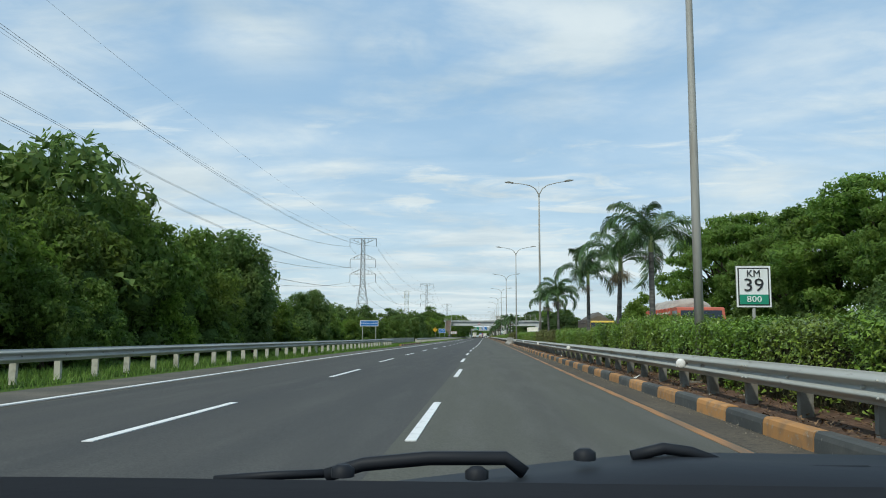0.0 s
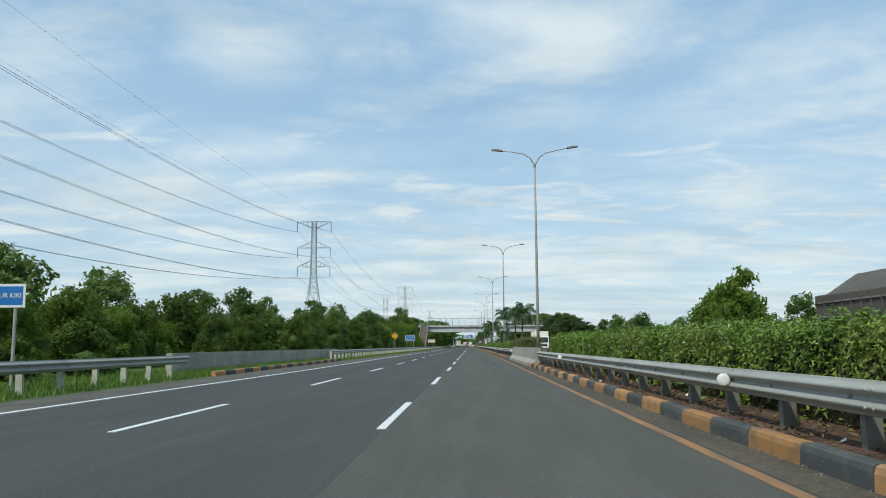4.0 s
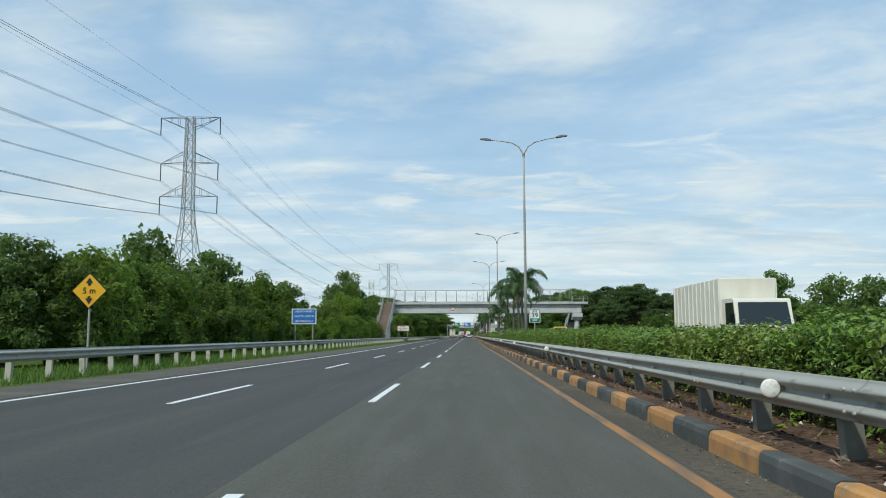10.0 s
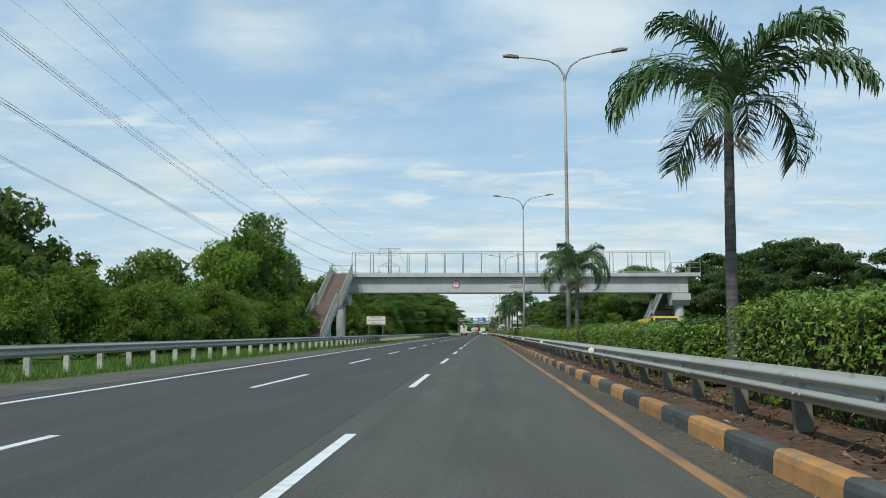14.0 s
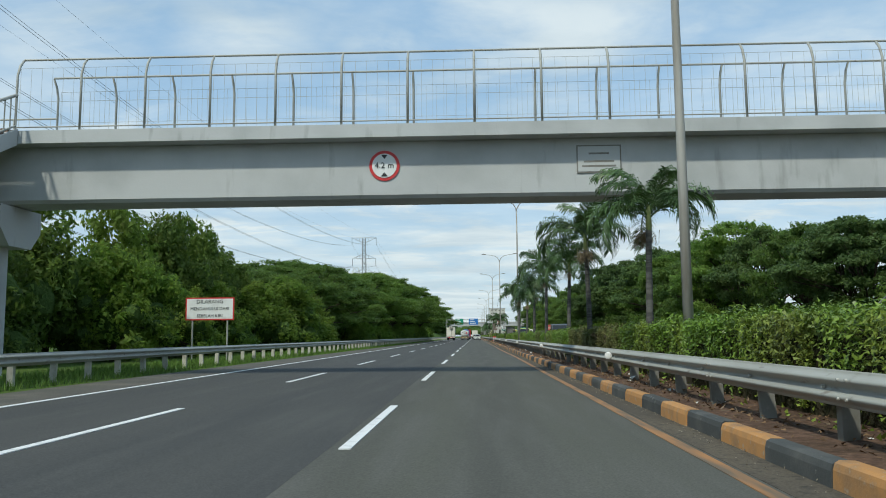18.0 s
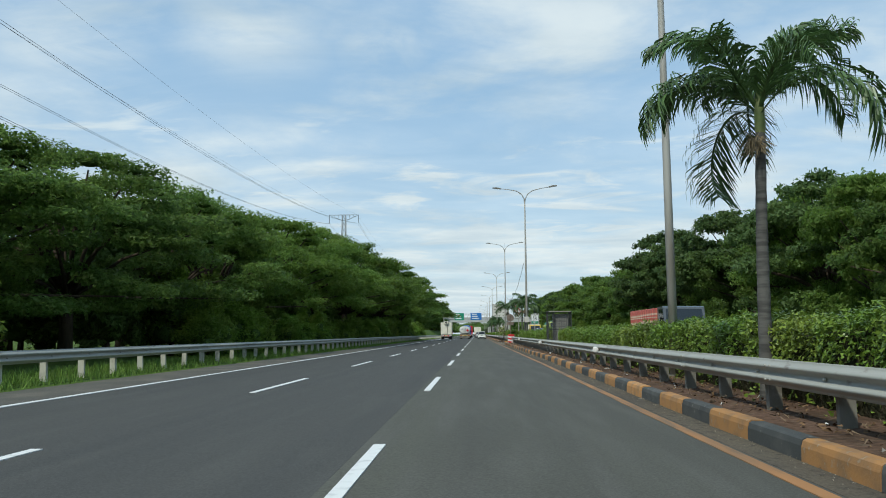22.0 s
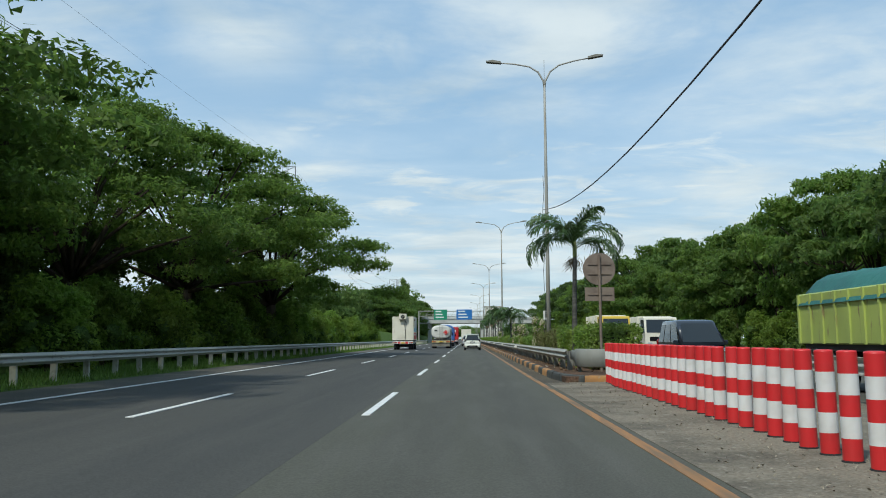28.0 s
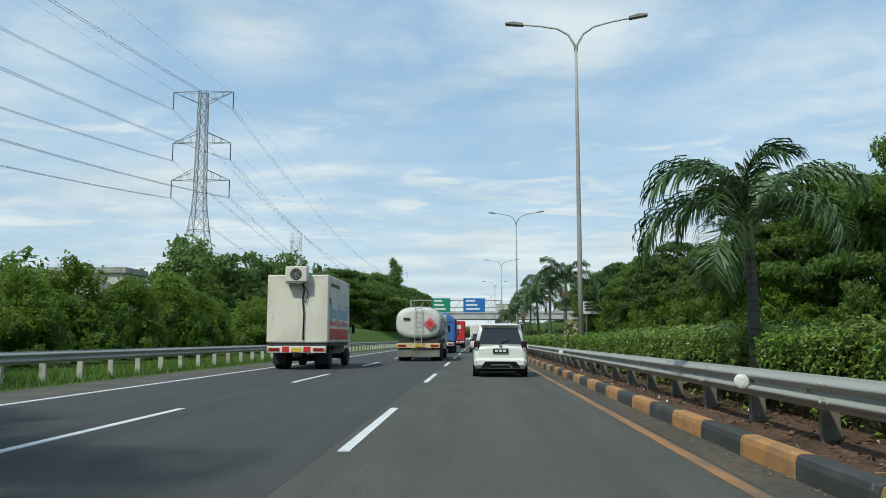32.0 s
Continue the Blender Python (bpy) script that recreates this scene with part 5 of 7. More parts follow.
for s in (-1, 1):
    nn = 17
    for k in range(nn + 1):
        o = new("railing_post", RAIL_P); o.parent = bridge
        o.matrix_basis = pose(RX0 + (RX1 - RX0) * k / nn, s * 1.17, DZ - 0.01, 0, 0, 0 if s < 0 else 180)
    for z, yy, r in ((2.33, 0.86, 0.035), (0.12, 1.17, 0.022)):
        part("handrail", tube(bmesh.new(), (RX0, s * yy, DZ + z), (RX1, s * yy, DZ + z), r), "galv", bridge)
    # fine mesh infill: thin verticals joined into one part
    bm = bmesh.new()
    x = RX0 + 0.1
    while x < RX1 - 0.1:
        box(bm, x - 0.003, x + 0.003, s * 1.17 - 0.003, s * 1.17 + 0.003, DZ + 0.12, DZ + 1.95)
        x += 0.33
    for z in (0.9, 1.95):
        box(bm, RX0 + 0.1, RX1 - 0.1, s * 1.17 - 0.006, s * 1.17 + 0.006, DZ + z, DZ + z + 0.006)
    tagged(part("mesh_infill", bm, "galv", bridge, "thin wire mesh between the railing posts"), kind="stuff")

for xa, xb, ss in ((BX0, RX0, 1), (RX1, BX1, -1)):
    for hh in (1.05, 0.55):
        part("end_rail", tube(bmesh.new(), (xa + 0.05, ss * 1.17, DZ + hh), (xb, ss * 1.17, DZ + hh), 0.03, 0.03, 6), "galv", bridge)
    for f in (0.02, 0.5, 1.0):
        xx = xa + 0.05 + (xb - xa - 0.05) * f
        part("end_post", tube(bmesh.new(), (xx, ss * 1.17, DZ - 0.01), (xx, ss * 1.17, DZ + 1.05), 0.03, 0.03, 6), "galv", bridge)


def disc(r, y, z=0, seg=28):
    """A flat round plate facing -y."""
    b = lathe([(r, 0), (r, 0.012)], seg)
    bmesh.ops.rotate(b, verts=b.verts, matrix=Matrix.Rotation(radians(90), 3, "X"))
    bmesh.ops.translate(b, verts=b.verts, vec=(0, y, z))
    return b


def letters(text, size, material, parent, x, y, z, name="lettering", rz=0, wide=1.0, flat=0.006):
    """Raised lettering facing -y, centred at x, z."""
    cu = bpy.data.curves.new(name, "FONT")
    cu.body, cu.size, cu.align_x, cu.align_y, cu.extrude = text, size, "CENTER", "CENTER", flat
    cu.resolution_u = 2
    ob = new(name, cu)
    dg = bpy.context.evaluated_depsgraph_get()
    me = bpy.data.meshes.new_from_object(ob.evaluated_get(dg))
    bpy.data.objects.remove(ob)
    me.materials.clear()
    me.materials.append(M[material])
    o = new(name, me)
    o.parent = parent
    o.matrix_basis = pose(x, y, z, 90, 0, rz) @ Matrix.Diagonal((wide, 1, 1, 1))
    return o


limit_sign = thing("height_limit_sign", "round red and white height limit sign on the girder", "sign", -1.25, BY - 0.72, 6.3)
part("rim", disc(0.46, 0), "sign_red", limit_sign)
part("plate", disc(0.37, -0.014), "sign_white", limit_sign)
letters("4.2 m", 0.26, "sign_black", limit_sign, 0, -0.034, 0)
for s in (-1, 1):
    b = bmesh.new()
    vs = [b.verts.new((x, -0.03, z)) for x, z in ((-0.10, s * 0.33), (0.10, s * 0.33), (0, s * 0.20))]
    b.faces.new(vs)
    r = bmesh.ops.extrude_face_region(b, geom=b.faces[:])
    bmesh.ops.translate(b, verts=[v for v in r["geom"] if isinstance(v, bmesh.types.BMVert)], vec=(0, -0.006, 0))
    part("arrow", b, "sign_black", limit_sign)
plate = thing("notice_plate", "grey notice plate with dark worn writing on the girder", "sign", 5.15, BY - 0.72, 6.4)
part("plate", box(bmesh.new(), -0.62, 0.62, -0.02, 0, -0.38, 0.38, 0.005), "bridge", plate)
part("frame", box(bmesh.new(), -0.66, 0.66, -0.012, 0.002, -0.42, 0.42), "galv_post", plate)
for i, (w, z) in enumerate(((0.3, 0.16), (0.45, -0.08), (0.5, -0.22))):
    part("writing_bar", box(bmesh.new(), -w, w, -0.026, -0.021, z - 0.025, z + 0.03), "galv_post", plate)


def stairs(x0, y0, rz, z0, length, drop, sign, name):
    """Straight flight with a landing, going down along x from the deck's end."""
    t = thing(name, "concrete stairs with steel railings leading up to the footbridge", "stairs", x0, y0, 0, rz)
    runs = ((0, 0, length * 0.45, drop * 0.5), (length * 0.45 + 1.6, drop * 0.5, length * 0.55 - 1.6, drop * 0.5))
    for a, da, ln, dr in runs:
        n = int(dr / 0.18)
        for k in range(n):
            xa = sign * (a + ln * k / n); xb = sign * (a + ln * (k + 1) / n)
            za = z0 - da - dr * (k + 1) / n
            part("step", box(bmesh.new(), min(xa, xb), max(xa, xb), -1.05, 1.05, za, za + 0.16), "stair_tread", t)
        for yy in (-1.15, 1.0):
            b = bmesh.new()
            pr = [(sign * a, z0 - da + 0.05), (sign * (a + ln), z0 - da - dr + 0.05), (sign * (a + ln), z0 - da - dr - 0.45), (sign * a, z0 - da - 0.45)]
            A = [b.verts.new((x, yy, z)) for x, z in pr]; B = [b.verts.new((x, yy + 0.15, z)) for x, z in pr]
            for i in range(4):
                b.faces.new((A[i], A[(i + 1) % 4], B[(i + 1) % 4], B[i]))
            b.faces.new(A[::-1]); b.faces.new(B)
            bmesh.ops.recalc_face_normals(b, faces=b.faces)
            part("stringer", b, "bridge", t)
            yr = yy + 0.07
            for hh, rr in ((1.1, 0.05), (0.15, 0.03)):
                part("handrail", tube(bmesh.new(), (sign * a, yr, z0 - da + hh), (sign * (a + ln), yr, z0 - da - dr + hh), rr, rr, 6), "galv", t)
            m = int(ln / 0.28)
            for k in range(m + 1):
                xx, zz = sign * (a + ln * k / m), z0 - da - dr * k / m
                part("baluster", tube(bmesh.new(), (xx, yr, zz), (xx, yr, zz + 1.1), 0.024, 0.024, 4, False), "galv", t)
    xa, xb = sign * length * 0.45, sign * (length * 0.45 + 1.6)
    zl = z0 - drop * 0.5
    part("landing", box(bmesh.new(), min(xa, xb), max(xa, xb), -1.15, 1.15, zl - 0.3, zl), "bridge", t)
    for yy in (-1.08, 1.07):
        part("handrail", tube(bmesh.new(), (xa, yy, zl + 1.1), (xb, yy, zl + 1.1), 0.035, 0.035, 6), "galv", t)
        for k in range(6):
            xx = xa + (xb - xa) * k / 5
            part("baluster", tube(bmesh.new(), (xx, yy, zl), (xx, yy, zl + 1.1), 0.016, 0.016, 4, False), "galv", t)
    xm = (xa + xb) / 2
    part("column", tube(bmesh.new(), (xm, 0, -0.3), (xm, 0, zl - 1.2), 0.42, 0.42, 14), "bridge", t)
    part("column_cap", extrude_x([(-0.95, zl - 0.8), (-0.5, zl - 1.25), (0.5, zl - 1.25), (0.95, zl - 0.8), (0.95, zl - 0.31), (-0.95, zl - 0.31)], xm - 0.75, xm + 0.75), "bridge", t)


stairs(-13.4, BY - 1.27, -90, DZ, 16.0, 7.35, 1, "stairs")
stairs(22.9, BY + 1.27, 90, DZ, 19.0, 7.35, 1, "stairs")


# ---- signs ----
def post_tube(parent, x, y, z0, z1, r=0.04, material="galv"):
    return part("post", tube(bmesh.new(), (x, y, z0), (x, y, z1), r, r, 8), material, parent)


def panel(parent, w, h, z, material, y=0.0, d=0.012, name="panel", x=0.0, bevel=0.0):
    return part(name, box(bmesh.new(), x - w / 2, x + w / 2, y - d, y, z - h / 2, z + h / 2, bevel), material, parent)


def km_sign(x, y, number, z=2.0):
    t = thing("kilometre_sign", "white kilometre sign reading KM 39 above a green strip", "road sign", x, y, 0.18, group="kilometre signs")
    post_tube(t, 0, 0.03, 0, z + 0.25, 0.035)
    panel(t, 0.68, 0.82, z, "galv_post", 0.0, 0.010, "backing", bevel=0.003)
    panel(t, 0.66, 0.80, z, "sign_white", -0.0105, 0.004, "border", bevel=0.001)
    panel(t, 0.60, 0.74, z, "sign_black", -0.015, 0.002, "frame")
    panel(t, 0.55, 0.69, z, "sign_white", -0.0175, 0.003, "panel")
    panel(t, 0.55, 0.19, z - 0.25, "sign_green", -0.021, 0.003, "green_strip")
    letters("KM", 0.19, "sign_black", t, 0, -0.028, z + 0.25)
    letters("39", 0.36, "sign_black", t, 0, -0.028, z + 0.02, wide=1.15)
    letters(number, 0.17, "sign_white", t, 0, -0.030, z - 0.25, wide=1.15)


for x, y, n, z in ((6.1, 17.9, "800", 2.0), (5.72, 216.0, "600", 2.16), (5.9, 418.9, "400", 2.17)):
    km_sign(x, y, n, z)


def text_sign(name, label, x, y, w, h, zc, material, lines, ink, size, border=None, posts=2, wide=1.0):
    t = thing(name, label, "road sign", x, y, 0.0)
    xs = (-w * 0.36, w * 0.36) if posts == 2 else (0,)
    for px in xs:
        post_tube(t, px, 0.05, 0, zc + h * 0.4, 0.045)
    if border:
        panel(t, w, h, zc, border, 0.0, 0.014, "border")
        panel(t, w - 0.13, h - 0.13, zc, material, -0.0145, 0.004)
    else:
        panel(t, w, h, zc, "sign_white", 0.0, 0.014, "border")
        panel(t, w - 0.06, h - 0.06, zc, material, -0.0145, 0.004)
    n = len(lines)
    for i, (s, k) in enumerate(lines):
        letters(s, size * k, ink, t, 0, -0.026, zc + h * (0.5 - (i + 0.6) / (n + 0.2)), wide=wide)
    return t


text_sign("lane_sign", "blue sign with white lettering on two posts", -11.6, 87, 2.0, 0.62, 2.55, "sign_blue", (("GUNAKAN LAJUR KIRI", 1.0),), "sign_white", 0.18, "sign_white")
text_sign("lane_sign", "blue sign with three lines of white lettering", -11.5, 232.2, 2.0, 1.25, 2.75, "sign_blue", (("LAJUR KANAN", 1), ("HANYA UNTUK", 1), ("MENDAHULUI", 1)), "sign_white", 0.235, "sign_white")
text_sign("overtaking_sign", "white sign with a red border and black lettering", -12.05, 335.4, 2.5, 1.15, 2.68, "sign_white", (("DILARANG", 1.25), ("MENDAHULUI DARI", 1), ("SEBELAH KIRI", 1)), "sign_black", 0.225, "sign_red")

# yellow diamond
t = thing("warning_sign", "yellow diamond warning sign with a black arrow", "road sign", -11.2, 195.5, 0)
post_tube(t, 0, 0.05, 0, 3.2)
for k, (s, mt) in enumerate(((0.62, "sign_black"), (0.58, "sign_yellow"))):
    b = bmesh.new()
    box(b, -s / 1.41, s / 1.41, -0.006 - k * 0.008, 0.006 - k * 0.008, -s / 1.41, s / 1.41)
    bmesh.ops.rotate(b, verts=b.verts, matrix=Matrix.Rotation(radians(45), 3, "Y"))
    bmesh.ops.translate(b, verts=b.verts, vec=(0, 0, 2.75))
    part("plate", b, mt, t)
letters("5 m", 0.30, "sign_black", t, 0, -0.026, 2.75)
for s in (-1, 1):
    b = bmesh.new()
    for pr in (((-0.13, s * 0.26), (0.13, s * 0.26), (0, s * 0.46)), ((-0.05, s * 0.18), (0.05, s * 0.18), (0.05, s * 0.26), (-0.05, s * 0.26))):
        b.faces.new([b.verts.new((x, -0.022, 2.75 + z)) for x, z in pr])
    part("arrow", b, "sign_black", t)

# no-U-turn sign at the opening
t = thing("no_u_turn_sign", "round no U-turn sign above a white plate on a grey post", "road sign", 5.6, 438.2, 0.15)
post_tube(t, 0, 0.05, 0, 4.2, 0.05)
part("rim", disc(0.46, 0, 3.65), "sign_red", t)
part("plate", disc(0.38, -0.014, 3.65), "sign_white", t)
b = bmesh.new()
pipe(b, [(0.16, -0.034, 3.42), (0.16, -0.034, 3.75), (0.08, -0.034, 3.86), (-0.06, -0.034, 3.86), (-0.14, -0.034, 3.75), (-0.14, -0.034, 3.55)], [0.045] * 6, 6)
part("arrow", b, "sign_black", t)
b = box(bmesh.new(), -0.40, 0.40, -0.048, -0.04, -0.045, 0.045)
bmesh.ops.rotate(b, verts=b.verts, matrix=Matrix.Rotation(radians(45), 3, "Y"))
bmesh.ops.translate(b, verts=b.verts, vec=(0, 0, 3.65))
part("slash", b, "sign_red", t)
panel(t, 0.84, 0.46, 2.95, "sign_black", 0, 0.012, "border")
panel(t, 0.80, 0.42, 2.95, "sign_white", -0.0125, 0.004, "plate")
letters("KECUALI", 0.17, "sign_black", t, 0, -0.024, 3.05)
letters("PETUGAS", 0.17, "sign_black", t, 0, -0.024, 2.86)

# back of the same pair for oncoming traffic
t = thing("road_sign", "brown weathered rear side of a round sign and plate", "road sign", 5.68, 461.3, 0.15)
post_tube(t, 0, -0.06, 0, 3.6, 0.045, "sign_back")
part("round_plate", disc(0.50, 0, 3.18), "sign_back", t)
panel(t, 0.90, 0.42, 2.40, "sign_back", 0, 0.012, "plate")
for z in (3.33, 3.03, 2.40):
    panel(t, 0.72, 0.05, z, "sign_back", -0.013, 0.03, "bracket")

# U-shaped end of the rail round the median's nose: a smooth plate that narrows to the beam
t = thing("rail_end", "dull grey curved steel end plate of the guard rail", "guard rail", 5.58, 460.95, 0.12)
b = bmesh.new()
A = []
for i in range(19):
    a = radians(180 + 180 * (min(max(i, 3), 15) - 3) / 12)
    j = min(i, 18 - i)
    ext = (1.15, 0.45, 0.12, 0, 0)[min(j, 4)]
    lo, hi = ((0.42, 0.70), (0.41, 0.71), (0.30, 0.75), (0.24, 0.77), (0.23, 0.77))[min(j, 4)]
    A.append([b.verts.new((r * math.cos(a), r * math.sin(a) * 0.95 + ext, z)) for r, z in ((0.70, lo), (0.735, lo + 0.02), (0.735, hi - 0.02), (0.70, hi), (0.67, hi), (0.67, lo))])
for p, q in zip(A, A[1:]):
    for i in range(6):
        b.faces.new((p[i], q[i], q[(i + 1) % 6], p[(i + 1) % 6])).smooth = i in (1, 4)
b.faces.new(A[0]); b.faces.new(A[-1][::-1])
bmesh.ops.recalc_face_normals(b, faces=b.faces)
part("curved_plate", b, "galv_dull", t)
for x in (-0.6, 0.6):
    part("post", tube(bmesh.new(), (x, 0.05, -0.2), (x, 0.05, 0.7), 0.05), "galv_post", t)
setting("median_opening", extrude_y([(3.72, -0.2), (8.9, -0.2), (8.9, 0.03), (5.2, 0.045), (4.3, 0.016), (3.72, 0.009)], 438.52, 458.53), "worn_paving", "worn paved opening in the median", "pavement")

# kerb blocks round the corner of the median's nose and across it
def kerb_arc(pts, c):
    bm = bmesh.new()
    rings = []
    for i, p in enumerate(pts):
        d = (Vector(pts[min(i + 1, len(pts) - 1)]) - Vector(pts[max(i - 1, 0)])).normalized()
        rings.append([bm.verts.new((p[0] - d.y * x, p[1] + d.x * x, z - 0.015)) for x, z in KERB_SECTION])
    n = len(KERB_SECTION)
    for a, b in zip(rings, rings[1:]):
        for i in range(n):
            bm.faces.new((a[i], a[(i + 1) % n], b[(i + 1) % n], b[i]))
    bm.faces.new(rings[0][::-1]); bm.faces.new(rings[-1])
    bmesh.ops.recalc_face_normals(bm, faces=bm.faces)
    part("kerb_block", bm, c, kerb)


kerb_arc([(4.10, 460.57), (4.13, 460.1), (4.19, 459.66)], "kerb_black")
kerb_arc([(4.20, 459.62), (4.28, 459.2), (4.42, 458.80), (4.70, 458.37)], "kerb_black")
for k in range(4):
    o = new("kerb_block", kb[("kerb_orange", "kerb_black")[k % 2]])
    o.parent = kerb
    o.matrix_basis = Matrix.Translation((5.68 + 0.95 * k, 458.36, -0.02)) @ Matrix.Rotation(radians(90), 4, "Z") @ Matrix.Diagonal((1, 0.67, 1, 1))

# bollards
BR = mesh("sleeve", lathe([(0.09, 0), (0.09, 0.19), (0.09, 0.2)], 16), "bollard_red")
BW = mesh("sleeve_white", lathe([(0.0905, 0), (0.0905, 0.2)], 16), "bollard_white")
BCAP = mesh("cap", lathe([(0.09, 0), (0.085, 0.015), (0.055, 0.02)], 16), "bollard_red")
BLOOP = mesh("handle", pipe(bmesh.new(), [(0, 0.085, 0.82), (0, 0.165, 0.82), (0, 0.17, 0.94), (0, 0.085, 0.94)], [0.011] * 4, 5), "paint_orange")
BFOOT = mesh("foot", lathe([(0.102, 0), (0.102, 0.010), (0.094, 0.018)], 12), "rubber")
for k in range(35):
    yb = 458.0 - 0.478 * k
    t = thing("bollard", "red and white banded plastic bollard in a closing row", "bollard", 5.20 + 0.14 * max(0.0, (yb - 456) / 2) + random.uniform(-0.02, 0.02), yb, 0.04, group="bollards across the median opening")
    t.rotation_euler = (random.uniform(-0.02, 0.02), random.uniform(-0.02, 0.02), 0)
    for j in range(5):
        o = new("band", BW if j % 2 else BR); o.parent = t; o.location = (0, 0, 0.02 + 0.2 * j)
    o = new("cap", BCAP); o.parent = t; o.location = (0, 0, 1.02)
    o = new("foot", BFOOT); o.parent = t
    o = new("handle", BLOOP); o.parent = t

# dark equipment cabinet
t = thing("roadside_cabinet", "grey equipment cabinet inside a dark barred cage with a flat roof", "cabinet", 5.95, 400.3, 0.15)
part("body", box(bmesh.new(), -0.34, 0.50, -0.38, 0.42, 0.1, 2.16, 0.02), "cabinet_grey", t, "pale grey panelled cabinet body")
part("roof", box(bmesh.new(), -0.72, 0.72, -0.60, 0.60, 2.285, 2.33, 0.01), "cabinet", t)
part("roof_edge", box(bmesh.new(), -0.64, 0.64, -0.64, -0.605, 2.29, 2.34, 0.004), "concrete", t, "pale metal strip along the roof")
for x in (-0.68, -0.36, 0.52, 0.68):
    part("cage_post", box(bmesh.new(), x - 0.022, x + 0.022, -0.56, -0.516, 0.1, 2.28), "cabinet", t)
for k in range(4):
    for s_ in (-1, 1):
        part("cage_post", box(bmesh.new(), s_ * 0.68 - 0.012, s_ * 0.68 + 0.012, -0.26 + 0.27 * k, -0.236 + 0.27 * k, 0.1, 2.28), "cabinet", t)
for k in range(13):
    x = -0.60 + 0.10 * k
    part("bar", box(bmesh.new(), x - 0.006, x + 0.006, -0.545, -0.533, 0.12, 2.27), "cabinet", t)
for k in range(14):
    part("bar", box(bmesh.new(), -0.66, 0.66, -0.557, -0.5455, 0.22 + 0.15 * k, 0.232 + 0.15 * k), "cabinet", t)
part("rail", box(bmesh.new(), -0.68, 0.68, -0.575, -0.5575, 1.25, 1.30), "cabinet", t)
part("plinth", box(bmesh.new(), -0.8, 0.8, -0.66, 0.66, 0, 0.098), "concrete", t)

# overhead direction signs far ahead
t = thing("sign_gantry", "steel gantry carrying green and blue direction signs over the road", "sign gantry", 0, 640, 0)
for x in (-10.8, 5.9):
    part("column", tube(bmesh.new(), (x, 0, 0), (x, 0, 8.4), 0.2, 0.16, 10), "galv", t)
for z in (7.0, 8.3):
    part("beam", tube(bmesh.new(), (-10.8, 0, z), (5.9, 0, z), 0.11, 0.11, 8), "galv", t)
for k in range(11):
    x = -10.8 + 16.7 * k / 10
    part("brace", tube(bmesh.new(), (x, 0, 7.0), (x + (0.8 if k < 10 else 0), 0, 8.3), 0.05, 0.05, 6), "galv", t)
for xx, w, mt in ((-5.2, 3.4, "sign_green"), (0.9, 4.0, "sign_blue")):
    p = panel(t, w, 2.6, 7.4, mt, -0.25, 0.05, "sign_panel", xx)
    for k in range(3):
        part("writing_bar", box(bmesh.new(), xx - w * 0.38, xx + w * (0.05 + 0.1 * k), -0.31, -0.301, 8.05 - 0.75 * k, 8.38 - 0.75 * k), "sign_white", p)

# road bridge behind the gantry
t = thing("flyover", "pale concrete road bridge crossing far ahead", "bridge", 0, 690, 0, kind="structure")
part("deck", box(bmesh.new(), -24, 36, 0, 9, 6.1, 7.5, 0.05), "bridge", t)
part("parapet", box(bmesh.new(), -24, 36, -0.2, 0.1, 7.505, 8.1, 0.03), "bridge", t)
for x in (-10.5, 6.6, 24.5):
    part("pier", box(bmesh.new(), x - 0.6, x + 0.6, 1.5, 7.5, -0.1, 6.095, 0.05), "bridge", t)
for k in range(25):
    part("rail_post", box(bmesh.new(), -23.5 + 2.4 * k, -23.4 + 2.4 * k, -0.1, 0.0, 8.105, 9.0), "galv", t)
part("rail", box(bmesh.new(), -24, 36, -0.1, 0.0, 9.005, 9.1), "galv", t)
# notice board by the oncoming carriageway
t = thing("notice_board", "white notice board on two posts beside the road", "road sign", 25.2, 655, 0)
for x in (-1.6, 1.6):
    post_tube(t, x, 0.12, 0, 9.0, 0.09, "galv_post")
p = panel(t, 5.0, 2.5, 7.6, "sign_white", 0, 0.03, "plate")
for z in (8.5, 7.9, 7.3):
    part("writing_bar", box(bmesh.new(), -2.0, 1.9, -0.04, -0.031, z - 0.35, z - 0.05), "sign_black", p)

# white-flowering clipped shrubs
for y, h in ((481.0, 2.25), (493.3, 2.0), (499.8, 2.35), (529, 1.9)):
    q = np.random.default_rng(int(y))
    cl = [(0, 0, h * 0.32, 0.33, 0.36, h * 0.34), (0, 0, h - 0.42, 0.36, 0.38, 0.40), (0.05, 0.05, h - 0.8, 0.36, 0.38, 0.42)]
    p, face = clump_points(q, tufts(q, cl, 6, 0.5), 420, 0.15)
    t = thing("flowering_shrub", "clipped shrub covered with pale flowers on the median", "shrub", 5.55, y, 0.15, group="flowering shrubs")
    m = q.random(len(p)) < 0.62
    for n, sel, mt in (("leaves", ~m, "hedge_leaf"), ("blossom", m, "flower")):
        o = new(n, quads_mesh(n, p[sel], (0.055 if n == "blossom" else 0.09) * (0.7 + 0.6 * q.random(sel.sum())), mt, q, out=face[sel])); o.parent = t
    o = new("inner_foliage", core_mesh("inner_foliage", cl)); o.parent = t
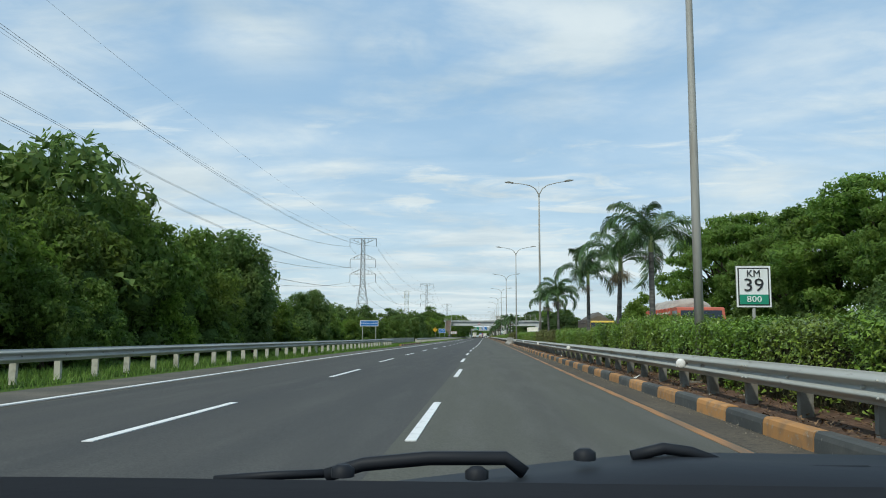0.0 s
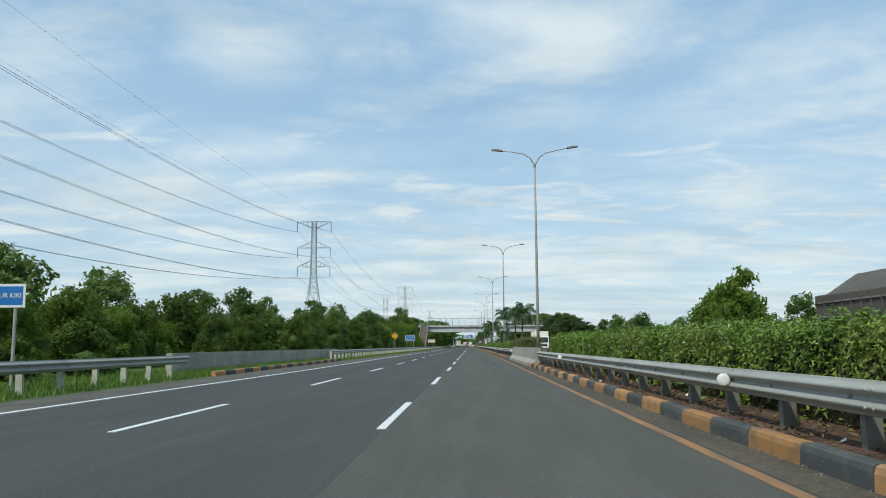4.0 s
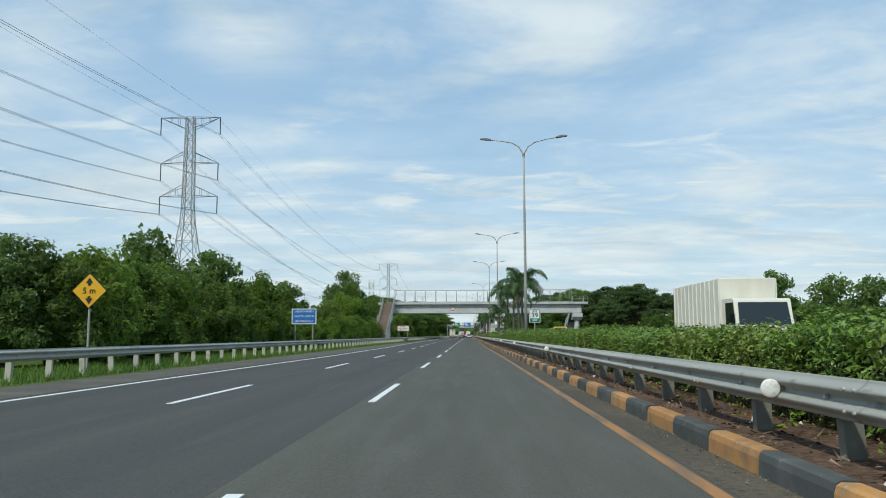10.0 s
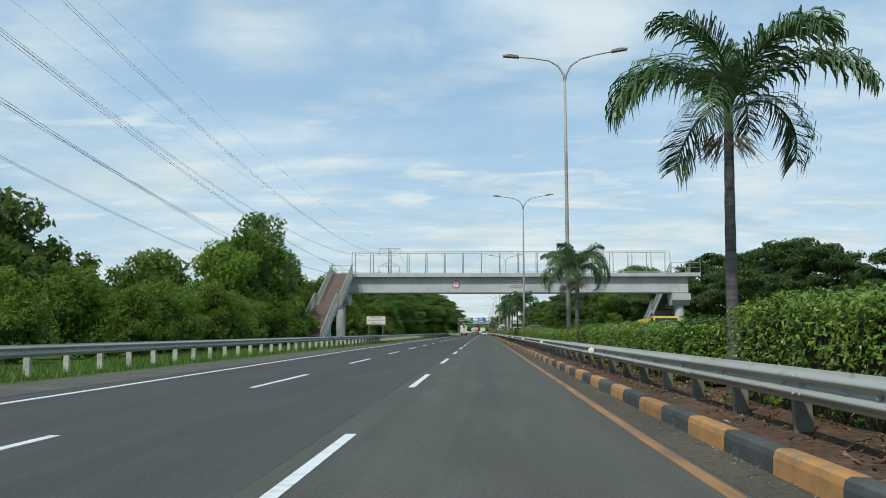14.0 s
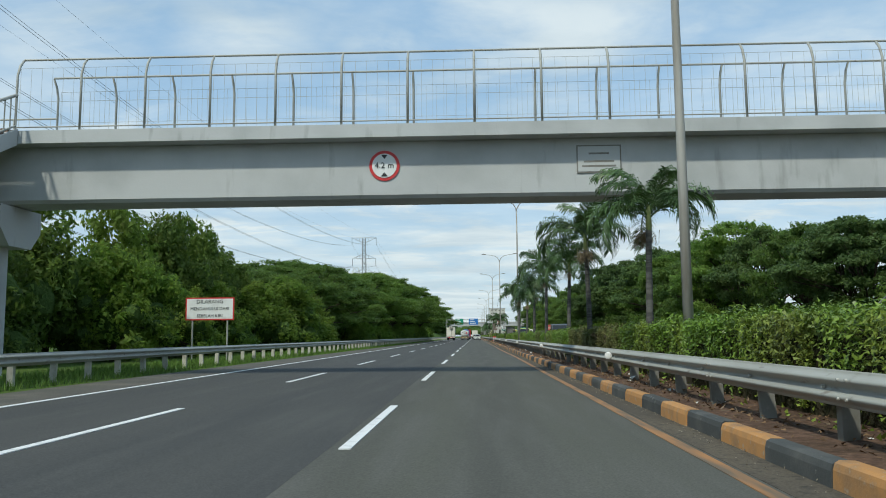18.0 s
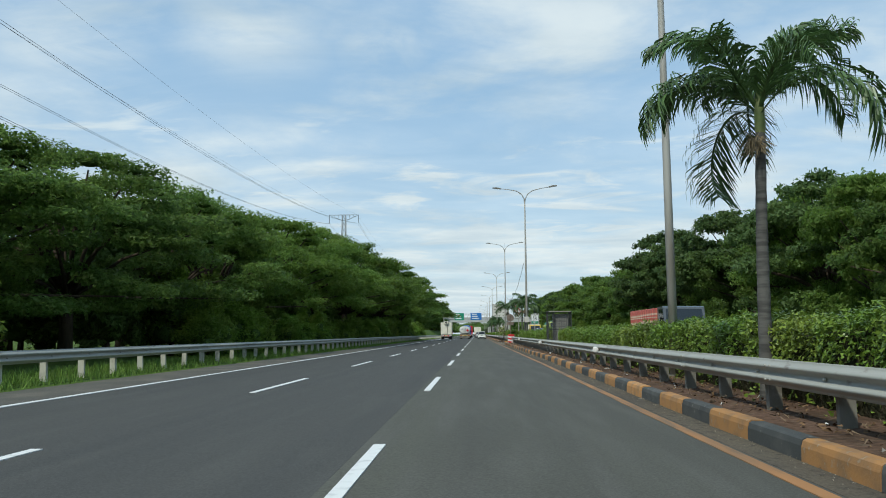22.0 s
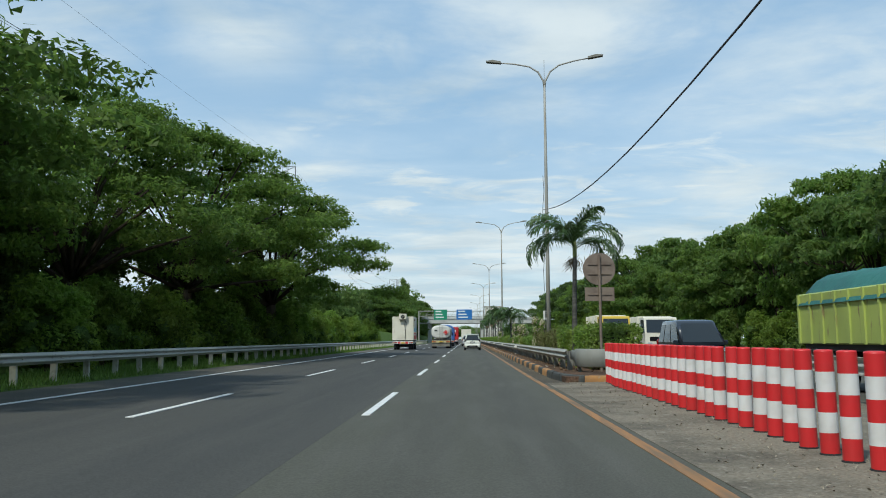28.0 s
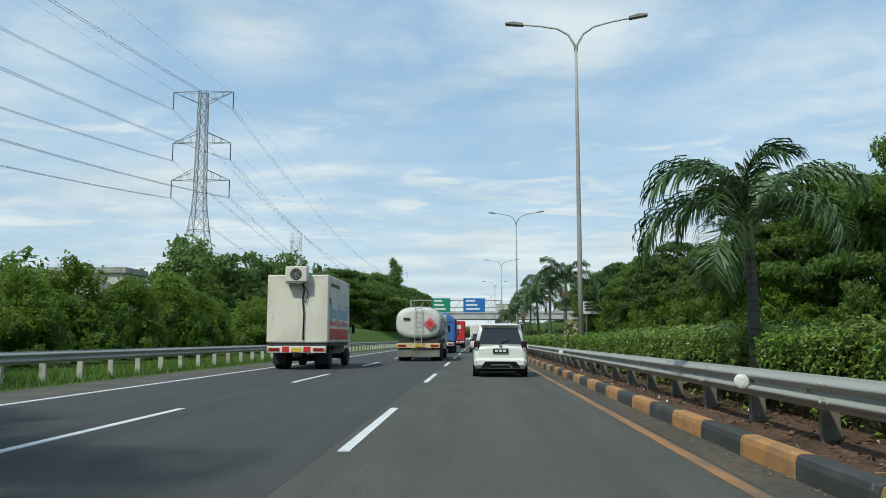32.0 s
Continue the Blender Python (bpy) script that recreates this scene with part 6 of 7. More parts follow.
# cable slung between two lamp posts
bm = pipe(bmesh.new(), [(5.42, CABLE_Y0 + (CABLE_Y1 - CABLE_Y0) * f, CABLE_Z - CABLE_SAG * 4 * f * (1 - f)) for f in (i / 20 for i in range(21))], [0.018] * 21, 5)
tagged(new("overhead_cable", mesh("overhead_cable", bm, "wire")), "black cable slung between two lamp posts", "cable")


# ---- vehicles ----
def ring_loft(rings, mi=0):
    bm = bmesh.new()
    R = [[bm.verts.new(p) for p in r] for r in rings]
    n = len(R[0])
    for a, b in zip(R, R[1:]):
        for i in range(n):
            bm.faces.new((a[i], a[(i + 1) % n], b[(i + 1) % n], b[i]))
    bm.faces.new(R[0]); bm.faces.new(R[-1][::-1])
    bmesh.ops.recalc_face_normals(bm, faces=bm.faces)
    for f in bm.faces:
        f.smooth = len(f.verts) == 4
    return bm


def plate_of(pts, d, mi=0):
    """A thin pane through four points, d thick along its normal."""
    bm = bmesh.new()
    f = bm.faces.new([bm.verts.new(p) for p in pts])
    bm.normal_update()
    n = f.normal.copy()
    r = bmesh.ops.extrude_face_region(bm, geom=[f])
    bmesh.ops.translate(bm, verts=[v for v in r["geom"] if isinstance(v, bmesh.types.BMVert)], vec=n * d)
    bmesh.ops.recalc_face_normals(bm, faces=bm.faces)
    return bm


TYRES = {}


def wheel(parent, x, y, r, w):
    key = (r, w)
    if key not in TYRES:
        TYRES[key] = (mesh("tyre", lathe([(r * 0.62, -w / 2), (r * 0.93, -w / 2), (r, -w * 0.36), (r, w * 0.36), (r * 0.93, w / 2), (r * 0.62, w / 2)], 22, "X"), "rubber"),
                      mesh("rim", lathe([(r * 0.60, -w * 0.42), (r * 0.61, w * 0.42), (r * 0.2, w * 0.30)], 14, "X"), "rim"))
    wh = new("wheel"); wh.parent = parent; wh.location = (x, y, r); wh.empty_display_size = 0.1
    for n, me in zip(("tyre", "rim"), TYRES[key]):
        o = new(n, me); o.parent = wh
        if x < 0 and n == "rim":
            o.rotation_euler = (0, 0, math.pi)


def section(w, y, zb, zt, crown=0.04):
    return [(-w * 0.90, y, zb), (-w, y, zb + 0.16), (-w, y, zb + (zt - zb) * 0.6), (-w * 0.97, y, zt - 0.04), (-w * 0.88, y, zt),
            (0, y, zt + crown), (w * 0.88, y, zt), (w * 0.97, y, zt - 0.04), (w, y, zb + (zt - zb) * 0.6), (w, y, zb + 0.16), (w * 0.90, y, zb)]


def car(name, label, x, y, rz, paint, L=4.3, W=1.74, H=1.68, belt=0.98, cat="car", group="cars on the motorway", sedan=False, lamp="tail_red"):
    """A car with its tail at the origin, nose towards +y."""
    t = thing(name, label, cat, x, y, 0, rz, group=group)
    w = W / 2
    st = [(0.00, 0.80, 0.42, belt - 0.10), (0.008, 0.90, 0.34, belt - 0.04), (0.03, 0.965, 0.26, belt), (0.12, 1.0, 0.22, belt), (0.50, 1.0, 0.22, belt - 0.01), (0.74, 0.99, 0.22, belt - 0.05),
          (0.90, 0.95, 0.22, belt - 0.18), (0.975, 0.88, 0.26, belt - 0.28), (1.0, 0.78, 0.36, belt - 0.40)]
    part("body", ring_loft([section(w * k, L * f, zb, zt) for f, k, zb, zt in st]), paint, t)
    b0, b1, r0, r1 = (0.02, 0.78, 0.09, 0.56) if not sedan else (0.16, 0.76, 0.28, 0.56)
    wb, wr = w * 0.955, w * 0.76
    zb_, zr = belt - 0.02, H

    def cabin(yf, half, z):
        return (half, L * yf, z)
    base = [(-wb, L * b0, zb_), (wb, L * b0, zb_), (wb, L * b1, zb_ - 0.03), (-wb, L * b1, zb_ - 0.03)]
    mid = [(-wr * 1.03, L * (r0 - 0.012), zr - 0.10), (wr * 1.03, L * (r0 - 0.012), zr - 0.10), (wr * 1.03, L * (r1 + 0.02), zr - 0.08), (-wr * 1.03, L * (r1 + 0.02), zr - 0.08)]
    roof = [(-wr * 0.90, L * (r0 + 0.03), zr), (wr * 0.90, L * (r0 + 0.03), zr), (wr * 0.90, L * (r1 - 0.04), zr), (-wr * 0.90, L * (r1 - 0.04), zr)]
    def plan(q4, rad, z_lift=0.0):
        (x0, y0, z0), (x1, y1, z1) = q4[0], q4[2]
        xm, ym, hx, hy = (x0 + x1) / 2, (y0 + y1) / 2, abs(x1 - x0) / 2, abs(y1 - y0) / 2
        out = []
        for sx, sy, a0 in ((1, 1, 0), (-1, 1, 90), (-1, -1, 180), (1, -1, 270)):
            for k in range(5):
                a = radians(a0 + 22.5 * k)
                px, py = sx * (hx - rad) + rad * math.cos(a), sy * (hy - rad) + rad * math.sin(a)
                f = (py + hy) / (2 * hy)
                out.append((xm + px, ym + py, z0 + (z1 - z0) * f + z_lift))
        return out
    crown = [tuple(Vector(p) * 1.0) for p in roof]
    inner = [(p[0] * 0.72, L * (r0 + 0.09) if i < 2 else L * (r1 - 0.10), p[2] + 0.025) for i, p in enumerate(roof)]
    soft = [(a_[0] * 0.985 + b_[0] * 0.0, a_[1] * 0.75 + b_[1] * 0.25, a_[2] * 0.42 + b_[2] * 0.58) for a_, b_ in zip(mid, roof)]
    cab = ring_loft([plan(base, 0.10), plan(mid, 0.11), plan(soft, 0.12), plan(crown, 0.14), plan(inner, 0.14)])
    part("cabin", cab, paint, t)

    def between(a, b, f):
        return tuple(p + (q - p) * f for p, q in zip(a, b))
    # rear and front panes, then three side panes each side
    for A, B, C, D, nm in ((base[1], base[0], mid[0], mid[1], "rear_window"), (base[3], base[2], mid[2], mid[3], "windscreen")):
        p = [between(between(A, B, 0.07), between(D, C, 0.07), 0.12), between(between(A, B, 0.93), between(D, C, 0.93), 0.12),
             between(between(A, B, 0.91), between(D, C, 0.91), 0.93), between(between(A, B, 0.09), between(D, C, 0.09), 0.93)]
        c = Vector(between(p[0], p[2], 0.5))
        n = (Vector(p[1]) - Vector(p[0])).cross(Vector(p[3]) - Vector(p[0])).normalized()
        if (n.y < 0) != (nm == "rear_window"):
            n = -n
        pp = [tuple(Vector(v) + n * 0.004) for v in p]
        part(nm, plate_of(pp if n.dot((Vector(p[1]) - Vector(p[0])).cross(Vector(p[3]) - Vector(p[0]))) > 0 else pp[::-1], 0.008), "glass", t)
    for s in (-1, 1):
        A, B = ((s * wb, L * b0, zb_), (s * wb, L * b1, zb_ - 0.03))
        D, C = ((s * wr * 1.03, L * (r0 - 0.012), zr - 0.10), (s * wr * 1.03, L * (r1 + 0.02), zr - 0.08))
        for f0, f1 in ((0.06, 0.28), (0.31, 0.60), (0.63, 0.93)):
            p = [between(between(A, B, f0), between(D, C, f0), 0.10), between(between(A, B, f1), between(D, C, f1), 0.10),
                 between(between(A, B, f1 - 0.01), between(D, C, f1 - 0.01), 0.92), between(between(A, B, f0 + 0.01), between(D, C, f0 + 0.01), 0.92)]
            pp = [(v[0] + s * 0.005, v[1], v[2] + 0.002) for v in p]
            part("side_window", plate_of(pp if s > 0 else pp[::-1], 0.006), "glass", t)
        m = part("mirror", box(bmesh.new(), s * (w + 0.02) - 0.09, s * (w + 0.02) + 0.09, L * 0.68, L * 0.68 + 0.10, belt - 0.02, belt + 0.14, 0.02), paint, t)
        for fy in (0.17, 0.80):
            wheel(t, s * (w - 0.10), L * fy, 0.315, 0.20)
            part("wheel_arch", lathe([(0.37, -0.012), (0.37, 0.012)], 20, "X"), "black_plastic", t, at=Matrix.Translation((s * (w - 0.006), L * fy, 0.33)))
        tl = part("tail_lamp", box(bmesh.new(), s * w * 0.87 - 0.085, s * w * 0.87 + 0.085, -0.012, 0.20, belt - 0.12, belt + 0.17, 0.045), lamp, t)
        part("reverse_lens", box(bmesh.new(), s * w * 0.87 - 0.04, s * w * 0.87 + 0.04, -0.020, -0.013, belt - 0.10, belt - 0.05), "headlamp", tl)
        part("reflector", box(bmesh.new(), s * w * 0.80 - 0.10, s * w * 0.80 + 0.10, -0.055, -0.035, 0.44, 0.49), "tail_red", t)
        part("headlamp", box(bmesh.new(), s * w * 0.66 - 0.17, s * w * 0.66 + 0.17, L * 0.955, L * 0.985, belt - 0.36, belt - 0.22, 0.02), "headlamp", t)
    part("rear_bumper", box(bmesh.new(), -w * 0.95, w * 0.95, -0.08, 0.16, 0.30, 0.62, 0.09), paint, t)
    part("diffuser", plate_of([(-w * 0.72, -0.082, 0.30), (w * 0.72, -0.082, 0.30), (w * 0.56, -0.082, 0.50), (-w * 0.56, -0.082, 0.50)], 0.02), "black_plastic", t)
    part("bumper_strip", box(bmesh.new(), -w * 0.34, w * 0.34, -0.118, -0.103, 0.38, 0.41), "rim", t)
    part("exhaust", tube(bmesh.new(), (w * 0.38, -0.11, 0.34), (w * 0.38, 0.1, 0.34), 0.035, 0.035, 10), "rim", t)
    part("underside", box(bmesh.new(), -w * 0.88, w * 0.88, 0.12, L * 0.93, 0.18, 0.26), "black_plastic", t)
    np_ = part("number_plate", box(bmesh.new(), -0.24, 0.24, -0.045, -0.012, belt - 0.22, belt - 0.08), "sign_black", t, "black number plate")
    for k in range(3):
        part("plate_bar", box(bmesh.new(), -0.18 + 0.13 * k, -0.09 + 0.13 * k, -0.049, -0.0455, belt - 0.185, belt - 0.115), "sign_white", np_)
    part("badge", disc(0.05, -0.02, belt + 0.02, 12), "rim", t)
    part("spoiler", box(bmesh.new(), -wr * 0.95, wr * 0.95, L * r0 - 0.20, L * r0 + 0.12, zr - 0.055, zr - 0.015, 0.01), paint, t)
    part("rear_wiper", tube(bmesh.new(), (0.0, L * (b0 - 0.004), zb_ + 0.10), (0.30, L * (b0 + 0.012), zb_ + 0.22), 0.012, 0.008, 5), "black_plastic", t)
    part("grille", box(bmesh.new(), -w * 0.50, w * 0.50, L * 0.985, L * 1.004, belt - 0.50, belt - 0.36, 0.01), "black_plastic", t)
    part("front_plate", box(bmesh.new(), -0.24, 0.24, L * 1.004, L * 1.010, belt - 0.62, belt - 0.50), "sign_black", t)
    return t


def cab_of(t, w, y0, L, h, paint, z0=0.55):
    """A cab-over truck cab from y0 to y0 + L, nose towards +y."""
    pr = [(y0, z0), (y0 + L * 0.98, z0), (y0 + L, z0 + 0.35), (y0 + L * 0.97, z0 + (h - z0) * 0.48), (y0 + L * 0.80, h - 0.06), (y0 + L * 0.7, h), (y0, h)]
    c = part("cab", extrude_x(pr, -w / 2, w / 2), paint, t)
    zs, ze = z0 + (h - z0) * 0.50, h - 0.16
    ya, yb = y0 + L * 0.968, y0 + L * 0.83
    part("windscreen", plate_of([(w * 0.45, ya + 0.006, zs), (-w * 0.45, ya + 0.006, zs), (-w * 0.43, yb + 0.012, ze), (w * 0.43, yb + 0.012, ze)], 0.012), "glass", c)
    for s in (-1, 1):
        q = [(s * (w / 2 + 0.004), y0 + L * 0.25, zs), (s * (w / 2 + 0.004), y0 + L * 0.90, zs), (s * (w / 2 + 0.004), y0 + L * 0.78, ze), (s * (w / 2 + 0.004), y0 + L * 0.25, ze)]
        part("side_window", plate_of(q if s > 0 else q[::-1], 0.008), "glass", c)
        part("headlamp", box(bmesh.new(), s * w * 0.36 - 0.16, s * w * 0.36 + 0.16, y0 + L - 0.03, y0 + L + 0.02, z0 + 0.20, z0 + 0.38, 0.02), "headlamp", c)
        m = part("mirror", box(bmesh.new(), s * (w / 2 + 0.16) - 0.07, s * (w / 2 + 0.16) + 0.07, y0 + L * 0.95, y0 + L * 0.99, zs, zs + 0.42, 0.02), "black_plastic", c)
        part("mirror_arm", tube(bmesh.new(), (s * w / 2, y0 + L * 0.9, zs + 0.36), (s * (w / 2 + 0.16), y0 + L * 0.97, zs + 0.36), 0.015), "black_plastic", m)
    part("grille", box(bmesh.new(), -w * 0.36, w * 0.36, y0 + L - 0.02, y0 + L + 0.015, z0 + 0.45, z0 + 0.75, 0.01), "black_plastic", c)
    part("bumper", box(bmesh.new(), -w / 2, w / 2, y0 + L - 0.1, y0 + L + 0.12, z0 - 0.2, z0 + 0.14, 0.03), "galv_post", c)


def frame_of(t, L, w, z=0.62, r=0.42, axles=(), dual=True):
    for s in (-1, 1):
        part("chassis_rail", box(bmesh.new(), s * 0.42 - 0.05, s * 0.42 + 0.05, 0.1, L - 0.3, z, z + 0.2), "chassis", t)
        for y, d in axles:
            wheel(t, s * (w / 2 - 0.16), y, r, 0.26)
            if d:
                wheel(t, s * (w / 2 - 0.46), y, r, 0.26)
        part("mud_flap", box(bmesh.new(), s * (w / 2 - 0.3) - 0.26, s * (w / 2 - 0.3) + 0.26, axles[0][0] - 0.62, axles[0][0] - 0.6, 0.2, 0.78), "rubber", t)
    for y, d in axles:
        part("axle", tube(bmesh.new(), (-w / 2 + 0.1, y, r), (w / 2 - 0.1, y, r), 0.09), "chassis", t)


def tail_bar(t, w, z=0.62, paint="sign_white", stripes=True):
    b = part("rear_bumper", box(bmesh.new(), -w / 2, w / 2, -0.08, 0.0, z, z + 0.26, 0.01), paint, t)
    for s in (-1, 1):
        part("tail_lamp", box(bmesh.new(), s * w * 0.37 - 0.2, s * w * 0.37 + 0.2, -0.10, -0.081, z + 0.06, z + 0.18), "tail_red", b)
        part("indicator", box(bmesh.new(), s * w * 0.47 - 0.05, s * w * 0.47 + 0.05, -0.10, -0.081, z + 0.06, z + 0.18), "amber", b)
        if stripes:
            part("red_stripe", box(bmesh.new(), s * w * 0.18 - 0.14, s * w * 0.18 + 0.14, -0.086, -0.081, z + 0.02, z + 0.24), "sign_red", b)
    part("number_plate", box(bmesh.new(), -0.2, 0.2, -0.10, -0.087, z + 0.03, z + 0.2), "yellow_truck", b, "yellow number plate")
    return b


def refrigerated_truck(x, y):
    t = thing("box_truck", "cream refrigerated box truck with a cooling unit on its rear", "truck", x, y, 0, group="trucks on the motorway")
    w, L, z0, h = 2.4, 5.0, 1.05, 3.68
    bd = part("cargo_box", box(bmesh.new(), -w / 2, w / 2, 0.0, L, z0, h, 0.03), "box_cream", t)
    for xx in (-w / 2 + 0.05, 0.02, w / 2 - 0.05):
        part("door_edge", box(bmesh.new(), xx - 0.02, xx + 0.02, -0.010, -0.001, z0 + 0.04, h - 0.04), "box_cream", bd)
    for z in (z0 + 0.06, h - 0.07):
        part("door_edge", box(bmesh.new(), -w / 2 + 0.1, w / 2 - 0.1, -0.009, -0.001, z - 0.02, z + 0.02), "box_cream", bd)
    # cooling unit
    ac = part("cooling_unit", box(bmesh.new(), -0.42, 0.42, -0.42, -0.03, h - 0.30, h + 0.30, 0.03), "box_cream", t, "boxy cooling unit with a round fan grille")
    part("fan_ring", disc(0.225, -0.422, h - 0.01, 24), "black_plastic", ac)
    for k in range(3):
        rr = 0.06 + 0.06 * k
        bm = bmesh.new()
        pts = [(-0.07 * 0 + rr * math.cos(a), -0.445, h - 0.01 + rr * math.sin(a)) for a in (2 * math.pi * i / 20 for i in range(21))]
        pipe(bm, pts, [0.008] * 21, 4)
        part("grille_ring", bm, "galv", ac)
    for k in range(4):
        a = math.pi * k / 4
        part("grille_spoke", tube(bmesh.new(), (-0.21 * math.cos(a), -0.44, h - 0.01 - 0.21 * math.sin(a)), (0.21 * math.cos(a), -0.44, h - 0.01 + 0.21 * math.sin(a)), 0.006, 0.006, 4), "galv", ac)
    part("bracket", box(bmesh.new(), -0.40, 0.26, -0.40, -0.03, h - 0.36, h - 0.301), "galv_post", ac)
    part("hose", pipe(bmesh.new(), [(0.2, -0.06, h - 0.3), (0.26, -0.07, h - 0.6), (0.20, -0.06, h - 1.0), (0.26, -0.06, h - 1.5), (0.24, -0.06, z0 + 0.1)], [0.03] * 5, 6), "rubber", t)
    part("hose", pipe(bmesh.new(), [(0.12, -0.06, h - 0.33), (0.32, -0.07, h - 0.5), (0.42, -0.06, h - 0.75), (0.30, -0.06, h - 1.1)], [0.018] * 4, 6), "rubber", t)
    # printed side panels, plain shapes
    for s in (-1, 1):
        sx = s * (w / 2 + 0.004)
        sd = part("side_print", box(bmesh.new(), sx - 0.003, sx + 0.003, 0.35, L - 0.3, z0 + 0.12, z0 + 0.55), "sign_red", bd, "red, black and pale blue printed side panel")
        for i in range(9):
            yy = 0.4 + i * 0.48
            part("print_shape", box(bmesh.new(), sx - 0.004, sx + 0.004, yy, yy + 0.34, z0 + 0.95, z0 + 1.35 + 0.22 * ((i * 3) % 4 == 0)), "pale_blue", sd)
            part("print_shape", box(bmesh.new(), sx - 0.004, sx + 0.004, yy + 0.02, yy + 0.30, z0 + 0.66, z0 + 0.84 + 0.08 * (i % 3 == 0)), "sign_red", sd)
        part("print_shape", box(bmesh.new(), sx - 0.004, sx + 0.004, 0.5, 2.4, z0 + 2.2, z0 + 2.34), "rust", sd)
        part("print_shape", box(bmesh.new(), sx - 0.004, sx + 0.004, 0.25, 0.55, z0 + 1.5, z0 + 1.75), "sign_black", sd)
    part("subframe", box(bmesh.new(), -w / 2 + 0.05, w / 2 - 0.05, 0.05, L, 0.92, 1.045), "chassis", t)
    tail_bar(t, 2.3, 0.66)
    frame_of(t, 6.1, 2.25, 0.68, 0.40, ((1.25, True), (5.45, False)))
    part("side_tank", tube(bmesh.new(), (-0.85, 2.6, 0.62), (-0.85, 3.6, 0.62), 0.22, 0.22, 12), "galv", t)
    cab_of(t, 1.95, L + 0.12, 1.55, 2.35, "box_cream")
    return t


def tanker(x, y):
    t = thing("tanker_truck", "white tank truck with a red hazard diamond and pale yellow bumper", "truck", x, y, 0, group="trucks on the motorway")
    L = 7.0
    bm = bmesh.new()
    rings = []
    for yy, k in ((-0.10, 0.72), (-0.06, 0.90), (0.02, 0.98), (0.12, 1.0), (L - 0.2, 1.0), (L - 0.05, 0.9), (L, 0.6)):
        rings.append([(1.2 * k * math.copysign(abs(math.cos(a)) ** 0.7, math.cos(a)), yy, 2.05 + 0.83 * k * math.copysign(abs(math.sin(a)) ** 0.7, math.sin(a))) for a in (2 * math.pi * i / 28 for i in range(28))])
    tk = part("tank", ring_loft(rings), "tank", t)
    for yy in (0.25, 1.9, 3.6, 5.2, 6.7):
        bm = bmesh.new()
        pts = [(1.21 * math.copysign(abs(math.cos(a)) ** 0.7, math.cos(a)), yy, 2.05 + 0.84 * math.copysign(abs(math.sin(a)) ** 0.7, math.sin(a))) for a in (2 * math.pi * i / 28 for i in range(29))]
        pipe(bm, pts, [0.03] * 29, 4)
        part("band", bm, "galv", tk)
    ld = part("ladder", tube(bmesh.new(), (-0.18, -0.30, 0.9), (-0.18, -0.22, 2.95), 0.02), "galv", t)
    part("ladder_rail", tube(bmesh.new(), (0.18, -0.30, 0.9), (0.18, -0.22, 2.95), 0.02), "galv", ld)
    for k in range(8):
        z = 1.05 + 0.25 * k
        part("rung", tube(bmesh.new(), (-0.18, -0.295 + 0.004 * k * 2.5, z), (0.18, -0.295 + 0.004 * k * 2.5, z), 0.014, 0.014, 5), "galv", ld)
    for s, mt, yy in ((0.34, "sign_red", -0.20), (0.27, "sign_white", -0.215), (0.24, "sign_red", -0.222)):
        b = box(bmesh.new(), -s / 1.41, s / 1.41, -0.006, 0.0, -s / 1.41, s / 1.41)
        bmesh.ops.rotate(b, verts=b.verts, matrix=Matrix.Rotation(radians(45), 3, "Y"))
        bmesh.ops.translate(b, verts=b.verts, vec=(0.62, yy, 2.0))
        part("hazard_diamond", b, mt, tk)
    part("writing_bar", box(bmesh.new(), -0.80, -0.45, -0.16, -0.15, 2.2, 2.32), "sign_black", tk)
    part("walkway", box(bmesh.new(), -0.35, 0.35, 0.3, L - 0.3, 2.87, 2.92), "galv_post", tk)
    part("underframe", box(bmesh.new(), -1.1, 1.1, 0.1, L + 1.6, 1.0, 1.2), "chassis", t)
    tail_bar(t, 2.3, 0.72, "bumper_cream", False)
    part("splash_board", box(bmesh.new(), -1.12, 1.12, 0.02, 0.05, 0.25, 0.66), "galv_post", t)
    frame_of(t, 9.2, 2.4, 0.72, 0.46, ((1.3, True), (2.6, True), (8.4, False)))
    cab_of(t, 2.3, L + 0.3, 1.9, 2.7, "sign_white", 0.6)


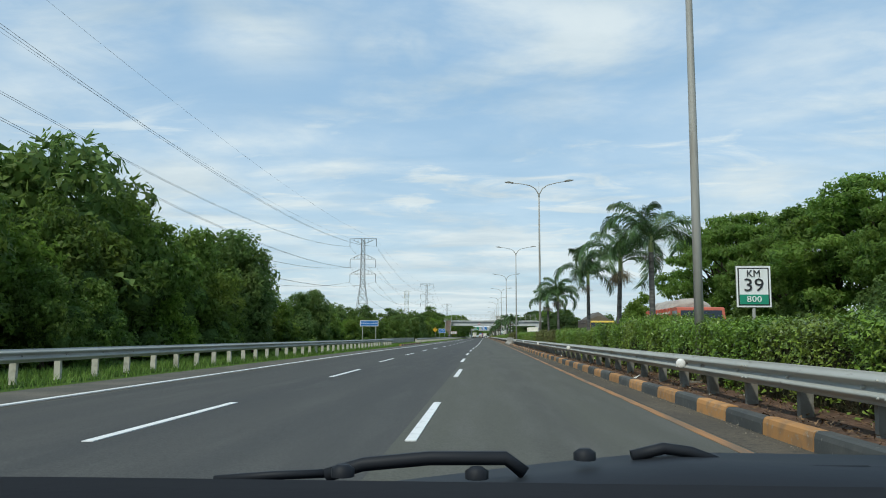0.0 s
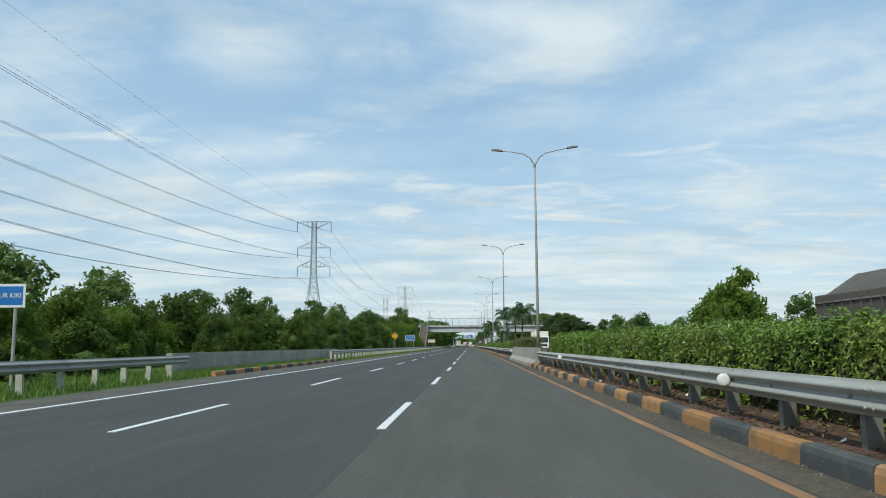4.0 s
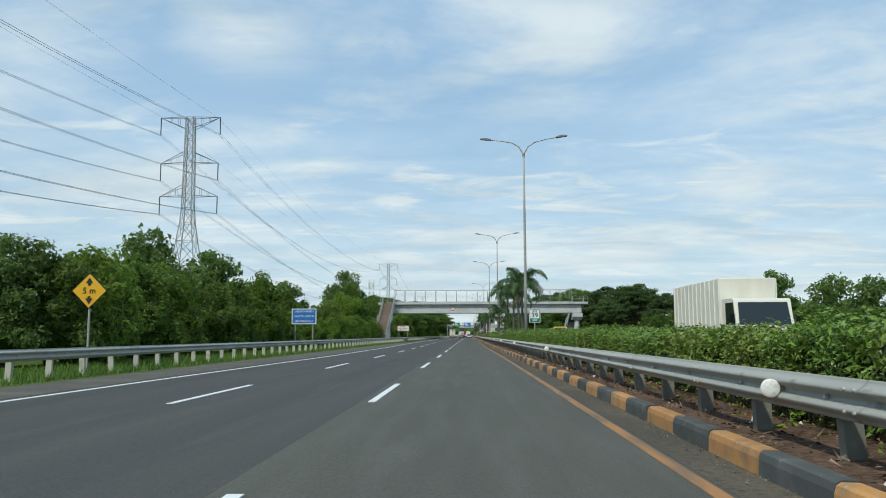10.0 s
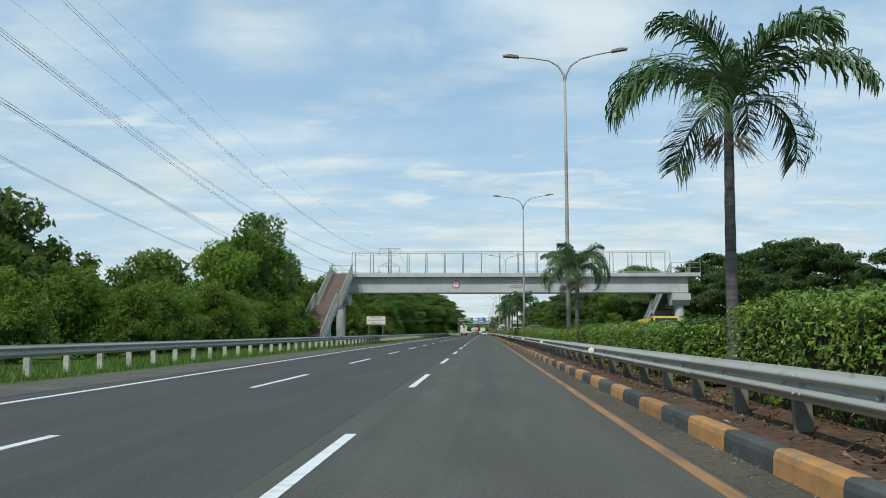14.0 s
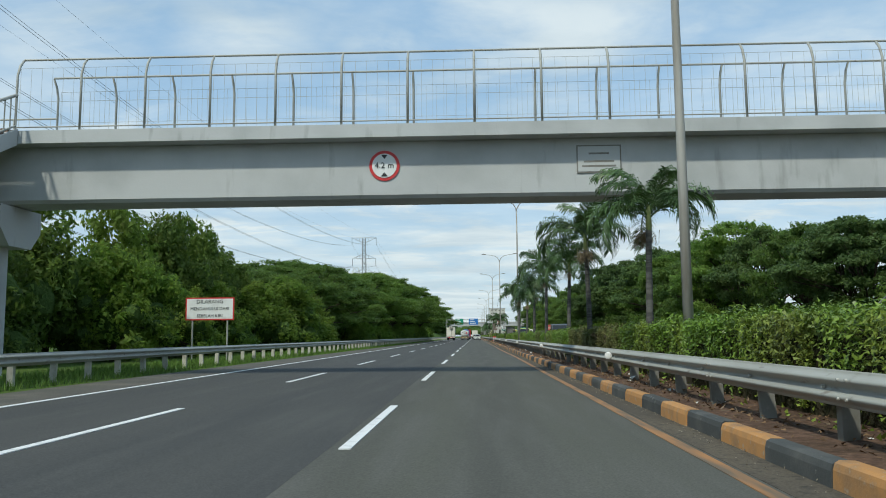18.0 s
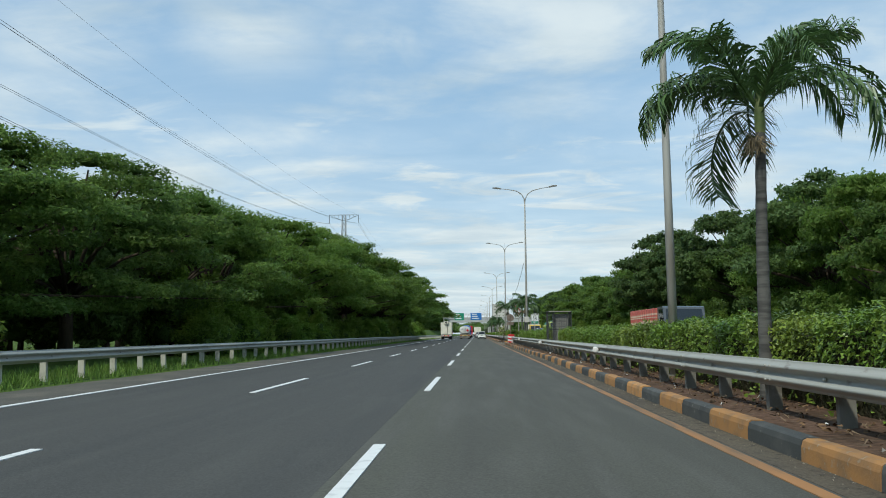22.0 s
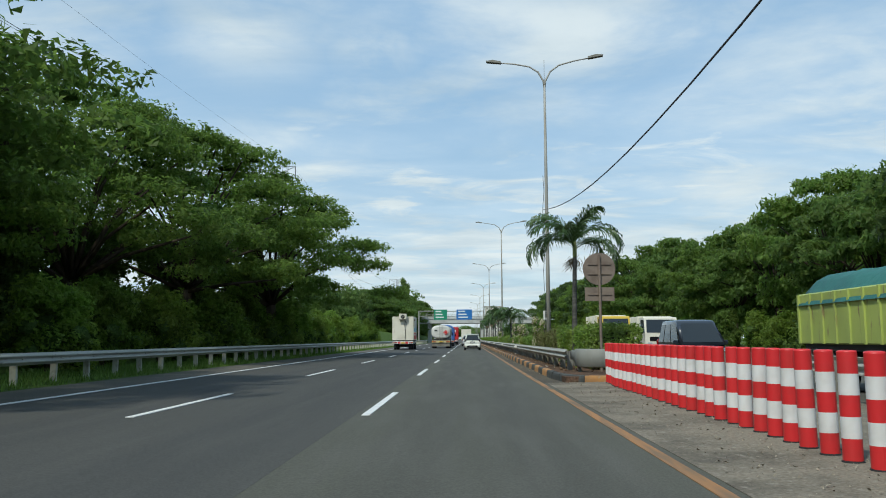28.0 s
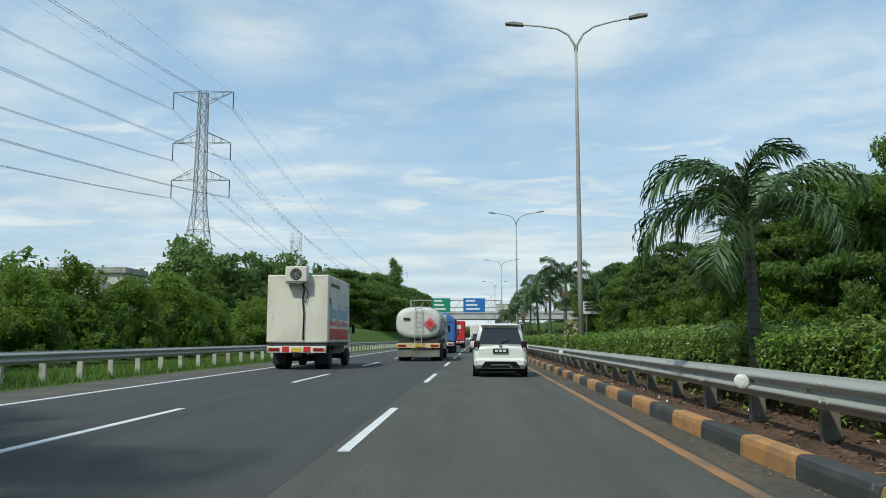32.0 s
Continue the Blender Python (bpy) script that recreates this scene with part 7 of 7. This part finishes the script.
def cargo_truck(name, label, x, y, rz, paint, L, h, cargo, w=2.3, cabpaint=None, tarp=None, shapes=(), ridge=False):
    t = thing(name, label, "truck", x, y, 0, rz, group="trucks on the motorway")
    bd = part("cargo_body", box(bmesh.new(), -w / 2, w / 2, 0, L, 1.05, h, 0.03), cargo, t)
    n = int(L / 0.6)
    for s in (-1, 1):
        for k in range(n + 1):
            yy = 0.04 + (L - 0.08) * k / n
            part("side_rib", box(bmesh.new(), s * (w / 2 + 0.02) - 0.02, s * (w / 2 + 0.02) + 0.02, yy - 0.035, yy + 0.035, 1.06, h - 0.02), cargo, bd)
    for k in range(3):
        xx = -w / 2 + 0.1 + (w - 0.2) * k / 2
        part("rear_rib", box(bmesh.new(), xx - 0.05, xx + 0.05, -0.03, -0.001, 1.06, h - 0.03), cargo, bd)
    for xx, zz, ww, hh, mt in shapes:
        part("print_shape", box(bmesh.new(), xx - ww / 2, xx + ww / 2, -0.045, -0.032, zz, zz + hh), mt, bd)
    if tarp:
        bm = bmesh.new()
        rows_ = []
        ny = 12
        for j in range(ny + 1):
            yy = -0.05 + (L + 0.1) * j / ny
            r = []
            for i in range(9):
                f = i / 8 * 2 - 1
                lump = 0.10 * noise.noise(Vector((f * 2.1, yy * 1.1, x)))
                edge = 0.55 if j in (0, ny) else 1.0
                r.append(bm.verts.new((f * (w / 2 + 0.05), yy, h - 0.12 + ((1 - abs(f) ** (1.05 if ridge else 3.0)) * (0.8 if ridge else 0.62) + lump * (0.3 if ridge else 1.0)) * edge if abs(f) < 0.99 else h - 0.28)))
            rows_.append(r)
        for a, b in zip(rows_, rows_[1:]):
            for i in range(8):
                bm.faces.new((a[i], a[i + 1], b[i + 1], b[i])).smooth = True
        bm.faces.new(rows_[0][::-1]); bm.faces.new(rows_[-1])
        tp = part("tarpaulin", bm, tarp, t, "rumpled tarpaulin tied over the load")
    part("underframe", box(bmesh.new(), -w / 2 + 0.1, w / 2 - 0.1, 0.05, L, 0.93, 1.045), "chassis", t)
    tail_bar(t, w - 0.1, 0.66)
    frame_of(t, L + 1.3, w, 0.68, 0.44, ((1.3, True), (L + 0.9, False)))
    cab_of(t, w - 0.1, L + 0.15, 1.7, 2.6, cabpaint or paint)
    return t


# traffic ahead, as it stands at the end of the drive
car("people_carrier", "white compact people carrier with dark glass on the inner lane", 2.15, 519.5, 0, "white_paint", 4.27, 1.72, 1.68, lamp="smoked")
refrigerated_truck(-5.55, 524.8)
tanker(-1.7, 536.5)
car("people_carrier", "silver people carrier with a chrome strip between trucks", 1.6, 566, 0, "silver_paint", 4.4, 1.73, 1.70)
cargo_truck("cargo_truck", "blue covered truck in the slow queue", -1.6, 560, 0, "blue_truck", 6.0, 2.9, "blue_truck", tarp="blue_truck")
cargo_truck("box_truck", "red box truck with a white emblem on its doors", -1.4, 600, 0, "red_paint", 5.5, 3.6, "red_paint", shapes=((-0.45, 2.55, 0.45, 0.5, "sign_white"), (0.0, 2.55, 0.35, 0.5, "sign_white"), (0.45, 2.55, 0.4, 0.5, "sign_white"), (0, 2.1, 1.1, 0.08, "sign_white"), (0, 1.85, 0.8, 0.08, "sign_white")))
cargo_truck("cargo_truck", "white box truck far ahead in the queue", 1.4, 628, 0, "box_white", 6.0, 3.5, "box_white")
car("people_carrier", "white car far ahead in the inner lane", 1.9, 590, 0, "white_paint", 4.3, 1.72, 1.66)
# oncoming traffic
cargo_truck("tipper_truck", "red tipper truck under a grey tarpaulin, oncoming", 11.0, 46.5, 180, "orange_red", 5.2, 2.6, "orange_red", tarp="tarp_grey")
car("people_carrier", "dark grey car on the oncoming carriageway", 10.7, 34.5, 180, "grey_paint", 4.4, 1.75, 1.62)
cargo_truck("cargo_truck", "truck under a ridged dark tarpaulin, oncoming", 13.6, 93, 180, "rust", 6.0, 2.75, "tarp_dark", tarp="tarp_dark", ridge=True)
cargo_truck("cargo_truck", "yellow-cabbed truck under a ridged dark tarpaulin, oncoming", 11.2, 80, 180, "yellow_truck", 6.0, 2.75, "tarp_dark", cabpaint="yellow_truck", tarp="tarp_dark", ridge=True)
car("people_carrier", "dark blue people carrier, oncoming behind the barrier", 10.9, 131.0, 180, "dark_paint", 4.5, 1.78, 1.75)
car("people_carrier", "dark grey car, oncoming behind the barrier", 14.2, 146.0, 180, "grey_paint", 4.4, 1.74, 1.62)
car("people_carrier", "dark car, oncoming in the outer lane", 14.3, 125.0, 180, "dark_paint", 4.2, 1.70, 1.5)
cargo_truck("box_truck", "white box truck on the oncoming carriageway", 13.2, 208.5, 180, "box_white", 7.0, 3.5, "box_white")
cargo_truck("tipper_truck", "yellow truck on the oncoming carriageway", 17.5, 311, 180, "yellow_truck", 5.0, 2.4, "yellow_truck")
cargo_truck("cargo_truck", "orange striped truck on the oncoming carriageway", 12.2, 404.5, 180, "orange_red", 7.0, 2.55, "stripe_tarp", cabpaint="grey_paint")
cargo_truck("tipper_truck", "lime green truck under a teal tarpaulin, oncoming", 10.9, 456.6, 180, "lime_truck", 6.4, 2.25, "lime_truck", tarp="tarp_green")
car("van", "black van on the oncoming carriageway", 10.7, 471.5, 180, "dark_paint", 4.9, 1.9, 1.92)
cargo_truck("cargo_truck", "small yellow truck with a white canopy, oncoming", 11.0, 493, 180, "yellow_truck", 4.2, 2.7, "box_white", w=1.9, cabpaint="yellow_truck")
cargo_truck("cargo_truck", "white truck on the oncoming carriageway", 14.6, 500, 180, "box_white", 8.0, 2.7, "box_white")

car("people_carrier", "grey car, oncoming behind the hedge", 11.0, 527, 180, "silver_paint", 4.4, 1.75, 1.7)
car("people_carrier", "dark blue car, oncoming behind the hedge", 11.0, 566, 180, "dark_paint", 4.4, 1.75, 1.6)

# ---- distance ----


def apartment_block(x, y, w, d, floors, label):
    t = thing("apartment_block", label, "building", x, y, 0, group="far apartment blocks")
    h = floors * 3.1
    part("wall", box(bmesh.new(), -w / 2, w / 2, 0, d, 0, h), "house_wall", t)
    part("roof", box(bmesh.new(), -w / 2 - 0.4, w / 2 + 0.4, -0.4, d + 0.4, h + 0.004, h + 0.7), "concrete", t)
    n = int(w / 4)
    wm = mesh("window", box(bmesh.new(), -0.6, 0.6, -0.06, 0.05, 0, 1.1), "galv_post")
    for f in range(floors):
        for k in range(n):
            o = new("window", wm); o.parent = t
            o.location = (-w / 2 + w * (k + 0.5) / n, 0, f * 3.1 + 0.9)


apartment_block(27, 1180, 17, 14, 10, "white apartment block far ahead above the road")
apartment_block(-47, 590, 9, 6, 3, "pale building half hidden behind the trees")


def mast(x, y, h):
    t = thing("radio_mast", "grey and white lattice radio mast behind the trees", "mast", x, y, 0)
    n = 13
    for k in range(n):
        z0, z1 = h * k / n, h * (k + 1) / n
        a, b = 2.7 * (1 - 0.3 * k / n), 2.7 * (1 - 0.3 * (k + 1) / n)
        bm = bmesh.new()
        A = [(-a, -a, z0), (a, -a, z0), (a, a, z0), (-a, a, z0)]
        B = [(-b, -b, z1), (b, -b, z1), (b, b, z1), (-b, b, z1)]
        for i in range(4):
            j = (i + 1) % 4
            tube(bm, A[i], B[i], 0.12, 0.12, 4, False); tube(bm, A[i], B[j], 0.07, 0.07, 4, False); tube(bm, A[j], B[i], 0.07, 0.07, 4, False); tube(bm, B[i], B[j], 0.07, 0.07, 4, False)
        part("mast_section", bm, "galv" if k % 2 else "sign_white", t)
    for z in (h * 0.86, h * 0.93):
        for s in (-1, 1):
            part("antenna", tube(bmesh.new(), (s * 2.4, -1.6, z - 1.5), (s * 2.4, -1.6, z + 1.5), 0.5, 0.5, 8), "sign_white", t)


mast(-84, 860, 51)
# dark pointed tree
q = np.random.default_rng(5)
cl = [(0.5 * math.sin(i * 2.1), 0.5 * math.cos(i * 1.7), 3 + 1.5 * i, 3.6 - 0.33 * i, 3.4 - 0.33 * i, 1.2) for i in range(9)]
p, face = clump_points(q, cl, 16)
t = thing("conifer", "dark pointed evergreen tree above the roadside bushes", "tree", -16.8, 668, 3.0)
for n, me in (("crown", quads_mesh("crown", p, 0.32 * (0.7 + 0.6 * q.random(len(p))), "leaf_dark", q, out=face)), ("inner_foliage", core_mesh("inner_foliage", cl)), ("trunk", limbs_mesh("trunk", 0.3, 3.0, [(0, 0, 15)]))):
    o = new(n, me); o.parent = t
far_woods("far_woods", -160, 190, 1400, 1560, 60, 10, 18, 9)


# ---- loose cover ----
def blades(name, x0, x1, y0, y1, per_m, size, material, label, cat, zfun, seed):
    q = np.random.default_rng(seed)
    n = int((y1 - y0) * per_m)
    x = q.uniform(x0, x1, n); y = q.uniform(y0, y1, n)
    a = q.random(n) * 2 * math.pi
    h = size * (0.5 + q.random(n))
    base = np.stack([x, y, zfun(x)], 1)
    w = np.stack([np.cos(a), np.sin(a), 0 * a], 1) * 0.018
    lean = np.stack([q.normal(size=n) * 0.35, q.normal(size=n) * 0.35, np.ones(n)], 1) * h[:, None]
    v = np.stack([base - w, base + w, base + lean], 1).reshape(-1, 3)
    me = bpy.data.meshes.new(name)
    me.vertices.add(len(v)); me.vertices.foreach_set("co", v.astype(np.float32).ravel())
    me.loops.add(3 * n); me.loops.foreach_set("vertex_index", np.arange(3 * n, dtype=np.int32))
    me.polygons.add(n); me.polygons.foreach_set("loop_start", (np.arange(n) * 3).astype(np.int32))
    me.update(calc_edges=True)
    me.materials.append(M[material])
    return tagged(new(name, me), label, cat, "", "stuff")


def verge_z(x):
    return np.where(x > -10.6, -0.03, 0.02 + (-10.6 - x) * 0.028)


blades("grass", -12.6, -9.5, -5, 560, 220, 0.20, "grass", "tufted green grass along the guard rail", "grass", verge_z, 1)
q = np.random.default_rng(12)
n = 26000
p = np.stack([q.uniform(4.5, 5.9, n), q.uniform(-5, 560, n), 0.19 + 0.05 * q.random(n)], 1)
p = p[~((p[:, 1] > 438) & (p[:, 1] < 461))]
tagged(new("leaf_litter", quads_mesh("leaf_litter", p, 0.05 * (0.5 + q.random(len(p))), "weed", q, up=2.0)), "dry leaf litter on the bare soil", "litter", "", "stuff")
q = np.random.default_rng(13)
n = 5500
yy = q.uniform(-5, 560, n)
p = np.stack([5.0 + 0.8 * q.random(n) ** 0.6, yy, 0.2 + 0.22 * q.random(n) * (0.5 + 0.5 * np.sin(yy * 0.9)) ** 2], 1)
p = p[~((p[:, 1] > 437) & (p[:, 1] < 463))]
tagged(new("weeds", quads_mesh("weeds", p, 0.075 * (0.5 + q.random(len(p))), "hedge_leaf", q, up=0.6)), "low weeds at the foot of the hedge", "weeds", "", "stuff")


# paper scraps, plastic and broken twigs on the soil and in the gutter
q = np.random.default_rng(21)
n = 420
yy = q.uniform(0, 555, n)
yy = yy[~(((yy > 104) & (yy < 136)) | ((yy > 436) & (yy < 463)))]
kx = np.interp(yy, KERB_Y, KERB_X)
p = np.stack([kx + 0.25 + 0.9 * q.random(len(yy)), yy, 0.205 + 0.02 * q.random(len(yy))], 1)
tagged(new("paper_scraps", quads_mesh("paper_scraps", p, 0.05 + 0.16 * q.random(len(p)) ** 3, "paper_scrap", q, up=1.2, aspect=1.3)), "pale paper and plastic scraps on the median soil", "litter", "", "stuff")
n = 3600
yy = q.uniform(0, 555, n)
yy = yy[~(((yy > 104) & (yy < 136)) | ((yy > 436) & (yy < 463)))]
kx = np.interp(yy, KERB_Y, KERB_X)
p = np.stack([kx + 0.25 + 1.1 * q.random(len(yy)), yy, 0.20 + 0.06 * q.random(len(yy))], 1)
tagged(new("dry_twigs", quads_mesh("dry_twigs", p, 0.018 + 0.02 * q.random(len(p)), "dry_twig", q, up=0.8, aspect=8.0)), "broken dry twigs on the median soil", "litter", "", "stuff")
n = 9000
yy = q.uniform(0, 555, n)
yy = yy[~(((yy > 104) & (yy < 134)) | ((yy > 436) & (yy < 463)))]
kx = np.interp(yy, KERB_Y, KERB_X)
p = np.stack([kx - 0.24 * q.random(len(yy)) ** 2.5, yy, 0.016 + 0.006 * q.random(len(yy))], 1)
tagged(new("gutter_grit", quads_mesh("gutter_grit", p, 0.012 + 0.022 * q.random(len(p)) ** 2, "grit", q, up=1.0, aspect=1.2)), "pale grit gathered at the foot of the kerb", "grit", "", "stuff")
n = 2600
p = np.stack([3.85 + 1.6 * q.random(n) ** 0.8, 439 + 19.3 * q.random(n), np.full(n, 0.045)], 1)
p[:, 2] = np.interp(p[:, 0], (3.72, 4.3, 5.2), (0.013, 0.02, 0.049))
tagged(new("grit", quads_mesh("grit", p, 0.010 + 0.045 * q.random(n) ** 4, "grit", q, up=1.0, aspect=1.3)), "loose grit and small stones on the worn paving", "grit", "", "stuff")


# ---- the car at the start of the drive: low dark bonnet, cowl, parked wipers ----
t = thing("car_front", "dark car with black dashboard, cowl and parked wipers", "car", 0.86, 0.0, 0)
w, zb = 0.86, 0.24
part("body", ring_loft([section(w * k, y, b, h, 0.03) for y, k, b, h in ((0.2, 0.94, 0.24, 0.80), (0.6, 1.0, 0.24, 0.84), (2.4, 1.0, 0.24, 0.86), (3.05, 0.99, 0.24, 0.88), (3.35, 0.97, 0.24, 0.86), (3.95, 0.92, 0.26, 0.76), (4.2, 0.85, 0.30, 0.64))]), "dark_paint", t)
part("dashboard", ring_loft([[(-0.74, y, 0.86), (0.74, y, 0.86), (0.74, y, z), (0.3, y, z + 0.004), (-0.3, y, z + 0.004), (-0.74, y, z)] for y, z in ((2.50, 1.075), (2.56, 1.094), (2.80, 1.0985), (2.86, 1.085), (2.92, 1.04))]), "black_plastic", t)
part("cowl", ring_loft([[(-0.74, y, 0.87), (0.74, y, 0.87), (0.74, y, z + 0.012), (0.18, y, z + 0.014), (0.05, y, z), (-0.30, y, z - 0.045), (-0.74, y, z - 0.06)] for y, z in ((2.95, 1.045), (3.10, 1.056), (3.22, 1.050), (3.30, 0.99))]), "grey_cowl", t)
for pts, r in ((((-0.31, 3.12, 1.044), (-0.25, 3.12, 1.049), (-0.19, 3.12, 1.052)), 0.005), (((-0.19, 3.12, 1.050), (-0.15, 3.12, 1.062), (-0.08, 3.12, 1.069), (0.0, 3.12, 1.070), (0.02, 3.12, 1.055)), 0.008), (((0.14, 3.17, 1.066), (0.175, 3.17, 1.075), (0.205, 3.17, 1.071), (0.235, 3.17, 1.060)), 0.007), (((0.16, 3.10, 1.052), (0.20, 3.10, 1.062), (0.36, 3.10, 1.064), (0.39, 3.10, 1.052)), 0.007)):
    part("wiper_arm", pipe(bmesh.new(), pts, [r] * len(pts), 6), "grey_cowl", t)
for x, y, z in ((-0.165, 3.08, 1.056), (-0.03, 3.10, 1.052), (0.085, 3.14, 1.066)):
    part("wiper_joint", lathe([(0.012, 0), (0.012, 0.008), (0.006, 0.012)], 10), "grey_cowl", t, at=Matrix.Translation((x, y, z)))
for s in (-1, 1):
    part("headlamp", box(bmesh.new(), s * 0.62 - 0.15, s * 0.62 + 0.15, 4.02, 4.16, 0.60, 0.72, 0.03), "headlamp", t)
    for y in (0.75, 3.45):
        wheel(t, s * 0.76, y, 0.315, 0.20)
